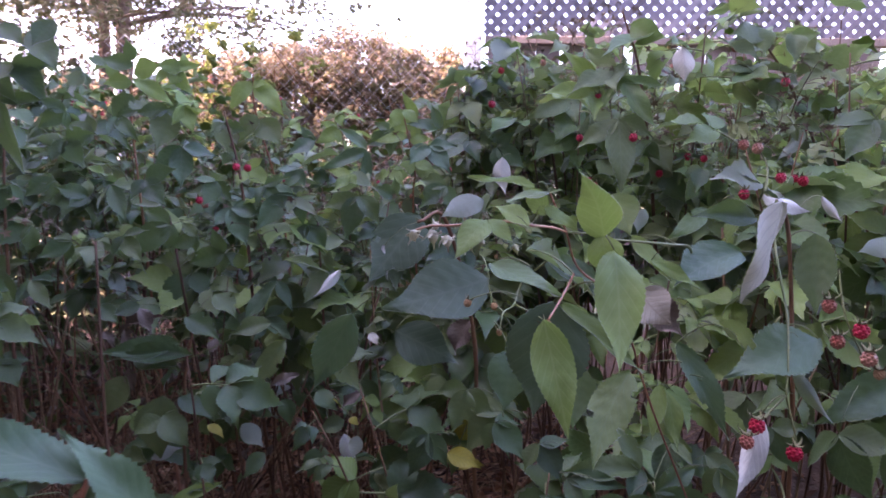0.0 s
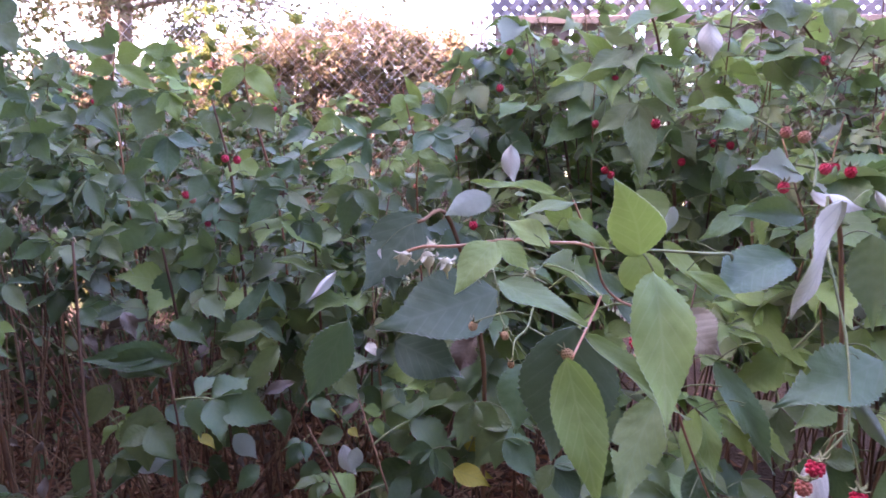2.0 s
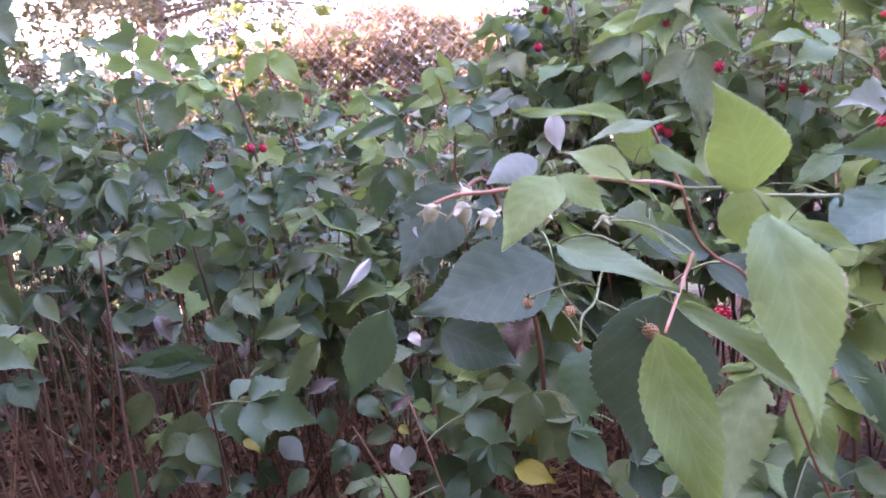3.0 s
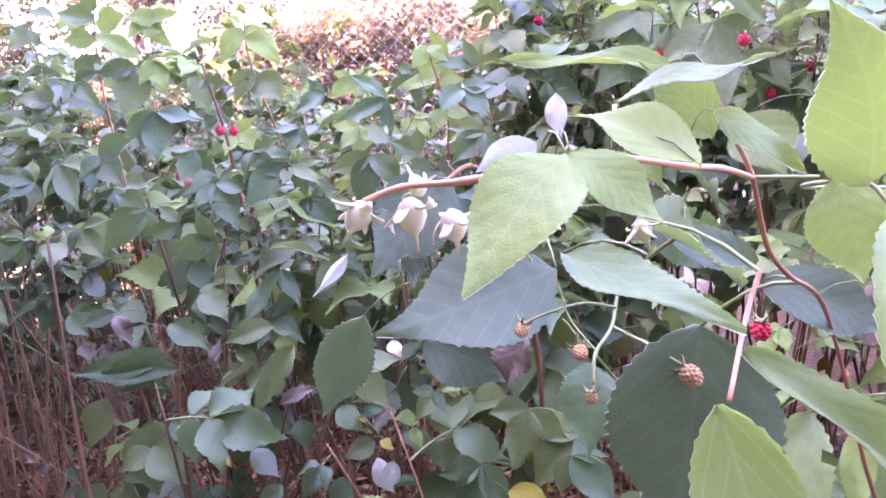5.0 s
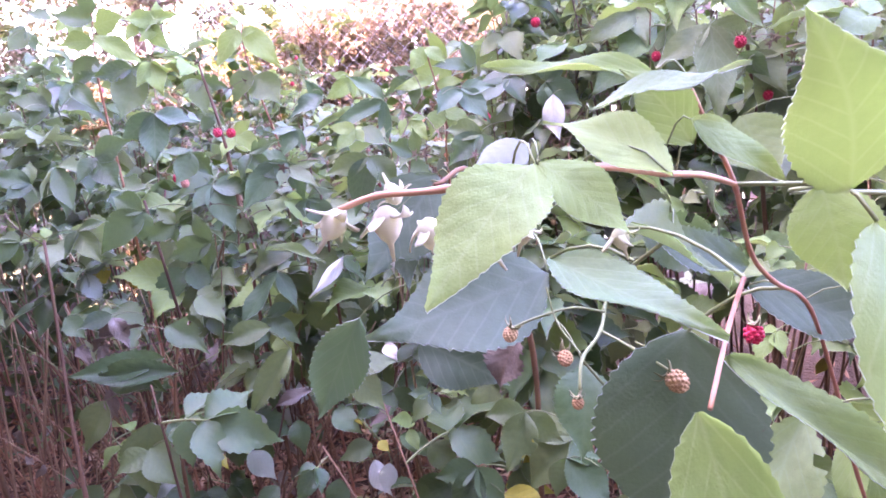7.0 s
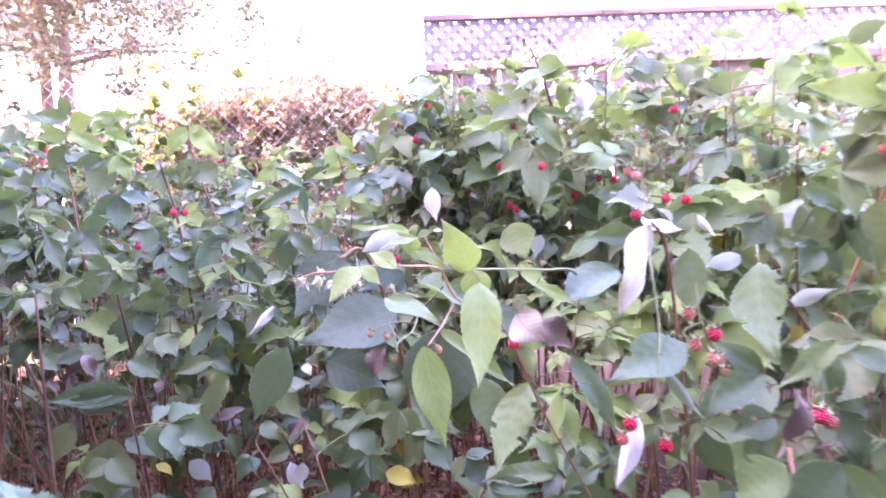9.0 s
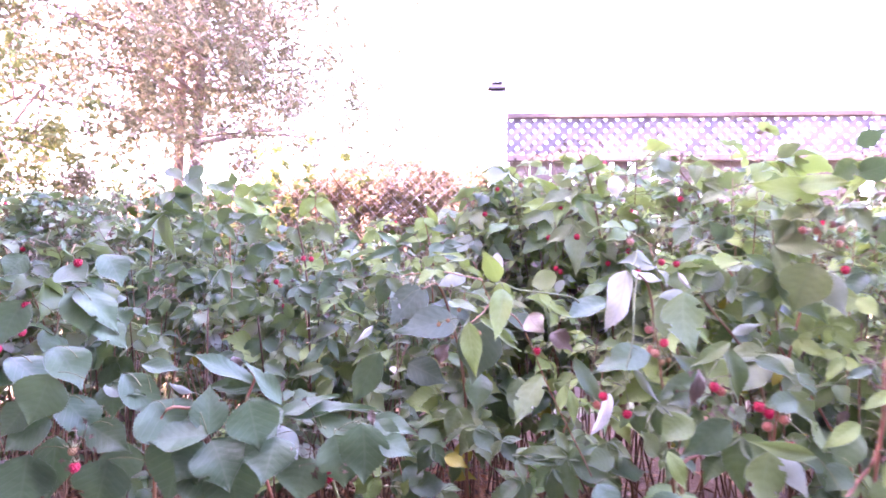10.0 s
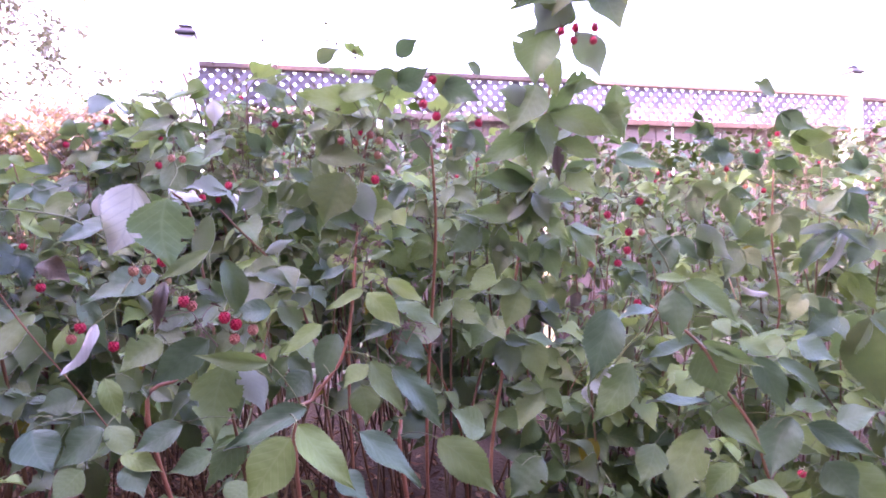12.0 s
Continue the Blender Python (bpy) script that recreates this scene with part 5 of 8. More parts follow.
leaf_at(fence_side_cane, "sage", (0.643, 1.13, 1.227), (0.566, 1.097, 1.22), (-0.421, -0.62, 0.169), 0.93)
leaf_at(fence_side_cane, "lit", (0.632, 1.131, 1.237), (0.629, 1.093, 1.179), (-0.339, -0.867, 0.719), 1.00)
leaf_at(fence_side_cane, "sage", (0.695, 1.129, 1.227), (0.685, 1.091, 1.169), (-0.354, -0.976, 0.477), 0.89)
leaf_at(fence_side_cane, "lit", (0.69, 1.129, 1.212), (0.732, 1.101, 1.222), (-0.403, -0.938, 0.27), 1.00)
leaf_at(fence_side_cane, "green", (0.675, 1.13, 1.144), (0.656, 1.09, 1.072), (-0.655, -0.276, 0.415), 1.00, True)
leaf_at(fence_side_cane, "lit", (0.751, 1.128, 1.176), (0.826, 1.103, 1.202), (-0.297, -1.108, 0.132), 0.93)
leaf_at(fence_side_cane, "sage", (0.773, 1.127, 1.156), (0.684, 1.092, 1.129), (-0.546, -0.898, 0.553), 0.78, True)
leaf_at(fence_side_cane, "lit", (0.627, 1.131, 1.155), (0.572, 1.094, 1.118), (-0.665, -0.779, 0.693), 0.83, True)
leaf_at(fence_side_cane, "under", (0.73, 1.128, 1.049), (0.663, 1.089, 0.989), (-0.657, -0.677, 0.24), 0.42)
leaf_at(fence_side_cane, "sage", (0.708, 1.129, 1.06), (0.767, 1.099, 1.044), (-0.458, -0.792, 0.833), 0.69, True)
leaf_at(fence_side_cane, "lit", (0.787, 1.127, 1.008), (0.716, 1.092, 0.985), (-0.683, -0.825, 0.701), 0.68, True)
leaf_at(fence_side_cane, "green", (0.821, 1.126, 0.976), (0.759, 1.1, 1.017), (-0.772, -0.851, 0.272), 1.00, True)
leaf_at(fence_side_cane, "lit", (0.849, 1.125, 1.114), (0.768, 1.088, 1.079), (-0.705, -0.691, 0.556), 0.81, True)
leaf_at(fence_side_cane, "sage", (0.833, 1.126, 1.177), (0.865, 1.098, 1.193), (-0.009, -0.539, 0.691), 1.00)
leaf_at(fence_side_cane, "lit", (0.827, 1.126, 0.9), (0.866, 1.106, 0.977), (-0.601, -0.904, 0.552), 0.91, True)
leaf_at(fence_side_cane, "sage", (0.662, 1.13, 0.974), (0.606, 1.095, 0.941), (-0.92, -0.524, 0.321), 1.00, True)
leaf_at(fence_side_cane, "lit", (0.601, 1.132, 0.941), (0.683, 1.106, 0.953), (-0.699, -0.996, 0.69), 0.91, True)
leaf_at(fence_side_cane, "green", (0.545, 1.133, 0.972), (0.524, 1.097, 0.929), (-0.119, -1.021, 0.635), 1.00, True)
leaf_at(fence_side_cane, "lit", (0.78, 1.127, 0.954), (0.699, 1.097, 0.974), (-0.53, -1.093, 0.54), 0.90, True)
leaf_at(fence_side_cane, "sage", (0.876, 1.125, 1.051), (0.794, 1.089, 1.028), (-0.584, -1.183, 0.693), 0.68, True)
leaf_at(fence_side_cane, "lit", (0.746, 1.128, 1.103), (0.783, 1.097, 1.09), (-0.843, -0.804, 0.149), 1.00, True)
leaf_at(fence_side_cane, "sage", (0.602, 1.132, 1.059), (0.623, 1.098, 1.026), (-0.629, -1.061, 0.582), 1.00, True)
leaf_at(fence_side_cane, "lit", (0.845, 1.126, 0.933), (0.87, 1.088, 0.872), (-0.88, -0.873, 0.86), 1.00, True)
truss_at(fence_side_cane, (0.715, 1.149, 1.094), 1.1, (-24, -0))
truss_at(fence_side_cane, (0.819, 1.146, 1.128), 1.1, (24, -20))
truss_at(fence_side_cane, (0.774, 1.147, 1.03), 1.1, (17, -23))
truss_at(fence_side_cane, (0.666, 1.15, 1.04), 1.1, (25, 3))
truss_at(fence_side_cane, (0.874, 1.145, 1.031), 1.1, (-32, 50))

left_cane_a = plant_root(0, 0, "raspberry cane with overlapping dull green leaves and small berries")
run_cane(left_cane_a, [(-0.305, 1.225, 0), (-0.348, 1.204, 0.446), (-0.367, 1.174, 0.896), (-0.41, 1.194, 1.076)], 0.0045, 0.002, "brown_cane")
run_cane(left_cane_a, [(-0.137, 1.151, 0), (-0.18, 1.121, 0.46), (-0.195, 1.09, 0.86)], 0.004, 0.002, "brown_cane")
leaf_at(left_cane_a, "green", (-0.528, 1.197, 1.081), (-0.543, 1.166, 0.99), (0.385, -0.96, 0.246), 1.00, True)
leaf_at(left_cane_a, "teal", (-0.502, 1.197, 1.004), (-0.494, 1.166, 0.915), (0.262, -0.928, 0.533), 1.00, True)
leaf_at(left_cane_a, "green", (-0.412, 1.194, 1.051), (-0.396, 1.168, 0.995), (0.552, -1.228, 0.402), 1.00, True)
leaf_at(left_cane_a, "green", (-0.392, 1.094, 0.936), (-0.41, 1.068, 0.887), (0.59, -0.89, 0.652), 1.00, True)
leaf_at(left_cane_a, "teal", (-0.242, 1.091, 0.913), (-0.309, 1.06, 0.841), (0.59, -0.886, 0.701), 0.78, True)
leaf_at(left_cane_a, "green", (-0.243, 1.091, 0.905), (-0.188, 1.068, 0.869), (0.181, -0.577, 0.792), 0.73, True)
leaf_at(left_cane_a, "green", (-0.117, 1.088, 0.912), (-0.139, 1.057, 0.828), (0, -0.855, 0.312), 0.93, True)
leaf_at(left_cane_a, "teal", (-0.141, 1.368, 1.006), (-0.253, 1.339, 0.96), (0.391, -0.838, 0.472), 0.53, True)
leaf_at(left_cane_a, "young", (-0.072, 1.217, 0.967), (-0.039, 1.193, 0.928), (-0.048, -1.386, 0.67), 1.00, True)
leaf_at(left_cane_a, "green", (-0.216, 1.09, 0.855), (-0.175, 1.065, 0.801), (0.144, -1.035, 0.763), 1.00, True)
leaf_at(left_cane_a, "green", (-0.486, 1.097, 0.849), (-0.555, 1.067, 0.789), (0.269, -1.013, 0.44), 1.00, True)
leaf_at(left_cane_a, "teal", (-0.277, 1.092, 0.744), (-0.338, 1.06, 0.659), (-0.019, -0.394, 0.634), 0.69, True)
leaf_at(left_cane_a, "young", (-0.493, 1.196, 1.087), (-0.465, 1.17, 1.028), (0.34, -0.716, -0.266), 1.00, True)
leaf_at(left_cane_a, "green", (-0.394, 1.194, 0.995), (-0.409, 1.17, 0.966), (0.317, -0.935, 0.27), 1.00, True)
leaf_at(left_cane_a, "young", (-0.365, 1.194, 0.96), (-0.311, 1.171, 0.927), (0.355, -1.402, 0.517), 1.00, True)
leaf_at(left_cane_a, "green", (-0.298, 1.092, 0.929), (-0.248, 1.068, 0.887), (0.447, -1.458, 0.229), 0.70, True)
leaf_at(left_cane_a, "teal", (-0.365, 1.094, 0.884), (-0.325, 1.066, 0.811), (0.259, -0.956, 0.424), 0.92, True)
leaf_at(left_cane_a, "green", (-0.435, 1.095, 0.828), (-0.481, 1.072, 0.808), (0.452, -0.878, 0.291), 1.00, True)
leaf_at(left_cane_a, "green", (-0.38, 1.094, 0.795), (-0.448, 1.07, 0.775), (0.321, -1.224, 0.141), 0.97, True)
leaf_at(left_cane_a, "teal", (-0.284, 1.462, 1.032), (-0.362, 1.434, 0.996), (-0.343, -0.763, 0.356), 0.92, True)
leaf_at(left_cane_a, "young", (-0.247, 1.561, 1.067), (-0.301, 1.534, 1.028), (0.562, -1.345, 0.365), 1.00, True)
leaf_at(left_cane_a, "green", (-0.092, 1.507, 1.051), (-0.174, 1.481, 1.02), (0.119, -1.06, 0.529), 0.79, True)
leaf_at(left_cane_a, "young", (-0.045, 1.656, 1.105), (-0.167, 1.627, 1.064), (0.101, -1.164, -0.119), 0.71, True)
leaf_at(left_cane_a, "green", (0.022, 1.555, 1.069), (-0.065, 1.535, 1.088), (-0.228, -0.647, 0.542), 0.80, True)
leaf_at(left_cane_a, "teal", (0.001, 1.405, 1.02), (0.056, 1.378, 0.953), (0.265, -1.167, 0.43), 1.00, True)
leaf_at(left_cane_a, "green", (-0.046, 1.086, 0.911), (-0.087, 1.067, 0.932), (-0.139, -0.931, 0.497), 1.00, True)
leaf_at(left_cane_a, "green", (0.051, 1.084, 0.933), (0, 1.057, 0.892), (0.103, -0.64, 0.336), 1.00, True)
leaf_at(left_cane_a, "teal", (-0.304, 1.093, 0.672), (-0.242, 1.07, 0.634), (0.342, -1.27, 0.963), 0.86, True)
leaf_at(left_cane_a, "green", (-0.179, 1.09, 0.766), (-0.216, 1.061, 0.704), (0.058, -0.997, 0.672), 0.83, True)
leaf_at(left_cane_a, "green", (-0.301, 1.092, 0.808), (-0.338, 1.074, 0.831), (0.618, -0.983, 0.502), 1.00, True)
leaf_at(left_cane_a, "teal", (-0.263, 1.211, 0.962), (-0.292, 1.184, 0.915), (-0.046, -0.924, 0.277), 1.00, True)
leaf_at(left_cane_a, "young", (-0.132, 1.088, 0.953), (-0.16, 1.063, 0.92), (-0.001, -1.012, 0.628), 1.00, True)
leaf_at(left_cane_a, "green", (0.095, 1.453, 1.036), (0.014, 1.423, 0.98), (-0.235, -0.875, 0.816), 0.99, True)
leaf_at(left_cane_a, "green", (0.139, 1.552, 1.07), (0.198, 1.529, 1.026), (-0.478, -0.716, 0.863), 1.00, True)
leaf_at(left_cane_a, "teal", (0.162, 1.402, 1.021), (0.228, 1.377, 0.969), (-0.242, -0.885, 0.136), 1.00, True)
berry_at(left_cane_a, "ripe", (-0.37, 1.144, 0.964), 1.0)
berry_at(left_cane_a, "ripe", (-0.347, 1.143, 0.962), 1.0)
berry_at(left_cane_a, "ripe", (-0.448, 1.146, 0.896), 1.0)
berry_at(left_cane_a, "orange", (-0.436, 1.145, 0.887), 1.0)

left_cane_b = plant_root(0, 0, "raspberry cane with leaves hanging over bare brown stems")
run_cane(left_cane_b, [(-0.439, 1.075, 0), (-0.453, 1.056, 0.261), (-0.439, 1.027, 0.537), (-0.411, 1.026, 0.689)], 0.0045, 0.002, "brown_cane")
run_cane(left_cane_b, [(0.011, 1.114, 0), (-0.034, 1.066, 0.281), (-0.085, 1.038, 0.515)], 0.004, 0.002, "brown_cane")
leaf_at(left_cane_b, "green", (-0.439, 1.017, 0.637), (-0.575, 0.99, 0.616), (0.452, -0.953, 0.799), 0.47)
leaf_at(left_cane_b, "green", (-0.516, 1.019, 0.62), (-0.43, 0.998, 0.59), (0.162, -1.063, 0.63), 0.70)
leaf_at(left_cane_b, "green", (-0.477, 1.018, 0.533), (-0.471, 0.983, 0.418), (0.192, -0.992, 0.774), 1.00)
leaf_at(left_cane_b, "green", (-0.546, 1.02, 0.569), (-0.582, 0.989, 0.499), (0.153, -0.876, 0.865), 1.00)
leaf_at(left_cane_b, "green", (-0.426, 1.016, 0.543), (-0.372, 0.992, 0.495), (-0.191, -0.837, 0.6), 1.00)
leaf_at(left_cane_b, "green", (-0.242, 1.012, 0.536), (-0.229, 0.986, 0.492), (-0.054, -1.219, 0.616), 1.00)
leaf_at(left_cane_b, "green", (-0.24, 1.012, 0.648), (-0.303, 0.977, 0.553), (0.077, -0.864, 0.465), 0.54)
leaf_at(left_cane_b, "green", (-0.266, 1.013, 0.679), (-0.341, 0.989, 0.663), (0.455, -1.136, 0.868), 0.68)
leaf_at(left_cane_b, "green", (-0.426, 1.017, 0.686), (-0.354, 0.994, 0.651), (0.516, -1.201, 0.952), 0.75)
leaf_at(left_cane_b, "green", (-0.37, 1.015, 0.73), (-0.322, 0.992, 0.694), (0.745, -1.049, 0.841), 0.94)
leaf_at(left_cane_b, "green", (-0.131, 1.009, 0.498), (-0.178, 0.986, 0.485), (0.106, -0.904, 0.815), 1.00)
leaf_at(left_cane_b, "green", (-0.088, 1.008, 0.511), (-0.033, 0.986, 0.487), (-0.06, -0.766, 1.049), 0.74)
leaf_at(left_cane_b, "green", (-0.046, 1.007, 0.5), (-0.002, 0.982, 0.458), (0.025, -0.588, 1.123), 1.00)
leaf_at(left_cane_b, "green", (-0.185, 1.01, 0.442), (-0.196, 0.983, 0.393), (0.283, -1.041, 1.352), 1.00)
leaf_at(left_cane_b, "green", (-0.013, 1.006, 0.438), (-0.085, 0.979, 0.407), (0.358, -1.378, 0.711), 1.00)
leaf_at(left_cane_b, "green", (-0.078, 1.007, 0.404), (-0.033, 0.983, 0.365), (-0.057, -0.672, 1.22), 1.00)
leaf_at(left_cane_b, "green", (0.048, 1.004, 0.59), (0.03, 0.976, 0.525), (-0.08, -0.883, 0.987), 1.00)
leaf_at(left_cane_b, "green", (-0.283, 1.013, 0.428), (-0.319, 0.985, 0.39), (-0.02, -0.718, 0.834), 1.00)
leaf_at(left_cane_b, "green", (-0.581, 1.02, 0.428), (-0.613, 0.991, 0.372), (0.495, -0.797, 0.638), 1.00)
leaf_at(left_cane_b, "green", (-0.334, 1.014, 0.536), (-0.358, 0.989, 0.502), (0.075, -0.859, 0.856), 1.00)
leaf_at(left_cane_b, "green", (-0.512, 1.019, 0.706), (-0.553, 0.996, 0.69), (0.384, -0.623, 0.617), 1.00)
leaf_at(left_cane_b, "green", (-0.588, 1.021, 0.704), (-0.54, 0.999, 0.673), (0.18, -0.916, 0.645), 0.85)
leaf_at(left_cane_b, "green", (-0.183, 1.01, 0.551), (-0.137, 0.988, 0.528), (0.128, -0.657, 0.954), 0.99)
leaf_at(left_cane_b, "white", (-0.133, 1.019, 0.467), (-0.106, 1.003, 0.416), (0.358, -0.762, 0.895), 1.00)
leaf_at(left_cane_b, "yellow", (0.06, 1.024, 0.42), (0.133, 1.015, 0.417), (0.171, -0.961, 1.005), 1.00)
leaf_at(left_cane_b, "under", (-0.329, 1.024, 0.479), (-0.283, 1.01, 0.44), (0.046, -0.842, 0.797), 0.94)
leaf_at(left_cane_b, "yellow", (-0.4, 1.036, 0.47), (-0.363, 1.025, 0.453), (0.358, -0.456, 1.4), 0.94)
leaf_at(left_cane_b, "under", (-0.494, 0.998, 0.419), (-0.436, 1.003, 0.439), (0.574, -0.834, 1.093), 0.68)
leaf_at(left_cane_b, "dry", (-0.517, 1.029, 0.699), (-0.49, 1.014, 0.654), (0.455, -0.999, 0.709), 1.00)
leaf_at(left_cane_b, "dry", (-0.545, 1.03, 0.582), (-0.528, 1.014, 0.538), (0.334, -0.965, 1.096), 0.88)
leaf_at(left_cane_b, "dry", (-0.479, 1.038, 0.681), (-0.585, 1.023, 0.661), (0.288, -0.962, 0.864), 0.32)
leaf_at(left_cane_b, "dry", (-0.104, 1.038, 0.543), (-0.144, 1.023, 0.514), (-0.016, -1.168, 0.651), 1.00)
leaf_at(left_cane_b, "young", (-0.396, 0.875, 0.401), (-0.311, 0.864, 0.449), (0.426, -0.734, 1.022), 0.53)
leaf_at(left_cane_b, "young", (-0.03, 0.866, 0.415), (-0.014, 0.852, 0.458), (-0.066, -1.069, 1.165), 0.81)

far_left_cane = plant_root(0, 0, "raspberry cane with teal shaded leaves beside the path")
run_cane(far_left_cane, [(-0.736, 1.085, 0), (-0.76, 1.034, 0.411), (-0.745, 1.002, 0.813), (-0.734, 1.002, 1.035)], 0.0045, 0.002, "brown_cane")
run_cane(far_left_cane, [(-0.491, 0.929, 0), (-0.533, 0.929, 0.43), (-0.566, 0.978, 0.829)], 0.0045, 0.002, "brown_cane")
leaf_at(far_left_cane, "green", (-0.8, 1.004, 0.769), (-0.702, 0.977, 0.69), (0.259, -0.826, 0.349), 0.73, True)
leaf_at(far_left_cane, "green", (-0.704, 1.002, 0.752), (-0.651, 0.978, 0.705), (0.404, -0.842, 0.934), 0.66, True)
leaf_at(far_left_cane, "green", (-0.608, 0.819, 1.057), (-0.56, 0.787, 0.948), (-0.059, -0.492, 0.22), 0.48, True)
leaf_at(far_left_cane, "green", (-0.587, 0.818, 1.106), (-0.515, 0.794, 1.055), (0.606, -0.641, 0.237), 0.75, True)
leaf_at(far_left_cane, "green", (-0.549, 0.817, 1.154), (-0.494, 0.79, 1.087), (0.489, -0.715, 0.333), 0.74)
leaf_at(far_left_cane, "green", (-0.514, 0.816, 1.17), (-0.532, 0.79, 1.125), (0.341, -0.775, 0.349), 1.00)
leaf_at(far_left_cane, "green", (-0.6, 0.818, 1.163), (-0.544, 0.795, 1.126), (0.207, -0.495, 0.369), 0.83)
leaf_at(far_left_cane, "green", (-0.623, 0.819, 1.098), (-0.566, 0.795, 1.054), (-0.017, -0.968, 0.738), 0.79, True)
leaf_at(far_left_cane, "green", (-0.505, 0.816, 1.04), (-0.533, 0.792, 1.014), (0.89, -0.778, 0.107), 1.00, True)
leaf_at(far_left_cane, "green", (-0.648, 1, 0.936), (-0.695, 0.975, 0.906), (0.473, -0.584, 0.619), 1.00, True)
leaf_at(far_left_cane, "green", (-0.587, 0.999, 0.907), (-0.636, 0.98, 0.927), (0.403, -1, 0.715), 1.00, True)
leaf_at(far_left_cane, "green", (-0.696, 1.001, 0.854), (-0.743, 0.974, 0.815), (0.496, -0.726, 0.704), 1.00, True)
leaf_at(far_left_cane, "green", (-0.623, 1, 0.825), (-0.672, 0.975, 0.795), (0.868, -0.789, 0.709), 1.00, True)
leaf_at(far_left_cane, "green", (-0.544, 0.998, 0.928), (-0.503, 0.971, 0.859), (0.044, -0.613, 0.724), 0.70, True)
leaf_at(far_left_cane, "green", (-0.482, 0.996, 0.938), (-0.431, 0.972, 0.89), (0.401, -1.388, 0.422), 1.00, True)
leaf_at(far_left_cane, "green", (-0.645, 1.179, 1.163), (-0.679, 1.16, 1.181), (0.478, -0.387, 0.5), 1.00)
leaf_at(far_left_cane, "green", (-0.693, 1.181, 1.151), (-0.715, 1.155, 1.114), (0.638, -0.663, 0.704), 1.00, True)
leaf_at(far_left_cane, "green", (-0.508, 0.817, 0.999), (-0.47, 0.793, 0.958), (0.261, -1.024, 0.211), 1.00, True)
leaf_at(far_left_cane, "green", (-0.781, 1.004, 0.598), (-0.723, 0.98, 0.552), (0.478, -0.839, 0.792), 1.00, True)
leaf_at(far_left_cane, "green", (-0.528, 0.998, 0.837), (-0.476, 0.973, 0.789), (0.221, -0.844, 0.418), 0.81, True)
leaf_at(far_left_cane, "green", (-0.733, 1.002, 0.925), (-0.759, 0.974, 0.865), (0.977, -0.92, 1.153), 1.00, True)
leaf_at(far_left_cane, "green", (-0.677, 1.18, 1.026), (-0.735, 1.161, 1.047), (0.82, -1.118, 0.696), 0.96, True)
leaf_at(far_left_cane, "green", (-0.627, 1.179, 1.061), (-0.57, 1.155, 1.015), (0.546, -1.217, 0.598), 0.70, True)
leaf_at(far_left_cane, "young", (-0.677, 0.931, 0.701), (-0.663, 0.915, 0.649), (0.533, -0.708, 0.534), 1.00, True)
leaf_at(far_left_cane, "young", (-0.569, 1.378, 1.182), (-0.638, 1.357, 1.197), (0.37, -0.802, 0.327), 1.00, True)
leaf_at(far_left_cane, "young", (-0.609, 1.379, 1.194), (-0.54, 1.352, 1.127), (0.249, -0.933, 0.157), 0.79, True)
leaf_at(far_left_cane, "young", (-0.745, 1.382, 1.207), (-0.725, 1.355, 1.151), (0.476, -1.429, 0.714), 1.00, True)

path_side_plant = plant_root(0, 0, "low raspberry plant with broad leaves in blue-green sky sheen beside the path")
run_cane(path_side_plant, [(-0.108, 0.394, 0), (-0.129, 0.363, 0.326), (-0.131, 0.312, 0.566), (-0.147, 0.231, 0.721), (-0.139, 0.241, 0.782)], 0.003, 0.002, "red_cane")
run_cane(path_side_plant, [(-0.26, 0.297, 0), (-0.275, 0.266, 0.362), (-0.251, 0.194, 0.707), (-0.209, 0.213, 0.744)], 0.003, 0.002, "red_cane")
run_cane(path_side_plant, [(0.108, 0.288, 0), (0.054, 0.258, 0.385), (-0.036, 0.219, 0.692), (-0.02, 0.218, 0.716)], 0.003, 0.0015, "stalk")
leaf_at(path_side_plant, "teal", (-0.142, 0.241, 0.771), (-0.232, 0.224, 0.812), (0.362, -0.75, 1.626), 0.61)
leaf_at(path_side_plant, "teal", (-0.101, 0.24, 0.743), (-0.152, 0.235, 0.811), (0.081, -0.372, 0.798), 0.53)
leaf_at(path_side_plant, "teal", (-0.184, 0.202, 0.71), (-0.196, 0.227, 0.776), (0.471, -0.761, 1.503), 1.14)
leaf_at(path_side_plant, "teal", (-0.094, 0.23, 0.738), (-0.159, 0.188, 0.72), (0.294, -1.165, 1.407), 1.39)
leaf_at(path_side_plant, "teal", (-0.097, 0.23, 0.732), (-0.022, 0.242, 0.759), (-0.363, -0.933, 1.665), 0.63)
leaf_at(path_side_plant, "teal", (-0.109, 0.24, 0.731), (0.032, 0.231, 0.743), (0.49, -0.977, 1.756), 0.43)
leaf_at(path_side_plant, "teal", (-0.052, 0.229, 0.735), (0.059, 0.185, 0.685), (0.002, -1.082, 0.847), 0.49)
leaf_at(path_side_plant, "teal", (0.027, 0.227, 0.732), (0.089, 0.215, 0.717), (0.191, -1.217, 1.125), 0.83)
leaf_at(path_side_plant, "teal", (0.024, 0.227, 0.729), (0.078, 0.194, 0.693), (-0.26, -0.941, 1.291), 0.93)
leaf_at(path_side_plant, "teal", (-0.095, 0.2, 0.713), (-0.096, 0.156, 0.664), (0.004, -0.961, 1.305), 1.70)
leaf_at(path_side_plant, "teal", (-0.181, 0.192, 0.712), (-0.261, 0.172, 0.705), (0.608, -0.583, 1.24), 1.06)
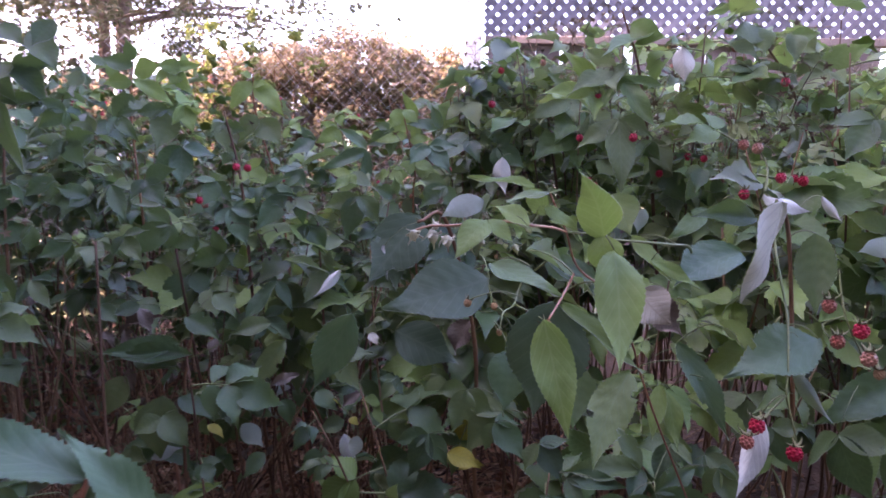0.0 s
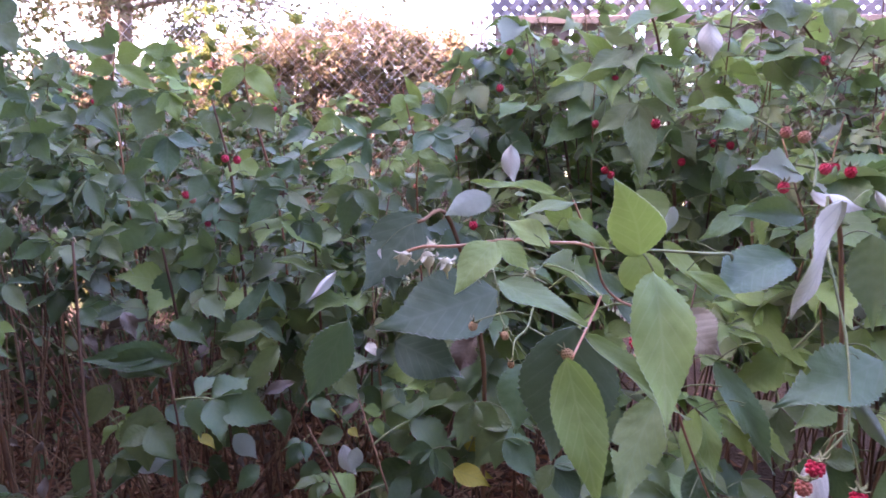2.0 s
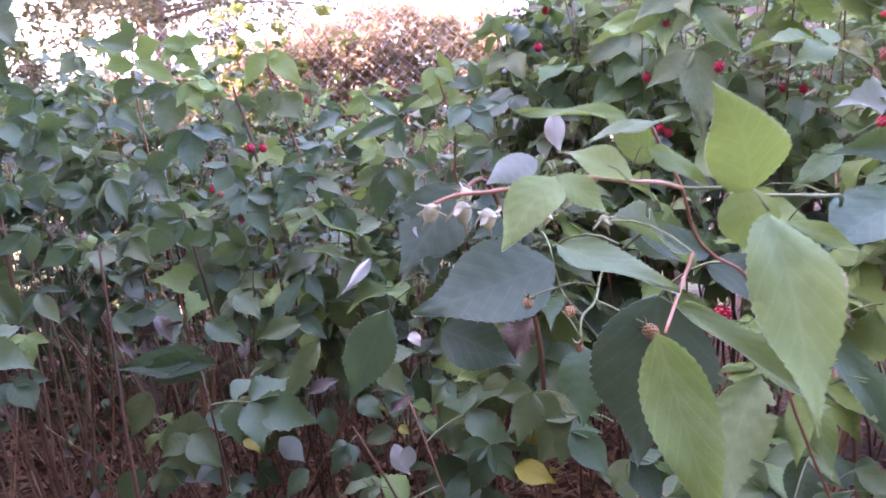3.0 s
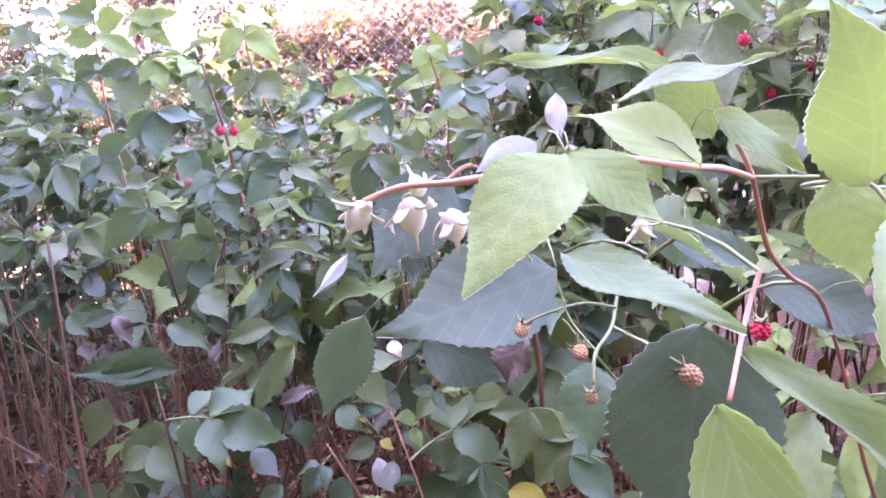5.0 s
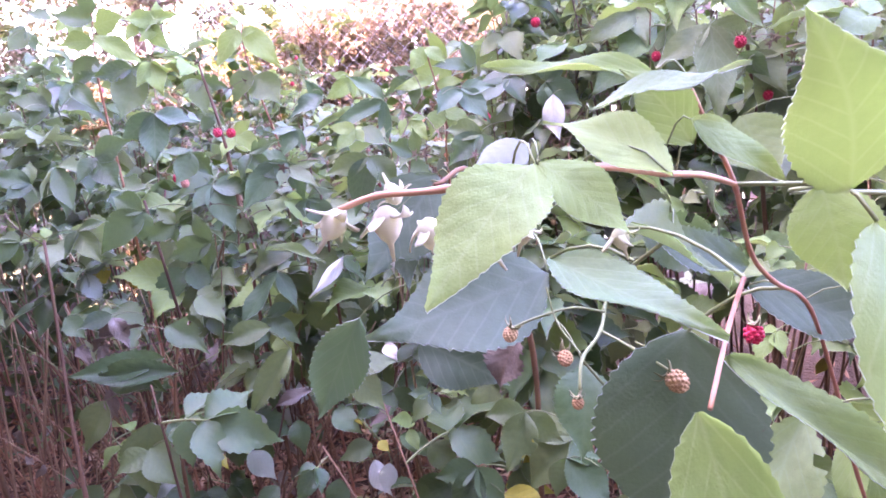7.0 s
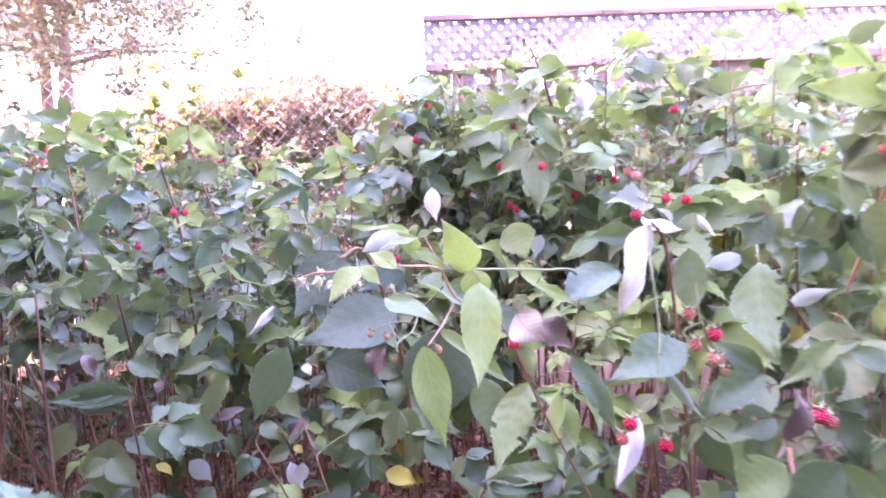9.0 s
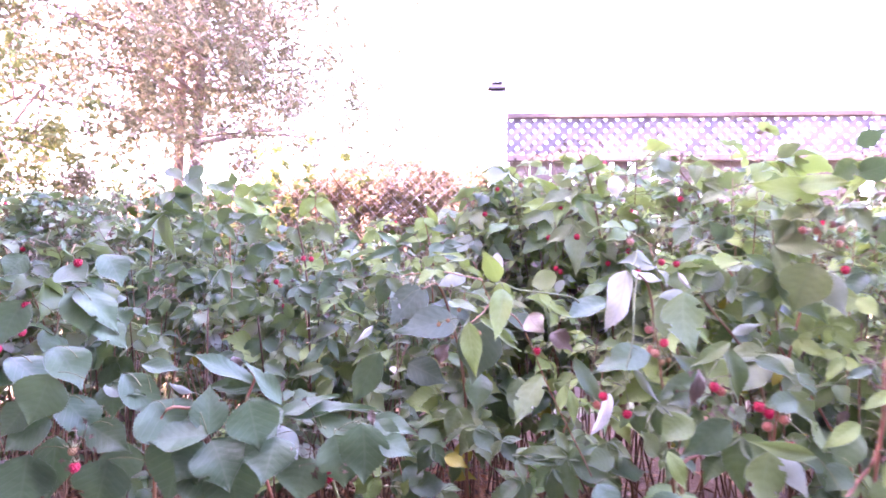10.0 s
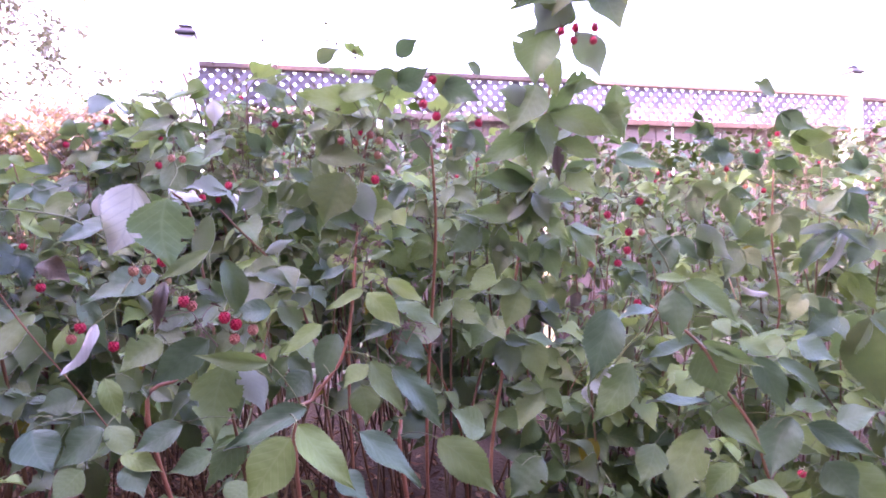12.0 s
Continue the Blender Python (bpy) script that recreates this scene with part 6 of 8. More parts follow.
leaf_at(path_side_plant, "teal", (-0.176, 0.192, 0.706), (-0.136, 0.158, 0.655), (0.111, -1.162, 1.452), 1.63)
leaf_at(path_side_plant, "teal", (-0.186, 0.192, 0.703), (-0.207, 0.159, 0.661), (0.679, -0.717, 1.658), 1.70)
leaf_at(path_side_plant, "teal", (-0.287, 0.214, 0.796), (-0.224, 0.214, 0.787), (0.34, -0.896, 1.362), 0.60)
leaf_at(path_side_plant, "under", (-0.253, 0.224, 0.771), (-0.202, 0.212, 0.76), (0.15, -0.687, 1.826), 0.35)
leaf_at(path_side_plant, "under", (-0.093, 0.21, 0.725), (-0.059, 0.187, 0.683), (0.342, -0.485, 0.691), 0.69)
leaf_at(path_side_plant, "teal", (-0.242, 0.213, 0.728), (-0.209, 0.204, 0.728), (0.33, -1.267, 1.072), 1.67)
leaf_at(path_side_plant, "teal", (-0.281, 0.214, 0.737), (-0.244, 0.204, 0.72), (0.341, -0.871, 1.249), 1.36)
leaf_at(path_side_plant, "teal", (-0.014, 0.218, 0.71), (0.053, 0.186, 0.69), (0.209, -1.048, 0.865), 0.75)
leaf_at(path_side_plant, "dry", (0.024, 0.227, 0.744), (0.03, 0.216, 0.725), (0.19, -0.831, 0.59), 1.00)
berry_at(path_side_plant, "ripe", (-0.02, 0.188, 0.668), 1.0)
berry_at(path_side_plant, "ripe", (-0.336, 0.156, 0.675), 0.9)
berry_at(path_side_plant, "unripe", (-0.016, 0.198, 0.696), 1.2)
berry_at(path_side_plant, "unripe", (-0.347, 0.166, 0.692), 1.2)
berry_at(path_side_plant, "orange", (-0.071, 0.2, 0.675), 0.9)
leaf_at(path_side_plant, "teal", (-0.482, 0.219, 0.8), (-0.404, 0.208, 0.75), (0.342, -0.397, 1.246), 1.04)
leaf_at(path_side_plant, "teal", (-0.414, 0.217, 0.817), (-0.362, 0.204, 0.76), (0.732, -0.673, 1.078), 1.21)
leaf_at(path_side_plant, "teal", (-0.337, 0.216, 0.767), (-0.272, 0.202, 0.756), (0.325, -0.719, 1.005), 0.73)
leaf_at(path_side_plant, "teal", (-0.329, 0.215, 0.771), (-0.316, 0.198, 0.726), (0.348, -0.838, 1.044), 1.35)
leaf_at(path_side_plant, "teal", (-0.402, 0.217, 0.748), (-0.335, 0.206, 0.693), (0.616, -1.033, 1.656), 1.08)
leaf_at(path_side_plant, "teal", (-0.453, 0.219, 0.738), (-0.475, 0.198, 0.696), (0.292, -0.861, 1.274), 1.70)
leaf_at(path_side_plant, "teal", (-0.418, 0.218, 0.717), (-0.463, 0.195, 0.675), (0.33, -0.88, 1.097), 1.70)
leaf_at(path_side_plant, "teal", (-0.359, 0.216, 0.712), (-0.29, 0.204, 0.681), (-0.2, -0.925, 0.851), 1.05)
leaf_at(path_side_plant, "teal", (-0.408, 0.218, 0.695), (-0.407, 0.201, 0.608), (0.427, -0.674, 1.288), 0.93)
leaf_at(path_side_plant, "teal", (-0.308, 0.215, 0.692), (-0.31, 0.198, 0.63), (0.744, -0.517, 1.414), 1.45)
leaf_at(path_side_plant, "teal", (-0.385, 0.216, 0.896), (-0.355, 0.202, 0.828), (0.5, -0.596, 0.733), 1.27)
leaf_at(path_side_plant, "teal", (-0.385, 0.216, 0.896), (-0.311, 0.206, 0.844), (0.44, -0.52, 1.119), 0.90)
leaf_at(path_side_plant, "teal", (-0.461, 0.218, 0.878), (-0.475, 0.2, 0.817), (0.218, -0.905, 1.137), 1.49)
leaf_at(path_side_plant, "teal", (-0.358, 0.216, 0.85), (-0.299, 0.202, 0.823), (0.63, -0.608, 0.604), 1.03)
leaf_at(path_side_plant, "teal", (-0.493, 0.219, 0.862), (-0.516, 0.2, 0.8), (0.304, -0.811, 0.74), 1.22)
leaf_at(path_side_plant, "teal", (-0.313, 0.215, 0.783), (-0.24, 0.204, 0.72), (0.396, -0.855, 1.149), 0.70)
leaf_at(path_side_plant, "teal", (-0.505, 0.22, 0.752), (-0.519, 0.2, 0.708), (0.524, -0.624, 1.242), 1.68)
leaf_at(path_side_plant, "teal", (-0.464, 0.218, 0.941), (-0.479, 0.197, 0.909), (0.557, -1.05, 1.18), 1.70)
leaf_at(path_side_plant, "teal", (-0.346, 0.215, 0.944), (-0.309, 0.2, 0.899), (0.507, -0.752, 0.94), 1.14)
leaf_at(path_side_plant, "teal", (-0.404, 0.217, 0.927), (-0.359, 0.202, 0.904), (0.157, -0.682, 0.729), 1.32)
leaf_at(path_side_plant, "teal", (-0.433, 0.198, 0.675), (-0.435, 0.187, 0.597), (0.278, -0.468, 0.88), 1.70)
leaf_at(path_side_plant, "teal", (-0.319, 0.196, 0.674), (-0.331, 0.182, 0.605), (0.499, -0.611, 1.347), 1.70)
leaf_at(path_side_plant, "teal", (-0.218, 0.193, 0.709), (-0.23, 0.181, 0.625), (-0.031, -1.009, 1.085), 1.68)
leaf_at(path_side_plant, "teal", (-0.14, 0.191, 0.684), (-0.125, 0.18, 0.617), (0.131, -1.603, 1.015), 1.70)
leaf_at(path_side_plant, "teal", (-0.043, 0.189, 0.69), (-0.051, 0.175, 0.636), (0.263, -0.74, 1.053), 1.70)
leaf_at(path_side_plant, "teal", (0.022, 0.187, 0.736), (0.027, 0.175, 0.662), (0.042, -0.893, 0.947), 1.35)
leaf_at(path_side_plant, "teal", (0.044, 0.187, 0.716), (0.09, 0.177, 0.7), (-0.029, -0.895, 1.024), 1.16)
leaf_at(path_side_plant, "teal", (-0.26, 0.194, 0.751), (-0.213, 0.186, 0.689), (0.167, -0.629, 1.08), 1.69)
leaf_at(path_side_plant, "teal", (-0.128, 0.191, 0.758), (-0.107, 0.18, 0.696), (0.448, -1.522, 0.958), 1.70)
leaf_at(path_side_plant, "teal", (-0.406, 0.197, 0.782), (-0.424, 0.183, 0.716), (0.493, -1.007, 0.992), 1.70)
leaf_at(path_side_plant, "teal", (-0.194, 0.192, 0.682), (-0.163, 0.183, 0.621), (0.009, -0.588, 1.049), 1.70)
leaf_at(path_side_plant, "teal", (-0.014, 0.188, 0.72), (0.005, 0.178, 0.654), (0.055, -0.616, 1.067), 1.45)
berry_at(path_side_plant, "ripe", (-0.385, 0.216, 0.931), 0.8)
berry_at(path_side_plant, "ripe", (-0.501, 0.219, 0.81), 0.8)
berry_at(path_side_plant, "ripe", (-0.465, 0.218, 0.835), 0.8)
berry_at(path_side_plant, "ripe", (-0.46, 0.218, 0.871), 0.8)

tallest_cane = plant_root(0, 0, "tallest raspberry cane with red stem and a berry cluster")
run_cane(tallest_cane, [(1.083, 0.669, 0), (0.989, 0.611, 0.365), (1.012, 0.591, 0.616), (1.056, 0.561, 0.911), (1.096, 0.556, 1.084), (1.127, 0.55, 1.238), (1.149, 0.55, 1.383)], 0.0036, 0.002, "red_cane")
leaf_at(tallest_cane, "under", (1.124, 0.551, 1.294), (1.065, 0.535, 1.196), (-0.367, -1.135, 0.28), 1.00)
leaf_at(tallest_cane, "lit", (1.203, 0.549, 1.305), (1.222, 0.513, 1.202), (-0.173, -0.569, -0.102), 1.00)
leaf_at(tallest_cane, "lit", (1.094, 0.551, 1.22), (1.059, 0.529, 1.097), (-0.125, -0.52, 0.426), 1.00)
leaf_at(tallest_cane, "under", (1.155, 0.55, 1.213), (1.179, 0.512, 1.117), (-0.568, -1.173, 0.015), 0.88)
leaf_at(tallest_cane, "lit", (1.074, 0.551, 1.113), (1.01, 0.537, 1.02), (-0.544, -0.837, 0.403), 1.00)
leaf_at(tallest_cane, "green", (1.129, 0.55, 1.116), (1.173, 0.507, 1.106), (-0.653, -1.218, 0.155), 1.00)
leaf_at(tallest_cane, "young", (1.103, 0.551, 1.165), (1.098, 0.521, 1.084), (-0.723, -0.575, -0.051), 0.78)
leaf_at(tallest_cane, "lit", (1.067, 0.551, 1.034), (0.952, 0.551, 0.968), (-0.267, -0.746, 0.127), 0.78, True)
leaf_at(tallest_cane, "lit", (1.095, 0.551, 1.063), (1.198, 0.492, 1.009), (-0.266, -0.911, 0.15), 0.86, True)
leaf_at(tallest_cane, "lit", (1.109, 0.55, 1.012), (1.177, 0.501, 0.97), (-0.725, -0.855, 0.57), 0.88, True)
leaf_at(tallest_cane, "green", (1.063, 0.551, 0.936), (0.95, 0.55, 0.939), (-0.812, -0.794, 0.327), 0.81, True)
leaf_at(tallest_cane, "lit", (1.231, 0.548, 1.118), (1.23, 0.517, 1.004), (-0.719, -0.868, 0.281), 0.67)
leaf_at(tallest_cane, "lit", (1.195, 0.549, 1.066), (1.218, 0.511, 0.997), (-0.536, -0.681, 0.115), 0.94, True)
leaf_at(tallest_cane, "under", (1.062, 0.551, 1.082), (0.994, 0.539, 1.097), (0.042, -0.721, 0.155), 1.00)
leaf_at(tallest_cane, "lit", (1.135, 0.55, 1.279), (1.023, 0.549, 1.235), (-0.847, -0.857, 0.018), 0.50)
leaf_at(tallest_cane, "green", (1.058, 0.551, 0.92), (0.977, 0.541, 0.852), (-0.267, -0.776, 0.871), 0.83, True)
leaf_at(tallest_cane, "lit", (1.051, 0.551, 0.901), (1.037, 0.523, 0.82), (-0.448, -0.749, 0.365), 0.94, True)
leaf_at(tallest_cane, "lit", (1.068, 0.551, 0.911), (1.111, 0.508, 0.828), (-0.537, -0.566, 0.418), 0.86, True)
leaf_at(tallest_cane, "lit", (1.046, 0.551, 0.88), (0.921, 0.554, 0.877), (-0.404, -1.02, 0.518), 0.59, True)
leaf_at(tallest_cane, "green", (1.012, 0.552, 0.831), (0.981, 0.529, 0.769), (-0.239, -0.966, 0.275), 0.89, True)
leaf_at(tallest_cane, "lit", (1.077, 0.55, 0.824), (1.088, 0.516, 0.757), (-0.376, -1.091, 0.455), 0.93, True)
leaf_at(tallest_cane, "lit", (1.032, 0.551, 0.76), (0.99, 0.532, 0.675), (-0.311, -0.873, 0.084), 0.91, True)
leaf_at(tallest_cane, "lit", (1.132, 0.549, 0.859), (1.164, 0.51, 0.777), (-0.147, -0.71, 0.959), 0.77, True)
leaf_at(tallest_cane, "green", (0.961, 0.553, 0.862), (0.895, 0.54, 0.814), (0.237, -1.174, 0.398), 0.88, True)
leaf_at(tallest_cane, "lit", (1.125, 0.55, 0.961), (1.167, 0.507, 0.907), (-0.431, -0.674, 0.292), 1.00, True)
leaf_at(tallest_cane, "lit", (0.977, 0.552, 0.704), (0.928, 0.534, 0.65), (-0.4, -0.703, 0.427), 1.00, True)
leaf_at(tallest_cane, "lit", (1.039, 0.551, 0.66), (1.054, 0.515, 0.585), (-0.368, -0.669, 0.615), 0.97, True)
leaf_at(tallest_cane, "green", (0.996, 0.552, 0.663), (0.993, 0.521, 0.589), (-0.189, -0.957, 0.328), 1.00, True)
leaf_at(tallest_cane, "lit", (0.906, 0.553, 0.737), (0.951, 0.509, 0.69), (-0.454, -1.001, 0.509), 0.91, True)
leaf_at(tallest_cane, "lit", (1.068, 0.55, 0.567), (1.016, 0.533, 0.501), (-0.416, -0.817, 0.796), 1.00, True)
berry_at(tallest_cane, "ripe", (1.11, 0.521, 1.2), 0.95)
berry_at(tallest_cane, "ripe", (1.133, 0.52, 1.185), 0.95)
berry_at(tallest_cane, "ripe", (1.137, 0.52, 1.207), 0.95)
berry_at(tallest_cane, "ripe", (1.175, 0.519, 1.21), 0.95)
berry_at(tallest_cane, "ripe", (1.171, 0.519, 1.187), 0.95)
leaf_at(tallest_cane, "dry", (1.105, 0.54, 1.001), (1.104, 0.53, 0.938), (-0.436, -1.004, 0.309), 0.78)
run_cane(tallest_cane, [(1.11, 0.551, 1.211), (1.174, 0.55, 1.31), (1.259, 0.548, 1.401), (1.353, 0.547, 1.485)], 0.0042, 0.0028, "red_cane", "stalk")
run_cane(tallest_cane, [(1.142, 0.55, 1.295), (1.073, 0.552, 1.317), (1, 0.553, 1.361)], 0.003, 0.002, "red_cane", "stalk")
leaf_at(tallest_cane, "lit", (1.141, 0.545, 1.326), (1.074, 0.552, 1.211), (-0.593, -0.996, 0.487), 0.91)
leaf_at(tallest_cane, "green", (1.167, 0.545, 1.368), (1.114, 0.547, 1.3), (-0.899, -0.791, -0.245), 1.00)
leaf_at(tallest_cane, "lit", (1.209, 0.544, 1.317), (1.231, 0.526, 1.212), (-0.687, -0.661, 0.12), 0.98)
leaf_at(tallest_cane, "lit", (1.302, 0.542, 1.41), (1.332, 0.521, 1.353), (-0.293, -1.011, 0.08), 0.89)
leaf_at(tallest_cane, "lit", (1.253, 0.543, 1.443), (1.197, 0.545, 1.402), (-0.685, -0.814, 0.009), 0.85)
leaf_at(tallest_cane, "under", (1.016, 0.548, 1.348), (0.983, 0.54, 1.361), (-0.529, -0.874, 0.339), 1.00)
leaf_at(tallest_cane, "green", (1.046, 0.547, 1.284), (1.035, 0.536, 1.244), (-0.431, -0.896, 0.098), 0.92)
leaf_at(tallest_cane, "lit", (1.022, 0.548, 1.328), (1.007, 0.539, 1.273), (-0.599, -1.229, -0.112), 0.74)
leaf_at(tallest_cane, "lit", (1.268, 0.543, 1.364), (1.3, 0.52, 1.318), (-0.62, -1.253, 0.271), 0.98)
leaf_at(tallest_cane, "lit", (1.282, 0.543, 1.437), (1.261, 0.531, 1.478), (-0.679, -1.023, -0.073), 1.00)
leaf_at(tallest_cane, "green", (1.336, 0.542, 1.444), (1.354, 0.52, 1.497), (-0.484, -0.715, 0.122), 1.00)
leaf_at(tallest_cane, "lit", (1.23, 0.544, 1.372), (1.254, 0.522, 1.338), (-0.172, -0.33, -0.142), 1.00)
leaf_at(tallest_cane, "lit", (0.968, 0.549, 1.345), (0.953, 0.539, 1.301), (-0.201, -1.087, -0.172), 0.55)
berry_at(tallest_cane, "ripe", (0.99, 0.543, 1.357), 0.7)
berry_at(tallest_cane, "ripe", (1.084, 0.541, 1.315), 0.7)
berry_at(tallest_cane, "ripe", (1.187, 0.539, 1.319), 0.7)
berry_at(tallest_cane, "ripe", (1.301, 0.537, 1.408), 0.7)
berry_at(tallest_cane, "ripe", (1.37, 0.536, 1.449), 0.7)

berry_cane = plant_root(0, 0, "raspberry cane hung with bright red berries on thin stalks")
run_cane(berry_cane, [(1.515, 0.831, 0), (1.458, 0.803, 0.468), (1.771, 0.777, 0.578), (1.78, 0.777, 0.829), (1.79, 0.777, 0.994)], 0.0033, 0.002, "red_cane")
run_cane(berry_cane, [(1.264, 0.735, 0), (1.237, 0.707, 0.457), (1.393, 0.644, 0.718), (1.338, 0.616, 0.835), (1.301, 0.606, 0.869)], 0.0025, 0.001, "stalk")
berry_at(berry_cane, "ripe", (1.229, 0.588, 0.88), 1.0)
berry_at(berry_cane, "ripe", (1.298, 0.586, 0.905), 1.0)
berry_at(berry_cane, "ripe", (1.273, 0.587, 0.846), 1.0)
berry_at(berry_cane, "orange", (1.301, 0.586, 0.845), 1.0)
berry_at(berry_cane, "ripe", (1.269, 0.587, 0.811), 1.0)
berry_at(berry_cane, "ripe", (1.248, 0.587, 0.787), 1.0)
berry_at(berry_cane, "orange", (1.203, 0.608, 0.786), 1.0)
berry_at(berry_cane, "ripe", (1.225, 0.487, 0.719), 1.0)
berry_at(berry_cane, "ripe", (1.939, 0.975, 0.961), 1.0)
berry_at(berry_cane, "ripe", (2.036, 1.023, 1.13), 1.0)
berry_at(berry_cane, "ripe", (2.009, 1.024, 1.1), 1.0)
berry_at(berry_cane, "ripe", (1.967, 1.024, 1.078), 1.0)
berry_at(berry_cane, "ripe", (2.121, 0.771, 0.792), 1.0)
berry_at(berry_cane, "orange", (1.879, 0.976, 0.972), 1.0)
run_cane(berry_cane, [(1.338, 0.616, 0.835), (1.313, 0.596, 0.863), (1.298, 0.586, 0.89)], 0.001, 0.0008, "stalk", "stalk")
run_cane(berry_cane, [(1.301, 0.606, 0.869), (1.282, 0.597, 0.836), (1.256, 0.587, 0.798)], 0.001, 0.0008, "stalk", "stalk")
leaf_at(berry_cane, "under", (1.561, 0.761, 0.863), (1.624, 0.723, 0.777), (-0.796, -0.584, 0.395), 0.79)
leaf_at(berry_cane, "white", (1.981, 0.754, 0.854), (1.901, 0.755, 0.718), (-0.893, -0.39, 0.605), 0.30)
leaf_at(berry_cane, "green", (1.96, 0.754, 0.841), (1.825, 0.77, 0.729), (-0.779, -0.309, 0.616), 0.56, True)
leaf_at(berry_cane, "sage", (1.549, 0.762, 0.951), (1.553, 0.741, 0.859), (-0.802, -1.038, 0.34), 1.00, True)
leaf_at(berry_cane, "teal", (1.494, 0.763, 0.835), (1.454, 0.752, 0.734), (-0.575, -0.614, 0.714), 1.00, True)
leaf_at(berry_cane, "green", (1.647, 0.76, 0.938), (1.644, 0.74, 0.857), (-0.664, -1.023, 0.663), 1.00, True)
leaf_at(berry_cane, "sage", (1.787, 0.757, 0.883), (1.821, 0.728, 0.814), (-0.693, -0.959, 0.215), 1.00, True)
leaf_at(berry_cane, "teal", (1.728, 0.759, 0.991), (1.676, 0.752, 1.043), (-0.648, -0.671, 0.565), 1.00, True)
leaf_at(berry_cane, "green", (1.776, 0.758, 1.018), (1.825, 0.724, 0.987), (-0.961, -0.289, -0.028), 1.00, True)
leaf_at(berry_cane, "sage", (1.748, 0.759, 1.126), (1.682, 0.756, 1.137), (-0.707, -0.442, 0.543), 1.00, True)
leaf_at(berry_cane, "teal", (1.796, 0.758, 1.127), (1.857, 0.72, 1.081), (-0.959, -0.567, 0.592), 1.00, True)
leaf_at(berry_cane, "green", (1.781, 0.758, 1.168), (1.716, 0.755, 1.205), (-0.563, -0.948, 0.663), 1.00)
leaf_at(berry_cane, "young", (1.827, 0.757, 1.074), (1.914, 0.712, 1.067), (-1.094, -0.683, 0.09), 0.92, True)
leaf_at(berry_cane, "sage", (1.674, 0.759, 0.804), (1.619, 0.753, 0.727), (-0.785, -0.85, 0.626), 1.00, True)
leaf_at(berry_cane, "young", (1.705, 0.759, 0.79), (1.665, 0.748, 0.804), (-0.995, -0.714, 0.769), 1.00, True)
leaf_at(berry_cane, "teal", (1.989, 0.754, 0.936), (2.023, 0.724, 0.85), (-0.782, -0.553, 0.543), 1.00, True)
leaf_at(berry_cane, "green", (2.055, 0.752, 0.822), (1.98, 0.751, 0.74), (-0.963, -0.754, 0.506), 1.00, True)
leaf_at(berry_cane, "sage", (1.902, 0.755, 0.881), (1.954, 0.72, 0.947), (-0.687, -0.245, 0.801), 1.00, True)
leaf_at(berry_cane, "teal", (1.65, 0.76, 1.031), (1.561, 0.764, 1.017), (-0.754, -0.886, 0.129), 1.00, True)
leaf_at(berry_cane, "green", (1.606, 0.761, 1.07), (1.531, 0.762, 1.081), (-1.162, -0.498, 0.409), 1.00, True)
leaf_at(berry_cane, "white", (1.543, 0.531, 0.718), (1.465, 0.532, 0.733), (-1.169, -0.752, 1.05), 0.41)
leaf_at(berry_cane, "sage", (1.623, 0.53, 0.714), (1.573, 0.523, 0.662), (-0.632, -0.617, 0.632), 1.00, True)
leaf_at(berry_cane, "teal", (1.703, 0.528, 0.665), (1.62, 0.53, 0.625), (-0.92, -0.961, 0.411), 1.00, True)
leaf_at(berry_cane, "green", (1.581, 0.761, 0.781), (1.545, 0.751, 0.834), (-0.631, -0.859, 0.654), 1.00, True)
leaf_at(berry_cane, "sage", (1.313, 0.766, 0.952), (1.351, 0.735, 0.986), (-0.163, -0.744, 0.6), 1.00, True)
leaf_at(berry_cane, "teal", (1.357, 0.766, 1.016), (1.453, 0.719, 0.985), (-0.695, -1.127, 0.848), 0.67, True)
leaf_at(berry_cane, "green", (1.788, 0.527, 0.661), (1.789, 0.505, 0.473), (-0.619, -0.389, 0.573), 0.98, True)
leaf_at(berry_cane, "sage", (1.893, 0.756, 1.074), (1.914, 0.729, 1.001), (-1.098, -0.393, -0.131), 1.00, True)
leaf_at(berry_cane, "teal", (2.043, 0.753, 0.992), (1.958, 0.755, 1.005), (-0.824, -0.789, 0.445), 1.00, True)
leaf_at(berry_cane, "yellow", (1.674, 0.759, 0.798), (1.703, 0.731, 0.797), (-0.482, -0.582, 0.051), 1.00)

low_cane_right = plant_root(0, 0, "low raspberry cane with a red stem and smooth oval leaves")
run_cane(low_cane_right, [(1.078, 0.409, 0), (1.075, 0.389, 0.224), (1.388, 0.344, 0.361), (1.334, 0.315, 0.465), (1.283, 0.286, 0.55), (1.241, 0.287, 0.607), (1.208, 0.298, 0.674), (1.159, 0.349, 0.73)], 0.003, 0.002, "red_cane")
leaf_at(low_cane_right, "teal", (1.07, 0.31, 0.732), (1.025, 0.291, 0.634), (-0.338, -1.298, 1.16), 0.84)
leaf_at(low_cane_right, "lit", (1.101, 0.31, 0.653), (1.029, 0.298, 0.576), (-0.643, -1.103, 0.938), 0.82)
leaf_at(low_cane_right, "teal", (1.172, 0.308, 0.755), (1.159, 0.281, 0.681), (-0.945, -0.814, 1.14), 0.99)
leaf_at(low_cane_right, "lit", (1.193, 0.308, 0.767), (1.249, 0.262, 0.706), (-0.517, -0.781, 1.185), 0.66)
leaf_at(low_cane_right, "teal", (1.227, 0.307, 0.583), (1.12, 0.305, 0.596), (-0.51, -0.319, 1.196), 0.47)
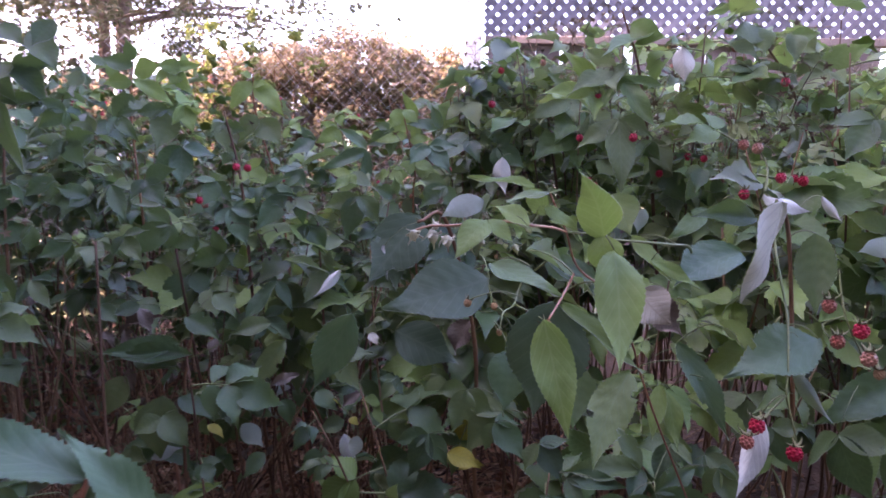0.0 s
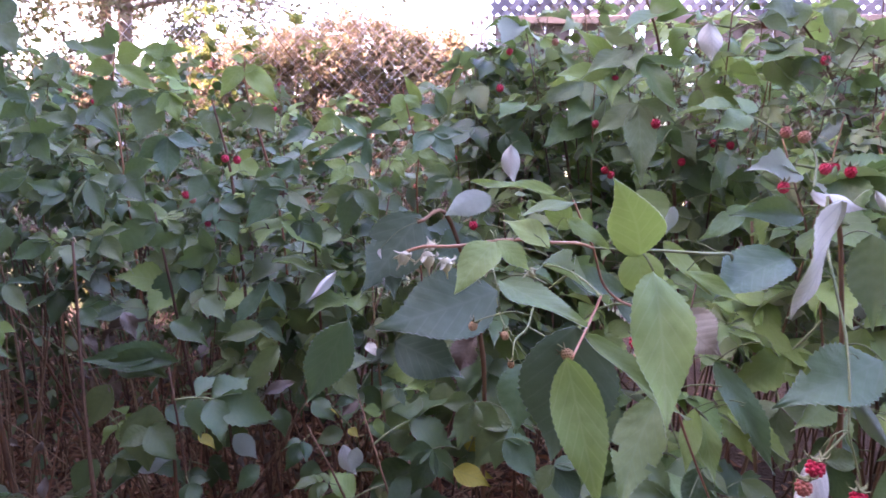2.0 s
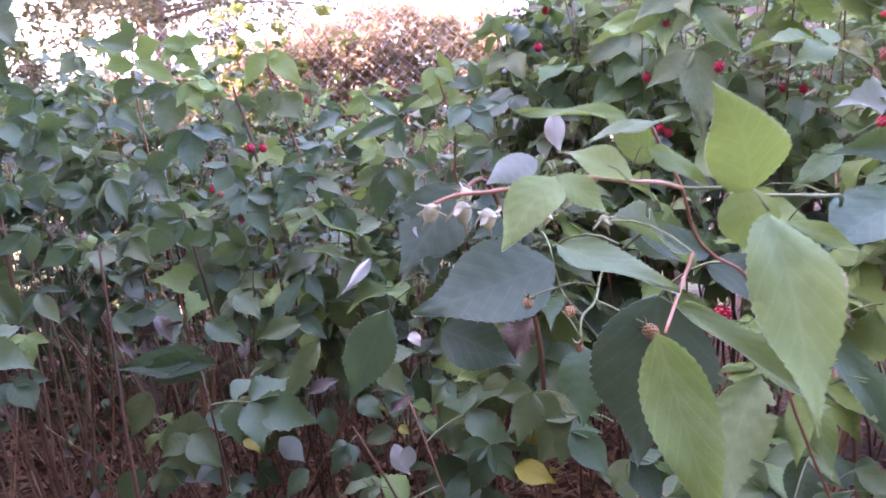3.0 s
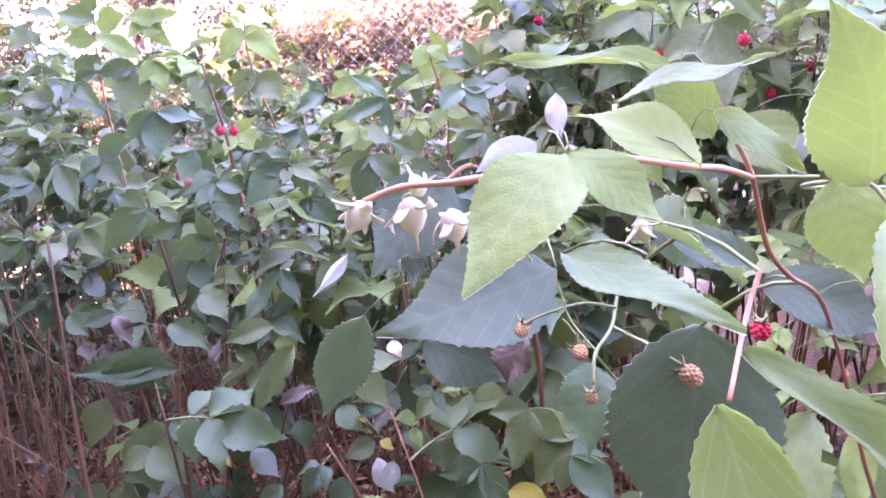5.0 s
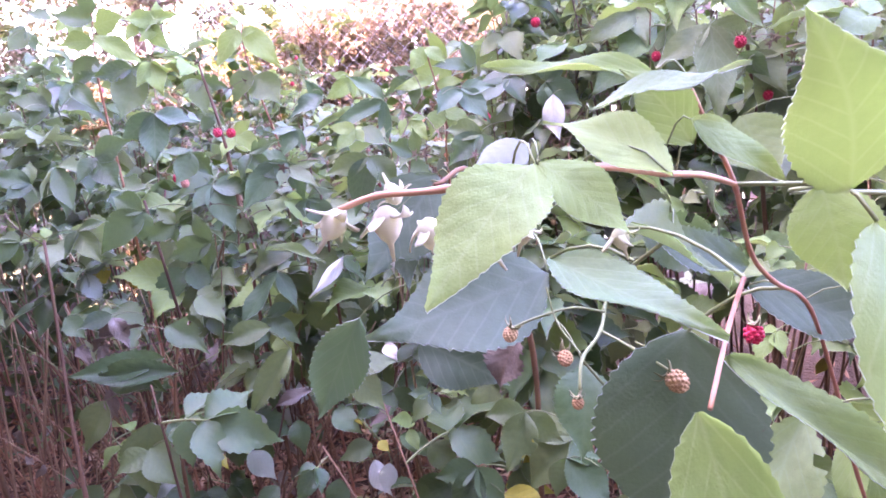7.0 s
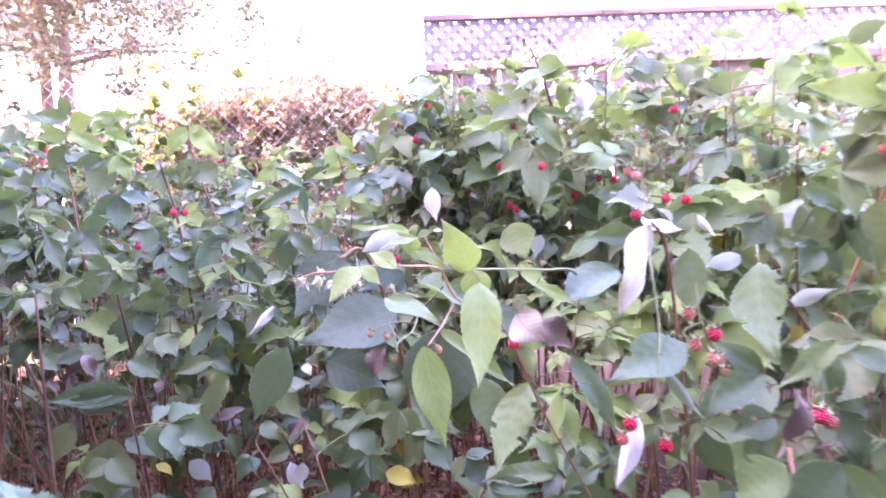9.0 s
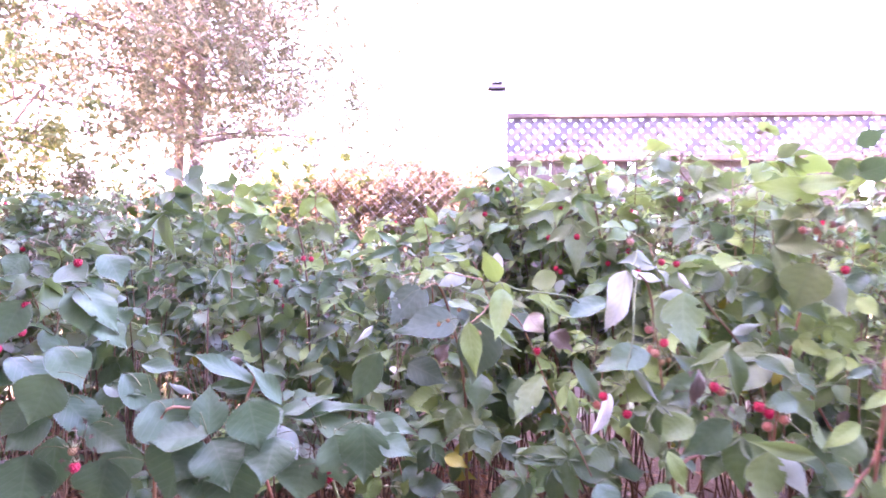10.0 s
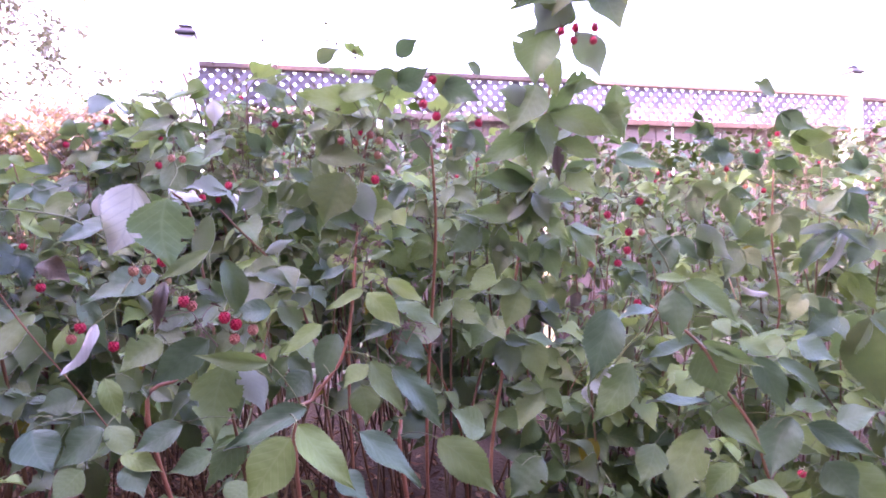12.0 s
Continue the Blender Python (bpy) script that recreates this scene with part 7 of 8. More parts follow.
leaf_at(low_cane_right, "lit", (1.214, 0.307, 0.664), (1.231, 0.272, 0.597), (-0.79, -0.84, 0.855), 1.28)
leaf_at(low_cane_right, "teal", (1.311, 0.306, 0.648), (1.334, 0.268, 0.566), (-0.798, -0.759, 1.189), 0.79)
leaf_at(low_cane_right, "lit", (1.228, 0.307, 0.584), (1.278, 0.262, 0.514), (-0.511, -0.74, 1.206), 0.70)
leaf_at(low_cane_right, "teal", (1.373, 0.304, 0.55), (1.316, 0.288, 0.465), (-0.848, -0.83, 0.553), 0.89)
leaf_at(low_cane_right, "lit", (1.37, 0.304, 0.568), (1.411, 0.263, 0.569), (-0.967, -0.799, 1.626), 0.78)
leaf_at(low_cane_right, "teal", (1.4, 0.304, 0.536), (1.475, 0.252, 0.494), (-1.067, -0.644, 1.001), 0.68)
leaf_at(low_cane_right, "lit", (1.213, 0.307, 0.547), (1.157, 0.291, 0.434), (-0.972, -0.708, 1.134), 0.84)
leaf_at(low_cane_right, "young", (1.271, 0.306, 0.489), (1.205, 0.292, 0.445), (-0.986, -1.262, 1.129), 0.82)
leaf_at(low_cane_right, "young", (1.36, 0.304, 0.433), (1.28, 0.295, 0.463), (-1.008, -0.554, 1.077), 0.78)
leaf_at(low_cane_right, "young", (1.367, 0.304, 0.394), (1.369, 0.272, 0.455), (-0.626, -0.751, 1.522), 0.92)
leaf_at(low_cane_right, "teal", (1.218, 0.307, 0.676), (1.116, 0.304, 0.653), (-0.468, -0.472, 1.041), 0.42)
leaf_at(low_cane_right, "lit", (1.219, 0.307, 0.676), (1.28, 0.26, 0.64), (-0.913, -1.075, 0.881), 0.43)
leaf_at(low_cane_right, "teal", (1.352, 0.305, 0.642), (1.402, 0.26, 0.593), (-0.723, -0.838, 1.586), 0.61)
leaf_at(low_cane_right, "lit", (1.282, 0.306, 0.676), (1.311, 0.268, 0.652), (-0.724, -0.636, 1.018), 0.92)
leaf_at(low_cane_right, "teal", (1.142, 0.309, 0.729), (1.064, 0.299, 0.723), (-0.865, -0.599, 1.08), 0.51)
leaf_at(low_cane_right, "lit", (1.144, 0.309, 0.775), (1.172, 0.27, 0.768), (-0.437, -1.025, 0.926), 0.60)
leaf_at(low_cane_right, "teal", (1.457, 0.303, 0.533), (1.497, 0.261, 0.56), (-0.762, -0.38, 0.77), 1.22)
leaf_at(low_cane_right, "lit", (1.476, 0.302, 0.468), (1.507, 0.263, 0.406), (-0.605, -0.341, 1.067), 1.44)
leaf_at(low_cane_right, "teal", (1.433, 0.303, 0.474), (1.456, 0.265, 0.423), (-0.928, -0.34, 1.196), 1.48)
leaf_at(low_cane_right, "lit", (1.136, 0.309, 0.534), (1.095, 0.288, 0.484), (-0.319, -0.624, 1.426), 1.11)
leaf_at(low_cane_right, "teal", (1.386, 0.304, 0.669), (1.418, 0.265, 0.638), (-0.398, -0.74, 1.223), 1.28)
berry_at(low_cane_right, "ripe", (1.427, 0.343, 0.444), 0.9)

red_shoot = plant_root(0, 0, "young red-stemmed raspberry shoot with pale green leaves")
run_cane(red_shoot, [(0.677, 0.415, 0), (0.66, 0.375, 0.266), (0.628, 0.276, 0.6), (0.654, 0.295, 0.647), (0.688, 0.304, 0.688), (0.705, 0.314, 0.751), (0.713, 0.324, 0.816)], 0.003, 0.0015, "red_cane")
run_cane(red_shoot, [(0.856, 0.391, 0), (0.768, 0.313, 0.513), (0.766, 0.323, 0.601)], 0.003, 0.0025, "red_cane")
run_cane(red_shoot, [(0.557, 0.417, 0), (0.518, 0.418, 0.314), (0.454, 0.359, 0.623), (0.489, 0.379, 0.669), (0.507, 0.418, 0.711)], 0.0035, 0.002, "red_cane")
leaf_at(red_shoot, "teal", (0.428, 0.26, 0.64), (0.374, 0.254, 0.605), (0.452, -0.946, 1.198), 1.03)
leaf_at(red_shoot, "lit", (0.43, 0.27, 0.641), (0.458, 0.241, 0.606), (0.127, -1.142, 1.442), 0.88)
leaf_at(red_shoot, "teal", (0.51, 0.238, 0.642), (0.46, 0.231, 0.618), (-0.096, -1.292, 0.984), 1.00)
leaf_at(red_shoot, "lit", (0.473, 0.369, 0.718), (0.426, 0.361, 0.68), (0.163, -0.95, 0.924), 1.15)
leaf_at(red_shoot, "young", (0.421, 0.3, 0.688), (0.441, 0.274, 0.641), (0.042, -1.428, 1.184), 0.82)
leaf_at(red_shoot, "teal", (0.527, 0.368, 0.716), (0.453, 0.367, 0.661), (0.495, -1.144, 0.628), 0.83)
leaf_at(red_shoot, "lit", (0.601, 0.276, 0.695), (0.515, 0.279, 0.711), (0.236, -1.021, 0.12), 0.36)
leaf_at(red_shoot, "teal", (0.648, 0.295, 0.679), (0.616, 0.284, 0.648), (-0.243, -1.297, 0.778), 1.35)
leaf_at(red_shoot, "lit", (0.553, 0.297, 0.695), (0.536, 0.282, 0.608), (0.482, -0.752, 1.061), 1.08)
leaf_at(red_shoot, "under", (0.569, 0.307, 0.688), (0.595, 0.279, 0.634), (0.008, -0.612, 0.81), 0.83)
leaf_at(red_shoot, "teal", (0.641, 0.235, 0.649), (0.548, 0.24, 0.611), (0.118, -1.104, 1.312), 0.56)
leaf_at(red_shoot, "young", (0.622, 0.186, 0.631), (0.574, 0.179, 0.567), (-0.005, -1.107, 1.416), 1.21)
leaf_at(red_shoot, "young", (0.63, 0.195, 0.64), (0.688, 0.159, 0.58), (0.017, -0.524, 1.076), 0.79)
leaf_at(red_shoot, "young", (0.665, 0.295, 0.735), (0.614, 0.288, 0.702), (-0.078, -1.134, 1.27), 0.68)
leaf_at(red_shoot, "young", (0.723, 0.293, 0.681), (0.686, 0.283, 0.657), (-0.359, -0.96, 1.336), 1.07)
leaf_at(red_shoot, "lit", (0.724, 0.293, 0.686), (0.758, 0.264, 0.619), (-0.096, -0.886, 1.139), 0.67)
leaf_at(red_shoot, "teal", (0.75, 0.283, 0.678), (0.811, 0.246, 0.603), (-0.18, -0.791, 1.022), 0.58)
leaf_at(red_shoot, "lit", (0.798, 0.252, 0.593), (0.86, 0.214, 0.527), (-0.752, -0.58, 0.913), 0.81)
leaf_at(red_shoot, "teal", (0.702, 0.254, 0.61), (0.767, 0.215, 0.55), (0.161, -0.868, 1.917), 0.70)
leaf_at(red_shoot, "young", (0.72, 0.314, 0.774), (0.671, 0.307, 0.751), (0.099, -0.888, 1.159), 0.57)
leaf_at(red_shoot, "young", (0.725, 0.313, 0.77), (0.763, 0.283, 0.726), (-0.529, -0.923, 0.846), 0.84)
leaf_at(red_shoot, "young", (0.749, 0.313, 0.787), (0.795, 0.279, 0.754), (-0.228, -1.434, 0.421), 0.48)
leaf_at(red_shoot, "lit", (0.762, 0.323, 0.755), (0.814, 0.287, 0.724), (-0.101, -0.956, 0.864), 0.63)
leaf_at(red_shoot, "teal", (0.605, 0.336, 0.754), (0.556, 0.329, 0.75), (-0.041, -1.139, 0.825), 1.10)
leaf_at(red_shoot, "dry", (0.479, 0.359, 0.793), (0.464, 0.342, 0.728), (0.245, -1.039, 1.092), 0.54)
leaf_at(red_shoot, "lit", (0.529, 0.378, 0.83), (0.468, 0.374, 0.789), (-0.095, -1.4, 0.702), 0.50)
leaf_at(red_shoot, "green", (0.728, 0.543, 0.951), (0.685, 0.534, 0.864), (-0.185, -1.246, 0.675), 1.26)
leaf_at(red_shoot, "under", (0.755, 0.553, 0.939), (0.77, 0.528, 0.861), (-0.329, -0.772, 0.958), 0.82)
leaf_at(red_shoot, "green", (0.995, 0.558, 0.863), (0.985, 0.54, 0.767), (-0.162, -1.12, 0.945), 0.63)
leaf_at(red_shoot, "green", (0.544, 0.447, 0.817), (0.565, 0.421, 0.73), (0.29, -0.965, 0.9), 0.63)
leaf_at(red_shoot, "green", (0.619, 0.396, 0.761), (0.646, 0.367, 0.708), (-0.264, -0.801, 0.973), 0.69)
leaf_at(red_shoot, "teal", (0.705, 0.334, 0.805), (0.66, 0.326, 0.785), (0.043, -1.035, 1.363), 0.57)
leaf_at(red_shoot, "lit", (0.721, 0.334, 0.812), (0.76, 0.302, 0.825), (-0.238, -1.268, 0.896), 0.50)
leaf_at(red_shoot, "teal", (0.69, 0.354, 0.715), (0.658, 0.343, 0.651), (-0.017, -0.695, 0.906), 0.92)
leaf_at(red_shoot, "lit", (0.718, 0.354, 0.644), (0.722, 0.332, 0.596), (-0.31, -1.025, 0.978), 1.27)
leaf_at(red_shoot, "teal", (0.767, 0.353, 0.71), (0.806, 0.322, 0.673), (-0.766, -0.793, 1.25), 0.92)
leaf_at(red_shoot, "lit", (0.539, 0.237, 0.608), (0.494, 0.229, 0.595), (-0.121, -1.175, 1.089), 0.95)
leaf_at(red_shoot, "teal", (0.454, 0.239, 0.605), (0.475, 0.213, 0.577), (-0.051, -0.754, 0.992), 1.20)
leaf_at(red_shoot, "young", (0.447, 0.249, 0.615), (0.491, 0.217, 0.603), (0.27, -1.232, 0.81), 0.82)
leaf_at(red_shoot, "lit", (0.395, 0.301, 0.586), (0.369, 0.287, 0.557), (-0.166, -1.237, 1.214), 1.59)
leaf_at(red_shoot, "teal", (0.332, 0.342, 0.626), (0.363, 0.312, 0.58), (0.421, -0.896, 1.154), 1.23)
leaf_at(red_shoot, "lit", (0.575, 0.217, 0.58), (0.552, 0.202, 0.559), (-0.48, -0.676, 0.871), 1.70)
leaf_at(red_shoot, "teal", (0.674, 0.235, 0.574), (0.706, 0.205, 0.542), (0.139, -0.388, 1.224), 1.04)
leaf_at(red_shoot, "green", (0.365, 0.401, 0.65), (0.322, 0.392, 0.636), (0.382, -0.805, 0.747), 1.39)
leaf_at(red_shoot, "green", (0.435, 0.42, 0.648), (0.403, 0.407, 0.69), (-0.122, -1.118, 1.029), 1.03)
leaf_at(red_shoot, "lit", (0.66, 0.375, 0.676), (0.625, 0.364, 0.725), (0.075, -0.966, 1.25), 0.91)
leaf_at(red_shoot, "teal", (0.765, 0.343, 0.733), (0.717, 0.335, 0.707), (-0.34, -1.297, 0.967), 0.82)
leaf_at(red_shoot, "lit", (0.891, 0.35, 0.566), (0.841, 0.343, 0.604), (-0.376, -1.243, 1.339), 1.10)
leaf_at(red_shoot, "green", (0.993, 0.388, 0.506), (0.935, 0.383, 0.452), (-0.634, -1.031, 1.217), 1.15)
leaf_at(red_shoot, "teal", (0.796, 0.352, 0.622), (0.756, 0.342, 0.674), (-0.496, -0.812, 1.119), 0.87)
leaf_at(red_shoot, "green", (0.492, 0.419, 0.743), (0.445, 0.411, 0.731), (0.201, -0.986, 0.841), 1.13)
leaf_at(red_shoot, "green", (0.59, 0.446, 0.799), (0.635, 0.413, 0.782), (-0.254, -0.923, 1.182), 0.81)
leaf_at(red_shoot, "green", (0.841, 0.391, 0.708), (0.789, 0.385, 0.689), (-0.118, -0.879, 1.225), 1.07)
berry_at(red_shoot, "ripe", (0.5, 0.358, 0.767), 1.0)
berry_at(red_shoot, "orange", (0.509, 0.358, 0.761), 1.0)
berry_at(red_shoot, "ripe", (0.55, 0.327, 0.747), 1.0)
berry_at(red_shoot, "ripe", (0.563, 0.327, 0.738), 1.0)
berry_at(red_shoot, "orange", (0.561, 0.327, 0.72), 1.0)
berry_at(red_shoot, "orange", (0.583, 0.327, 0.73), 1.0)
berry_at(red_shoot, "ripe", (0.591, 0.326, 0.694), 1.0)
berry_at(red_shoot, "orange", (0.431, 0.42, 0.806), 1.0)
berry_at(red_shoot, "unripe", (0.441, 0.42, 0.793), 1.0)

mid_berry_cane = plant_root(0, 0, "raspberry cane with clustered orange and red berries under green leaves")
run_cane(mid_berry_cane, [(0.913, 0.739, 0), (0.886, 0.69, 0.438), (0.888, 0.59, 0.824), (0.876, 0.54, 0.93), (0.865, 0.51, 0.992)], 0.0033, 0.002, "red_cane")
run_cane(mid_berry_cane, [(0.786, 0.842, 0), (0.752, 0.793, 0.539), (0.769, 0.653, 0.942), (0.781, 0.612, 1.038)], 0.003, 0.002, "red_cane")
berry_at(mid_berry_cane, "ripe", (0.849, 0.491, 1.057), 1.0)
berry_at(mid_berry_cane, "ripe", (0.879, 0.54, 1.11), 1.0)
berry_at(mid_berry_cane, "ripe", (0.876, 0.51, 1.042), 1.0)
berry_at(mid_berry_cane, "ripe", (0.975, 0.588, 1.049), 1.0)
berry_at(mid_berry_cane, "orange", (0.728, 0.593, 1.013), 1.0)
berry_at(mid_berry_cane, "orange", (0.753, 0.593, 1.012), 1.0)
berry_at(mid_berry_cane, "orange", (0.778, 0.592, 1.024), 1.0)
berry_at(mid_berry_cane, "ripe", (0.762, 0.593, 1.024), 1.0)
berry_at(mid_berry_cane, "orange", (0.794, 0.592, 1.015), 1.0)
berry_at(mid_berry_cane, "ripe", (0.778, 0.549, 0.942), 1.0)
berry_at(mid_berry_cane, "ripe", (0.624, 0.996, 1.118), 1.0)
berry_at(mid_berry_cane, "ripe", (0.562, 0.797, 0.954), 1.0)
berry_at(mid_berry_cane, "ripe", (0.531, 0.798, 0.958), 1.0)
berry_at(mid_berry_cane, "ripe", (0.482, 0.799, 0.934), 1.0)
berry_at(mid_berry_cane, "ripe", (0.375, 1.001, 1.023), 1.0)
berry_at(mid_berry_cane, "orange", (0.455, 0.749, 1.001), 1.0)
berry_at(mid_berry_cane, "orange", (0.79, 0.592, 0.989), 1.0)
leaf_at(mid_berry_cane, "green", (0.831, 0.611, 1.139), (0.778, 0.605, 1.106), (0.095, -1.236, 0.257), 1.00)
leaf_at(mid_berry_cane, "young", (0.768, 0.613, 1.077), (0.653, 0.623, 1.106), (0.16, -1.114, 0.185), 0.83)
leaf_at(mid_berry_cane, "young", (0.729, 0.613, 1.097), (0.802, 0.573, 1.098), (-0.047, -1.004, 0.547), 0.99)
leaf_at(mid_berry_cane, "sage", (0.777, 0.612, 1.058), (0.688, 0.616, 1.017), (-0.242, -0.829, 0.883), 0.90, True)
leaf_at(mid_berry_cane, "teal", (0.83, 0.611, 1.119), (0.884, 0.576, 1.142), (0.026, -1.242, 0.025), 1.00)
leaf_at(mid_berry_cane, "young", (0.85, 0.611, 1.13), (0.818, 0.599, 1.135), (-0.428, -0.941, -0.088), 1.00)
leaf_at(mid_berry_cane, "green", (0.868, 0.61, 1.039), (0.881, 0.586, 0.974), (-0.149, -0.561, 0.708), 1.00, True)
leaf_at(mid_berry_cane, "sage", (0.687, 0.614, 0.988), (0.778, 0.568, 0.977), (-0.31, -1.034, 0.284), 0.71, True)
leaf_at(mid_berry_cane, "teal", (0.913, 0.609, 1.122), (0.975, 0.572, 1.084), (-0.483, -0.532, 0.1), 1.00)
leaf_at(mid_berry_cane, "green", (0.933, 0.609, 1.102), (0.89, 0.6, 1.139), (-0.541, -0.838, 0.313), 1.00)
leaf_at(mid_berry_cane, "sage", (0.818, 0.611, 1.058), (0.851, 0.582, 1.003), (0.124, -0.617, 0.303), 1.00, True)
leaf_at(mid_berry_cane, "teal", (0.845, 0.611, 0.938), (0.81, 0.6, 0.886), (-0.706, -0.809, 0.575), 1.00, True)
leaf_at(mid_berry_cane, "green", (0.686, 0.614, 0.938), (0.618, 0.612, 0.909), (0.341, -1.355, 0.174), 1.00, True)
leaf_at(mid_berry_cane, "sage", (0.638, 0.615, 0.948), (0.618, 0.6, 0.899), (0.287, -0.633, 0.724), 1.00, True)
leaf_at(mid_berry_cane, "teal", (0.665, 0.615, 0.89), (0.626, 0.605, 0.851), (-0.06, -0.707, 0.33), 1.00, True)
leaf_at(mid_berry_cane, "green", (0.591, 0.616, 0.938), (0.554, 0.606, 0.891), (-0.288, -1.005, 0.42), 1.00, True)
run_cane(mid_berry_cane, [(0.781, 0.612, 1.038), (0.758, 0.614, 1.08), (0.728, 0.616, 1.12), (0.692, 0.614, 1.154)], 0.0012, 0.0007, "stalk", "stalk")
run_cane(mid_berry_cane, [(0.781, 0.612, 1.038), (0.806, 0.613, 1.09), (0.824, 0.614, 1.135), (0.831, 0.611, 1.17)], 0.0012, 0.0007, "stalk", "stalk")
run_cane(mid_berry_cane, [(0.871, 0.56, 1.0), (0.915, 0.585, 1.06), (0.96, 0.6, 1.11), (0.989, 0.608, 1.145)], 0.0012, 0.0007, "stalk", "stalk")
leaf_at(mid_berry_cane, "sage", (0.692, 0.614, 1.154), (0.728, 0.583, 1.166), (0.085, -0.712, -0.182), 1.00)
leaf_at(mid_berry_cane, "teal", (0.831, 0.611, 1.17), (0.867, 0.58, 1.193), (-0.159, -0.825, -0.09), 1.00)
leaf_at(mid_berry_cane, "green", (0.989, 0.608, 1.145), (0.953, 0.597, 1.161), (-0.408, -0.903, 0.315), 1.00)
leaf_at(mid_berry_cane, "sage", (0.726, 0.613, 1.007), (0.669, 0.609, 1.035), (-0.302, -1.118, 0.056), 1.00, True)
leaf_at(mid_berry_cane, "teal", (0.964, 0.608, 1.041), (0.926, 0.598, 0.977), (-0.248, -1.026, 0.205), 1.00, True)
leaf_at(mid_berry_cane, "green", (0.92, 0.609, 0.989), (0.952, 0.58, 0.944), (-0.168, -0.998, 0.106), 1.00, True)
leaf_at(mid_berry_cane, "sage", (0.928, 0.609, 0.937), (0.97, 0.577, 0.893), (-0.089, -0.744, 0.529), 1.00, True)
leaf_at(mid_berry_cane, "teal", (0.603, 0.616, 0.996), (0.567, 0.605, 1.032), (-0.243, -0.739, 0.173), 1.00, True)
leaf_at(mid_berry_cane, "green", (0.54, 0.618, 1.024), (0.504, 0.606, 0.975), (-0.414, -1.011, 0.709), 1.00, True)
leaf_at(mid_berry_cane, "sage", (0.805, 0.612, 0.968), (0.763, 0.603, 0.976), (-0.318, -0.852, 0.657), 1.00, True)
truss_at(mid_berry_cane, (0.822, 0.591, 0.994), 1.0, (5, -13))
truss_at(mid_berry_cane, (0.763, 0.593, 0.995), 1.0, (-1, 19))
truss_at(mid_berry_cane, (0.879, 0.57, 1.031), 1.0, (-20, 11))
truss_at(mid_berry_cane, (0.604, 0.896, 1.1), 1.0, (18, -15))
truss_at(mid_berry_cane, (0.556, 0.897, 1.04), 1.0, (24, 19))
truss_at(mid_berry_cane, (0.735, 0.333, 0.789), 1.0, (-13, -8))
truss_at(mid_berry_cane, (0.756, 0.333, 0.736), 1.0, (3, -7))
truss_at(mid_berry_cane, (0.721, 0.334, 0.82), 1.0, (-9, -38))
truss_at(mid_berry_cane, (0.782, 0.352, 0.701), 1.0, (2, 25))
truss_at(mid_berry_cane, (0.509, 0.398, 0.744), 1.0, (21, -30))
truss_at(berry_cane, (1.317, 0.606, 0.78), 1.0, (19, 20))
truss_at(berry_cane, (1.269, 0.687, 0.945), 1.0, (-34, 17))
truss_at(berry_cane, (1.533, 0.732, 0.923), 1.0, (-7, -14))
truss_at(berry_cane, (1.906, 0.876, 1.082), 1.0, (7, -9))
truss_at(berry_cane, (1.959, 0.824, 0.957), 1.0, (-80, 6))
truss_at(path_side_plant, (-0.026, 0.208, 0.68), 0.8, (-41, -5))
truss_at(path_side_plant, (-0.013, 0.218, 0.693), 0.8, (23, -10))
truss_at(path_side_plant, (-0.038, 0.209, 0.696), 0.8, (-17, 3))
truss_at(path_side_plant, (-0.02, 0.188, 0.687), 0.6, (16, -31))
truss_at(path_side_plant, (-0.34, 0.156, 0.694), 0.6, (-24, 16))

mid_low_cane = plant_root(0, 0, "raspberry cane with large drooping grey-green leaves")
run_cane(mid_low_cane, [(0.756, 0.692, 0), (0.712, 0.672, 0.43), (0.654, 0.592, 0.734), (0.534, 0.534, 0.893)], 0.0035, 0.0015, "brown_cane")
run_cane(mid_low_cane, [(0.48, 0.829, 0), (0.444, 0.779, 0.309), (0.323, 0.631, 0.583)], 0.003, 0.0015, "brown_cane")
leaf_at(mid_low_cane, "lit", (0.474, 0.417, 0.902), (0.477, 0.405, 0.804), (0.5, -0.85, 0.1), 1.45)
leaf_at(mid_low_cane, "green", (0.617, 0.472, 0.804), (0.547, 0.447, 0.733), (-0.67, -0.873, 0.688), 1.00, True)
leaf_at(mid_low_cane, "green", (0.539, 0.524, 0.754), (0.437, 0.502, 0.717), (-0.682, -0.916, 0.648), 0.74, True)
leaf_at(mid_low_cane, "green", (0.446, 0.477, 0.714), (0.471, 0.453, 0.656), (-0.954, -0.914, 0.792), 0.94, True)
leaf_at(mid_low_cane, "green", (0.519, 0.495, 0.705), (0.499, 0.471, 0.64), (-0.353, -0.825, 0.536), 0.80, True)
leaf_at(mid_low_cane, "green", (0.563, 0.474, 0.722), (0.526, 0.451, 0.676), (-0.618, -0.924, 0.545), 1.00, True)
leaf_at(mid_low_cane, "green", (0.563, 0.434, 0.681), (0.553, 0.408, 0.597), (-0.572, -0.584, 0.613), 0.93, True)
leaf_at(mid_low_cane, "green", (0.327, 0.7, 0.565), (0.216, 0.681, 0.573), (-0.234, -0.548, 0.786), 0.59, True)
leaf_at(mid_low_cane, "green", (0.292, 0.631, 0.56), (0.298, 0.606, 0.487), (-0.417, -0.862, 0.899), 1.00, True)
leaf_at(mid_low_cane, "green", (0.316, 0.601, 0.585), (0.407, 0.578, 0.543), (-0.246, -1.284, 0.917), 0.72, True)
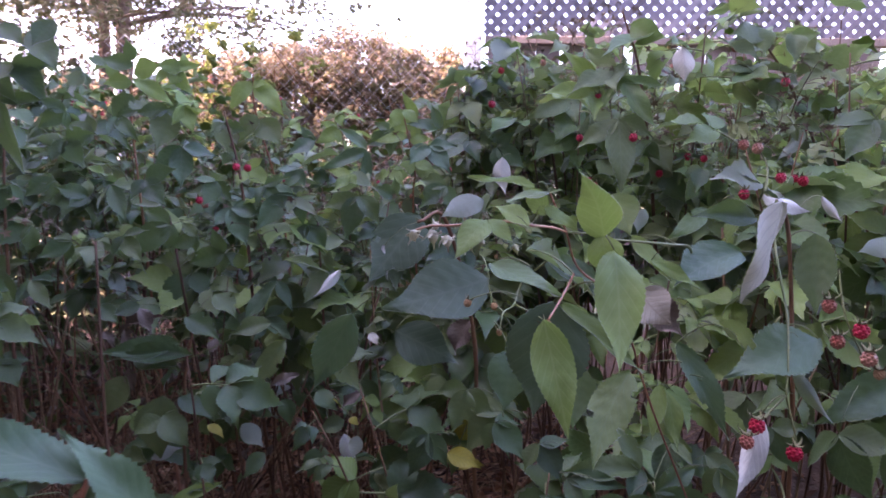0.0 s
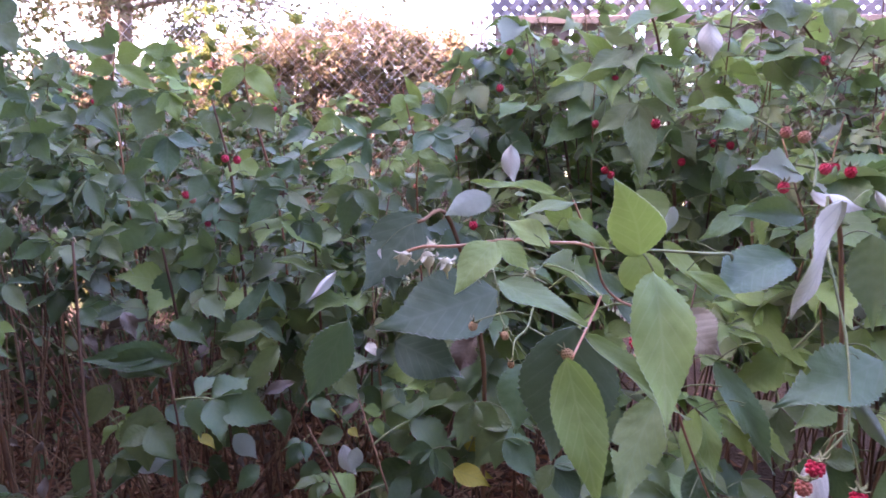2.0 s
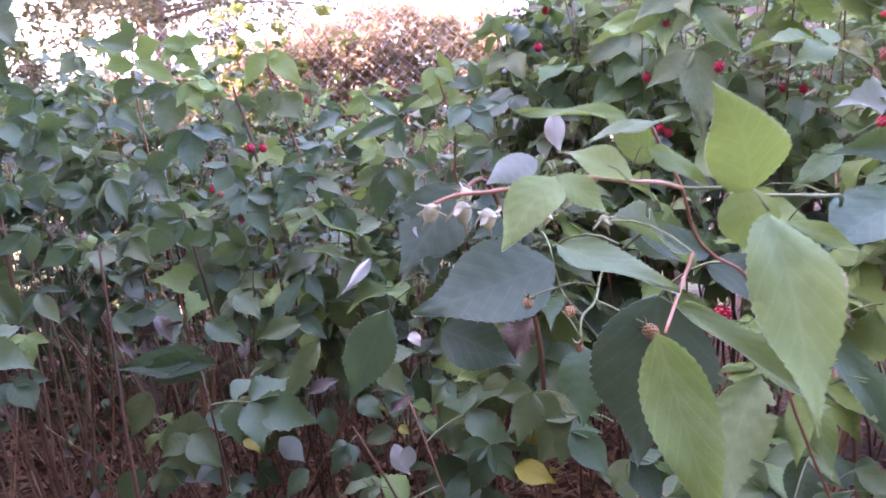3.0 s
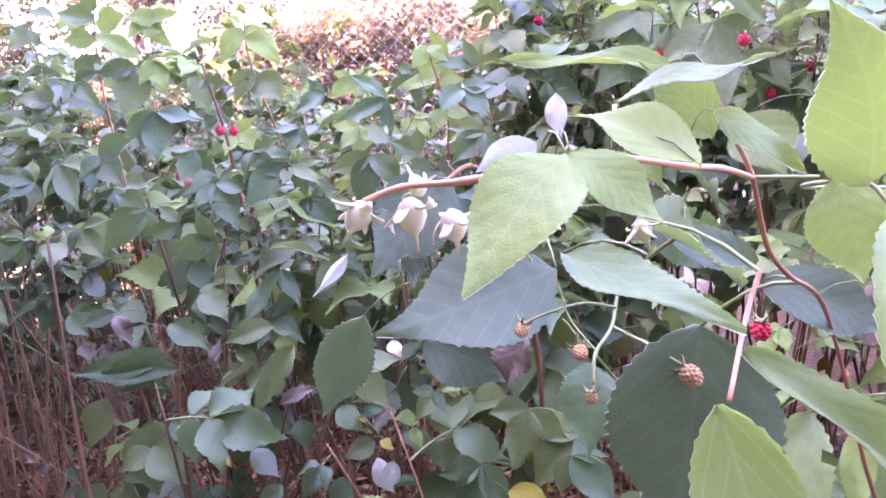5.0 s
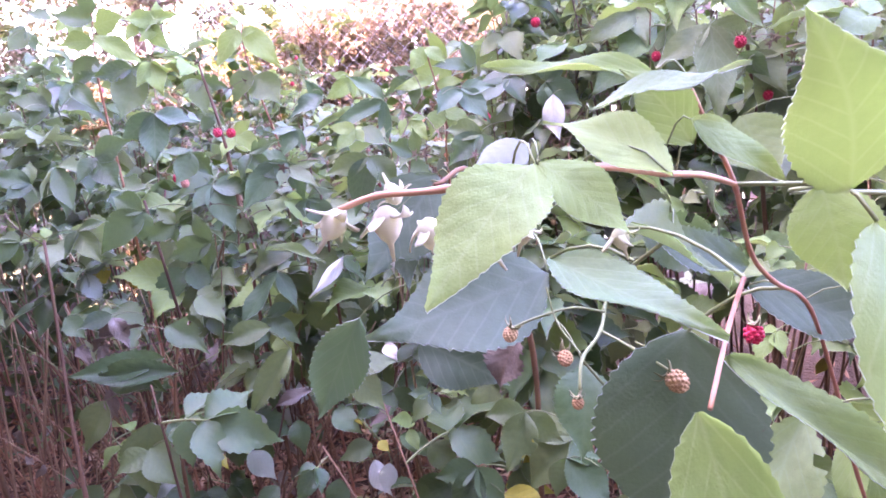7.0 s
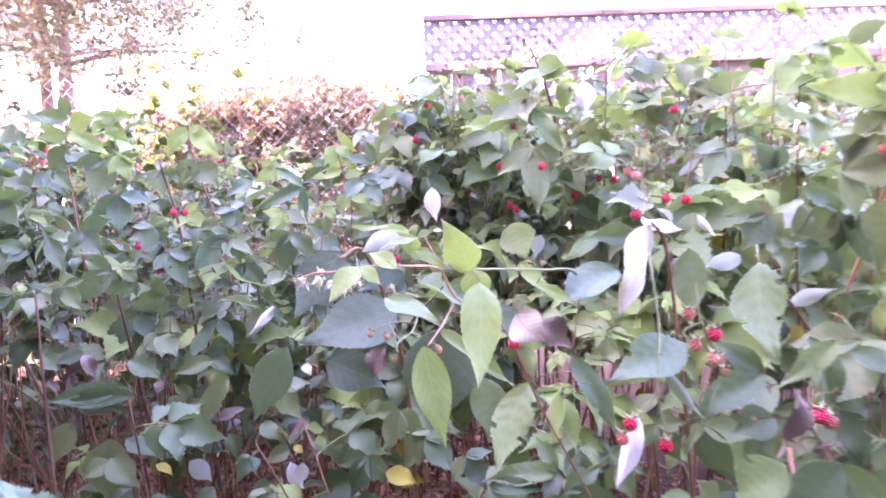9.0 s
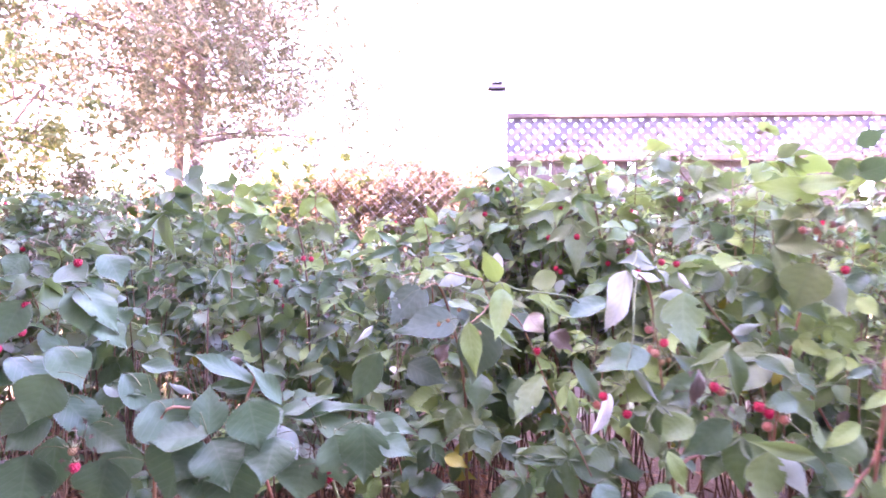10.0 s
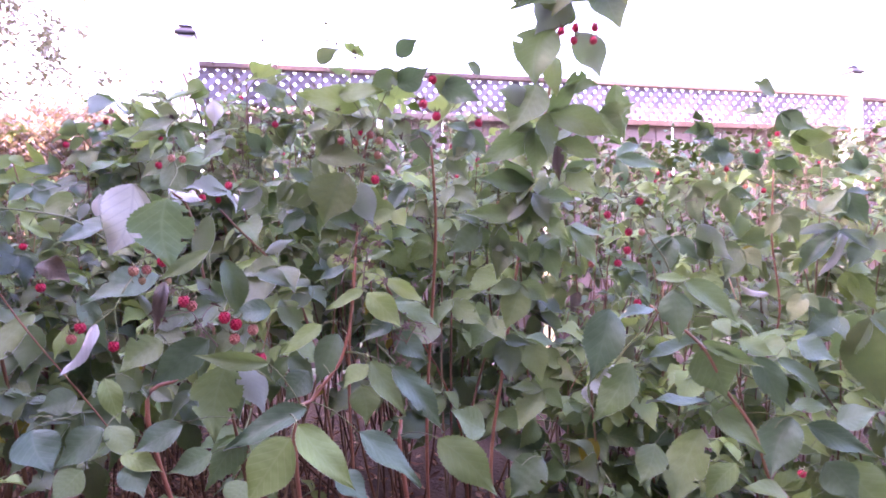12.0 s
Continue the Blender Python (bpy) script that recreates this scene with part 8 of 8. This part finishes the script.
leaf_at(mid_low_cane, "green", (0.387, 0.599, 0.619), (0.404, 0.576, 0.578), (-0.211, -0.473, 0.985), 1.00, True)
leaf_at(mid_low_cane, "green", (0.692, 0.62, 0.931), (0.775, 0.593, 0.844), (-0.668, -0.792, 0.693), 0.81, True)
leaf_at(mid_low_cane, "young", (0.765, 0.569, 0.844), (0.8, 0.546, 0.804), (-0.664, -0.833, 0.91), 1.00, True)
leaf_at(mid_low_cane, "under", (0.597, 0.573, 0.826), (0.646, 0.555, 0.847), (-0.366, -0.776, 0.416), 0.56)
leaf_at(mid_low_cane, "young", (0.709, 0.57, 0.821), (0.749, 0.548, 0.793), (-0.505, -1.254, 0.914), 1.00, True)
leaf_at(mid_low_cane, "young", (0.754, 0.619, 0.932), (0.805, 0.596, 0.901), (-0.701, -0.693, 0.839), 1.00, True)
leaf_at(mid_low_cane, "young", (0.706, 0.67, 0.88), (0.656, 0.652, 0.916), (-0.726, -0.62, 0.593), 0.98, True)
leaf_at(mid_low_cane, "green", (0.629, 0.672, 0.904), (0.675, 0.651, 0.89), (-0.21, -0.97, 0.439), 1.00, True)
leaf_at(mid_low_cane, "young", (0.775, 0.549, 0.794), (0.731, 0.526, 0.755), (-0.295, -0.723, 0.715), 0.79, True)
leaf_at(mid_low_cane, "green", (0.685, 0.591, 0.834), (0.719, 0.569, 0.805), (-0.763, -0.55, 0.548), 1.00, True)
leaf_at(mid_low_cane, "under", (0.681, 0.69, 0.953), (0.636, 0.667, 0.895), (-0.518, -1.033, 0.543), 0.64)
leaf_at(mid_low_cane, "young", (0.817, 0.587, 0.894), (0.754, 0.565, 0.859), (-0.454, -0.831, 0.579), 0.95, True)
leaf_at(mid_low_cane, "green", (0.237, 0.683, 0.518), (0.18, 0.659, 0.475), (-0.229, -0.575, 1.258), 1.00, True)
leaf_at(mid_low_cane, "green", (0.154, 0.885, 0.571), (0.09, 0.861, 0.506), (-0.088, -1.126, 0.881), 1.00, True)
leaf_at(mid_low_cane, "green", (0.065, 0.787, 0.454), (0.122, 0.764, 0.414), (-0.346, -0.837, 0.954), 1.00, True)
leaf_at(mid_low_cane, "green", (0.492, 0.496, 0.628), (0.455, 0.474, 0.594), (-0.357, -0.52, 1.263), 1.00, True)
leaf_at(mid_low_cane, "green", (0.555, 0.495, 0.632), (0.517, 0.472, 0.591), (-0.345, -0.925, 1.086), 1.00, True)
leaf_at(mid_low_cane, "green", (0.628, 0.433, 0.676), (0.663, 0.41, 0.642), (-0.285, -1.062, 0.676), 1.00, True)
leaf_at(mid_low_cane, "green", (0.424, 0.558, 0.687), (0.446, 0.534, 0.644), (-0.364, -1.261, 0.553), 1.00, True)
leaf_at(mid_low_cane, "green", (0.664, 0.471, 0.774), (0.632, 0.448, 0.732), (-0.206, -1.11, 0.927), 0.99, True)
leaf_at(mid_low_cane, "green", (0.226, 0.683, 0.559), (0.304, 0.666, 0.564), (-0.415, -0.639, 1.017), 0.66, True)
leaf_at(mid_low_cane, "green", (0.094, 0.836, 0.624), (0.07, 0.808, 0.563), (0.147, -1.223, 0.96), 1.00, True)
leaf_at(mid_low_cane, "green", (0.136, 0.805, 0.584), (0.178, 0.78, 0.535), (-0.243, -0.73, 1.066), 1.00, True)
leaf_at(mid_low_cane, "green", (0.032, 0.888, 0.527), (-0.003, 0.859, 0.464), (0.064, -0.918, 0.944), 1.00, True)
leaf_at(mid_low_cane, "green", (0.196, 0.744, 0.579), (0.225, 0.719, 0.534), (-0.114, -0.991, 0.855), 1.00, True)
leaf_at(mid_low_cane, "green", (0.359, 0.679, 0.613), (0.332, 0.652, 0.565), (-0.494, -1.073, 1.141), 1.00, True)
leaf_at(mid_low_cane, "green", (0.403, 0.679, 0.599), (0.445, 0.657, 0.574), (-0.697, -0.536, 1.047), 0.99, True)
leaf_at(mid_low_cane, "green", (0.518, 0.695, 0.685), (0.479, 0.678, 0.72), (-0.862, -1.225, 0.762), 0.96, True)
leaf_at(mid_low_cane, "green", (-0.129, 0.951, 0.638), (-0.086, 0.926, 0.587), (-0.112, -0.89, 1.009), 1.00, True)
leaf_at(mid_low_cane, "green", (-0.03, 0.949, 0.6), (-0.056, 0.925, 0.569), (0.156, -0.974, 0.817), 1.00, True)
leaf_at(left_cane_b, "dry", (-0.567, 1.06, 0.651), (-0.536, 1.03, 0.58), (0.82, -0.845, 1.198), 0.55)
leaf_at(left_cane_b, "dry", (-0.608, 1.061, 0.642), (-0.573, 1.041, 0.622), (0.992, -0.838, 0.88), 1.00)
leaf_at(left_cane_b, "dry", (-0.552, 1.05, 0.561), (-0.55, 1.024, 0.532), (0.888, -0.898, 0.983), 1.00)
leaf_at(left_cane_b, "dry", (-0.413, 1.026, 0.506), (-0.412, 1.004, 0.499), (0.653, -0.997, 1.025), 1.00)
leaf_at(left_cane_b, "under", (-0.104, 0.998, 0.473), (-0.11, 0.97, 0.44), (0.172, -0.934, 1.357), 1.00)
leaf_at(left_cane_b, "yellow", (-0.137, 0.999, 0.526), (-0.143, 0.982, 0.552), (0.187, -0.355, 1.099), 1.00)
leaf_at(left_cane_b, "yellow", (-0.118, 0.998, 0.508), (-0.099, 0.979, 0.502), (0.044, -0.782, 0.806), 1.00)
leaf_at(left_cane_b, "green", (-0.413, 1.006, 0.618), (-0.562, 0.969, 0.622), (0.729, -0.619, 0.585), 0.39)
leaf_at(left_cane_b, "green", (-0.523, 1.009, 0.606), (-0.441, 0.996, 0.593), (0.428, -0.653, 0.848), 0.82)
leaf_at(left_cane_b, "green", (-0.436, 0.997, 0.539), (-0.365, 0.978, 0.504), (0.22, -0.521, 1.201), 0.83)
leaf_at(left_cane_b, "green", (-0.457, 0.977, 0.504), (-0.503, 0.948, 0.486), (0.233, -0.393, 0.471), 1.00)
leaf_at(left_cane_b, "green", (-0.456, 0.977, 0.513), (-0.398, 0.955, 0.465), (0.444, -0.881, 0.827), 1.00)
leaf_at(left_cane_b, "dry", (-0.214, 1.011, 0.582), (-0.272, 0.982, 0.57), (0.351, -1.094, 0.877), 0.65)
leaf_at(left_cane_b, "under", (-0.288, 1.013, 0.534), (-0.32, 0.992, 0.549), (0.701, -0.723, 1.263), 0.85)
leaf_at(left_cane_b, "yellow", (0.064, 0.865, 0.505), (0.122, 0.85, 0.49), (0.1, -0.8, 0.65), 0.95)
leaf_at(left_cane_b, "young", (-0.061, 0.987, 0.54), (-0.092, 0.966, 0.555), (0.295, -1.22, 1.344), 0.98)
leaf_at(left_cane_b, "young", (-0.07, 0.987, 0.531), (-0.052, 0.965, 0.509), (0.324, -0.721, 0.907), 0.93)
leaf_at(left_cane_b, "dry", (-0.496, 1.039, 0.639), (-0.455, 1.019, 0.623), (0.383, -1.006, 0.763), 1.00)
run_cane(left_cane_b, [(-0.321, 1.024, 0.657), (-0.42, 1.016, 0.609), (-0.474, 1.008, 0.597)], 0.0008, 0.0005, "stalk", "stalk")
run_cane(left_cane_b, [(-0.147, 0.999, 0.547), (-0.11, 0.998, 0.5), (-0.1, 0.998, 0.465)], 0.0012, 0.0007, "stalk", "stalk")
run_cane(left_cane_b, [(-0.714, 1.034, 0.674), (-0.662, 1.033, 0.645), (-0.603, 1.031, 0.604)], 0.0008, 0.0006, "stalk", "stalk")
truss_at(left_cane_b, (-0.548, 1.06, 0.678), 1.0, (6, -3))
truss_at(left_cane_b, (-0.509, 1.059, 0.659), 1.0, (-3, -64))

yellow_shoot = plant_root(0, 0, "slender raspberry shoots with yellow-green leaves before the hedge")
run_cane(yellow_shoot, [(-0.299, 1.495, 0), (-0.341, 1.474, 0.447), (-0.366, 1.454, 0.846), (-0.423, 1.435, 1.097), (-0.424, 1.424, 1.19)], 0.0035, 0.0015, "red_cane")
run_cane(yellow_shoot, [(0.022, 1.567, 0), (-0.021, 1.547, 0.474), (-0.045, 1.527, 0.873), (-0.039, 1.486, 0.966), (-0.073, 1.467, 1.124)], 0.0035, 0.0015, "red_cane")
run_cane(yellow_shoot, [(-0.6, 1.381, 0), (-0.643, 1.361, 0.421), (-0.658, 1.331, 0.821), (-0.66, 1.3, 1.083), (-0.638, 1.279, 1.197)], 0.0035, 0.0015, "red_cane")
leaf_at(yellow_shoot, "young", (-0.431, 1.425, 1.169), (-0.477, 1.395, 1.1), (0.13, -1.09, 0.457), 1.00)
leaf_at(yellow_shoot, "young", (-0.421, 1.424, 1.17), (-0.342, 1.396, 1.084), (0.159, -1.034, 0.421), 0.75)
leaf_at(yellow_shoot, "young", (-0.427, 1.425, 1.177), (-0.451, 1.405, 1.187), (0.166, -0.984, 0.603), 1.00)
leaf_at(yellow_shoot, "young", (-0.425, 1.424, 1.163), (-0.384, 1.406, 1.161), (0.219, -1.128, 0.512), 1.00)
leaf_at(yellow_shoot, "young", (-0.071, 1.467, 1.111), (-0.098, 1.439, 1.06), (0.273, -0.85, 0.165), 1.00)
leaf_at(yellow_shoot, "young", (-0.068, 1.467, 1.11), (-0.026, 1.444, 1.077), (0.25, -0.977, 0.472), 1.00)
leaf_at(yellow_shoot, "young", (-0.057, 1.466, 1.049), (-0.133, 1.441, 1.03), (0.093, -0.883, 0.568), 0.68)
leaf_at(yellow_shoot, "young", (-0.05, 1.466, 1.035), (0.005, 1.448, 1.04), (0.353, -0.938, 0.473), 0.96)
leaf_at(yellow_shoot, "young", (-0.038, 1.476, 0.986), (0.015, 1.454, 0.958), (0.147, -1.011, 0.751), 1.00)
leaf_at(yellow_shoot, "young", (-0.041, 1.476, 0.987), (-0.068, 1.449, 0.934), (0.104, -0.825, 0.408), 1.00)
leaf_at(yellow_shoot, "green", (-0.638, 1.279, 1.179), (-0.708, 1.26, 1.199), (0.673, -0.727, 0.211), 0.83)
leaf_at(yellow_shoot, "young", (-0.639, 1.279, 1.167), (-0.568, 1.263, 1.177), (0.354, -0.854, 0.093), 1.00)
leaf_at(yellow_shoot, "young", (-0.642, 1.279, 1.154), (-0.54, 1.255, 1.098), (0.168, -0.772, 0.495), 0.59)
leaf_at(yellow_shoot, "young", (-0.643, 1.279, 1.142), (-0.701, 1.257, 1.138), (0.73, -1.141, 0.347), 1.00)
leaf_at(yellow_shoot, "green", (-0.65, 1.29, 1.119), (-0.685, 1.262, 1.061), (0.044, -0.483, 0.115), 1.00)
leaf_at(yellow_shoot, "green", (-0.652, 1.29, 1.106), (-0.586, 1.264, 1.05), (0.348, -0.469, 0.736), 0.82)
leaf_at(yellow_shoot, "green", (-0.422, 1.435, 1.091), (-0.463, 1.406, 1.027), (0.11, -0.45, 0.531), 1.00)
leaf_at(yellow_shoot, "green", (-0.423, 1.435, 1.077), (-0.354, 1.409, 1.012), (0.031, -0.884, 0.574), 0.96)
leaf_at(yellow_shoot, "young", (-0.037, 1.486, 0.965), (0.04, 1.466, 0.939), (0.108, -1.446, 0.914), 0.84)
leaf_at(yellow_shoot, "green", (-0.638, 1.279, 1.191), (-0.646, 1.264, 1.235), (0.055, -0.907, 0.623), 1.00)
truss_at(yellow_shoot, (-0.616, 1.379, 1.038), 1.2, (14, -0))
truss_at(yellow_shoot, (-0.492, 1.376, 1.026), 1.2, (-19, 21))
truss_at(yellow_shoot, (-0.541, 1.328, 0.971), 1.2, (48, -17))
leaf_at(tallest_cane, "lit", (1.09, 0.548, 1.3), (1.058, 0.547, 1.251), (-0.348, -0.93, 0.126), 1.00)
leaf_at(tallest_cane, "green", (1.115, 0.548, 1.32), (1.087, 0.541, 1.355), (-0.906, -0.764, 0.342), 1.00)
leaf_at(tallest_cane, "lit", (1.166, 0.547, 1.348), (1.199, 0.526, 1.322), (-0.531, -0.58, 0.217), 1.00)
leaf_at(tallest_cane, "lit", (1.198, 0.546, 1.37), (1.164, 0.542, 1.399), (-0.224, -0.767, 0.095), 1.00)
leaf_at(tallest_cane, "lit", (1.243, 0.546, 1.393), (1.27, 0.526, 1.37), (-0.641, -0.748, 0.221), 1.00)
leaf_at(tallest_cane, "green", (1.23, 0.546, 1.409), (1.201, 0.54, 1.439), (-0.65, -0.803, -0.157), 1.00)
leaf_at(tallest_cane, "lit", (1.284, 0.545, 1.432), (1.317, 0.524, 1.411), (-0.834, -0.606, 0.208), 1.00)
leaf_at(tallest_cane, "lit", (1.317, 0.544, 1.455), (1.282, 0.541, 1.478), (-0.353, -0.715, 0.19), 1.00)
leaf_at(tallest_cane, "lit", (1.004, 0.55, 1.355), (0.974, 0.546, 1.334), (0.008, -1.033, 0.252), 0.97)
leaf_at(tallest_cane, "green", (0.987, 0.55, 1.365), (0.966, 0.543, 1.382), (-0.03, -0.419, 0.284), 1.00)
leaf_at(tallest_cane, "lit", (1.029, 0.549, 1.335), (1.034, 0.534, 1.359), (-0.427, -1.059, 0.131), 1.00)
leaf_at(tallest_cane, "lit", (1.133, 0.547, 1.281), (1.172, 0.525, 1.256), (-0.461, -0.816, 0.336), 1.00)
leaf_at(tallest_cane, "lit", (1.147, 0.547, 1.259), (1.103, 0.549, 1.21), (-0.34, -0.939, 0.069), 1.00)
leaf_at(tallest_cane, "green", (1.324, 0.544, 1.383), (1.295, 0.541, 1.337), (-0.641, -0.667, 0.525), 0.96)
leaf_at(tallest_cane, "lit", (1.352, 0.544, 1.434), (1.373, 0.526, 1.406), (-0.914, -0.503, 0.071), 1.00)
leaf_at(tallest_cane, "lit", (1.191, 0.546, 1.328), (1.147, 0.547, 1.294), (-0.259, -0.42, 0.319), 1.00)
leaf_at(tallest_cane, "lit", (1.256, 0.545, 1.375), (1.217, 0.545, 1.354), (-0.77, -0.868, 0.232), 1.00)
truss_at(tallest_cane, (1.086, 0.541, 1.309), 0.8, (-9, -1))
truss_at(tallest_cane, (1.002, 0.543, 1.347), 0.7, (-24, -6))
truss_at(tallest_cane, (1.279, 0.538, 1.399), 0.7, (-19, 30))
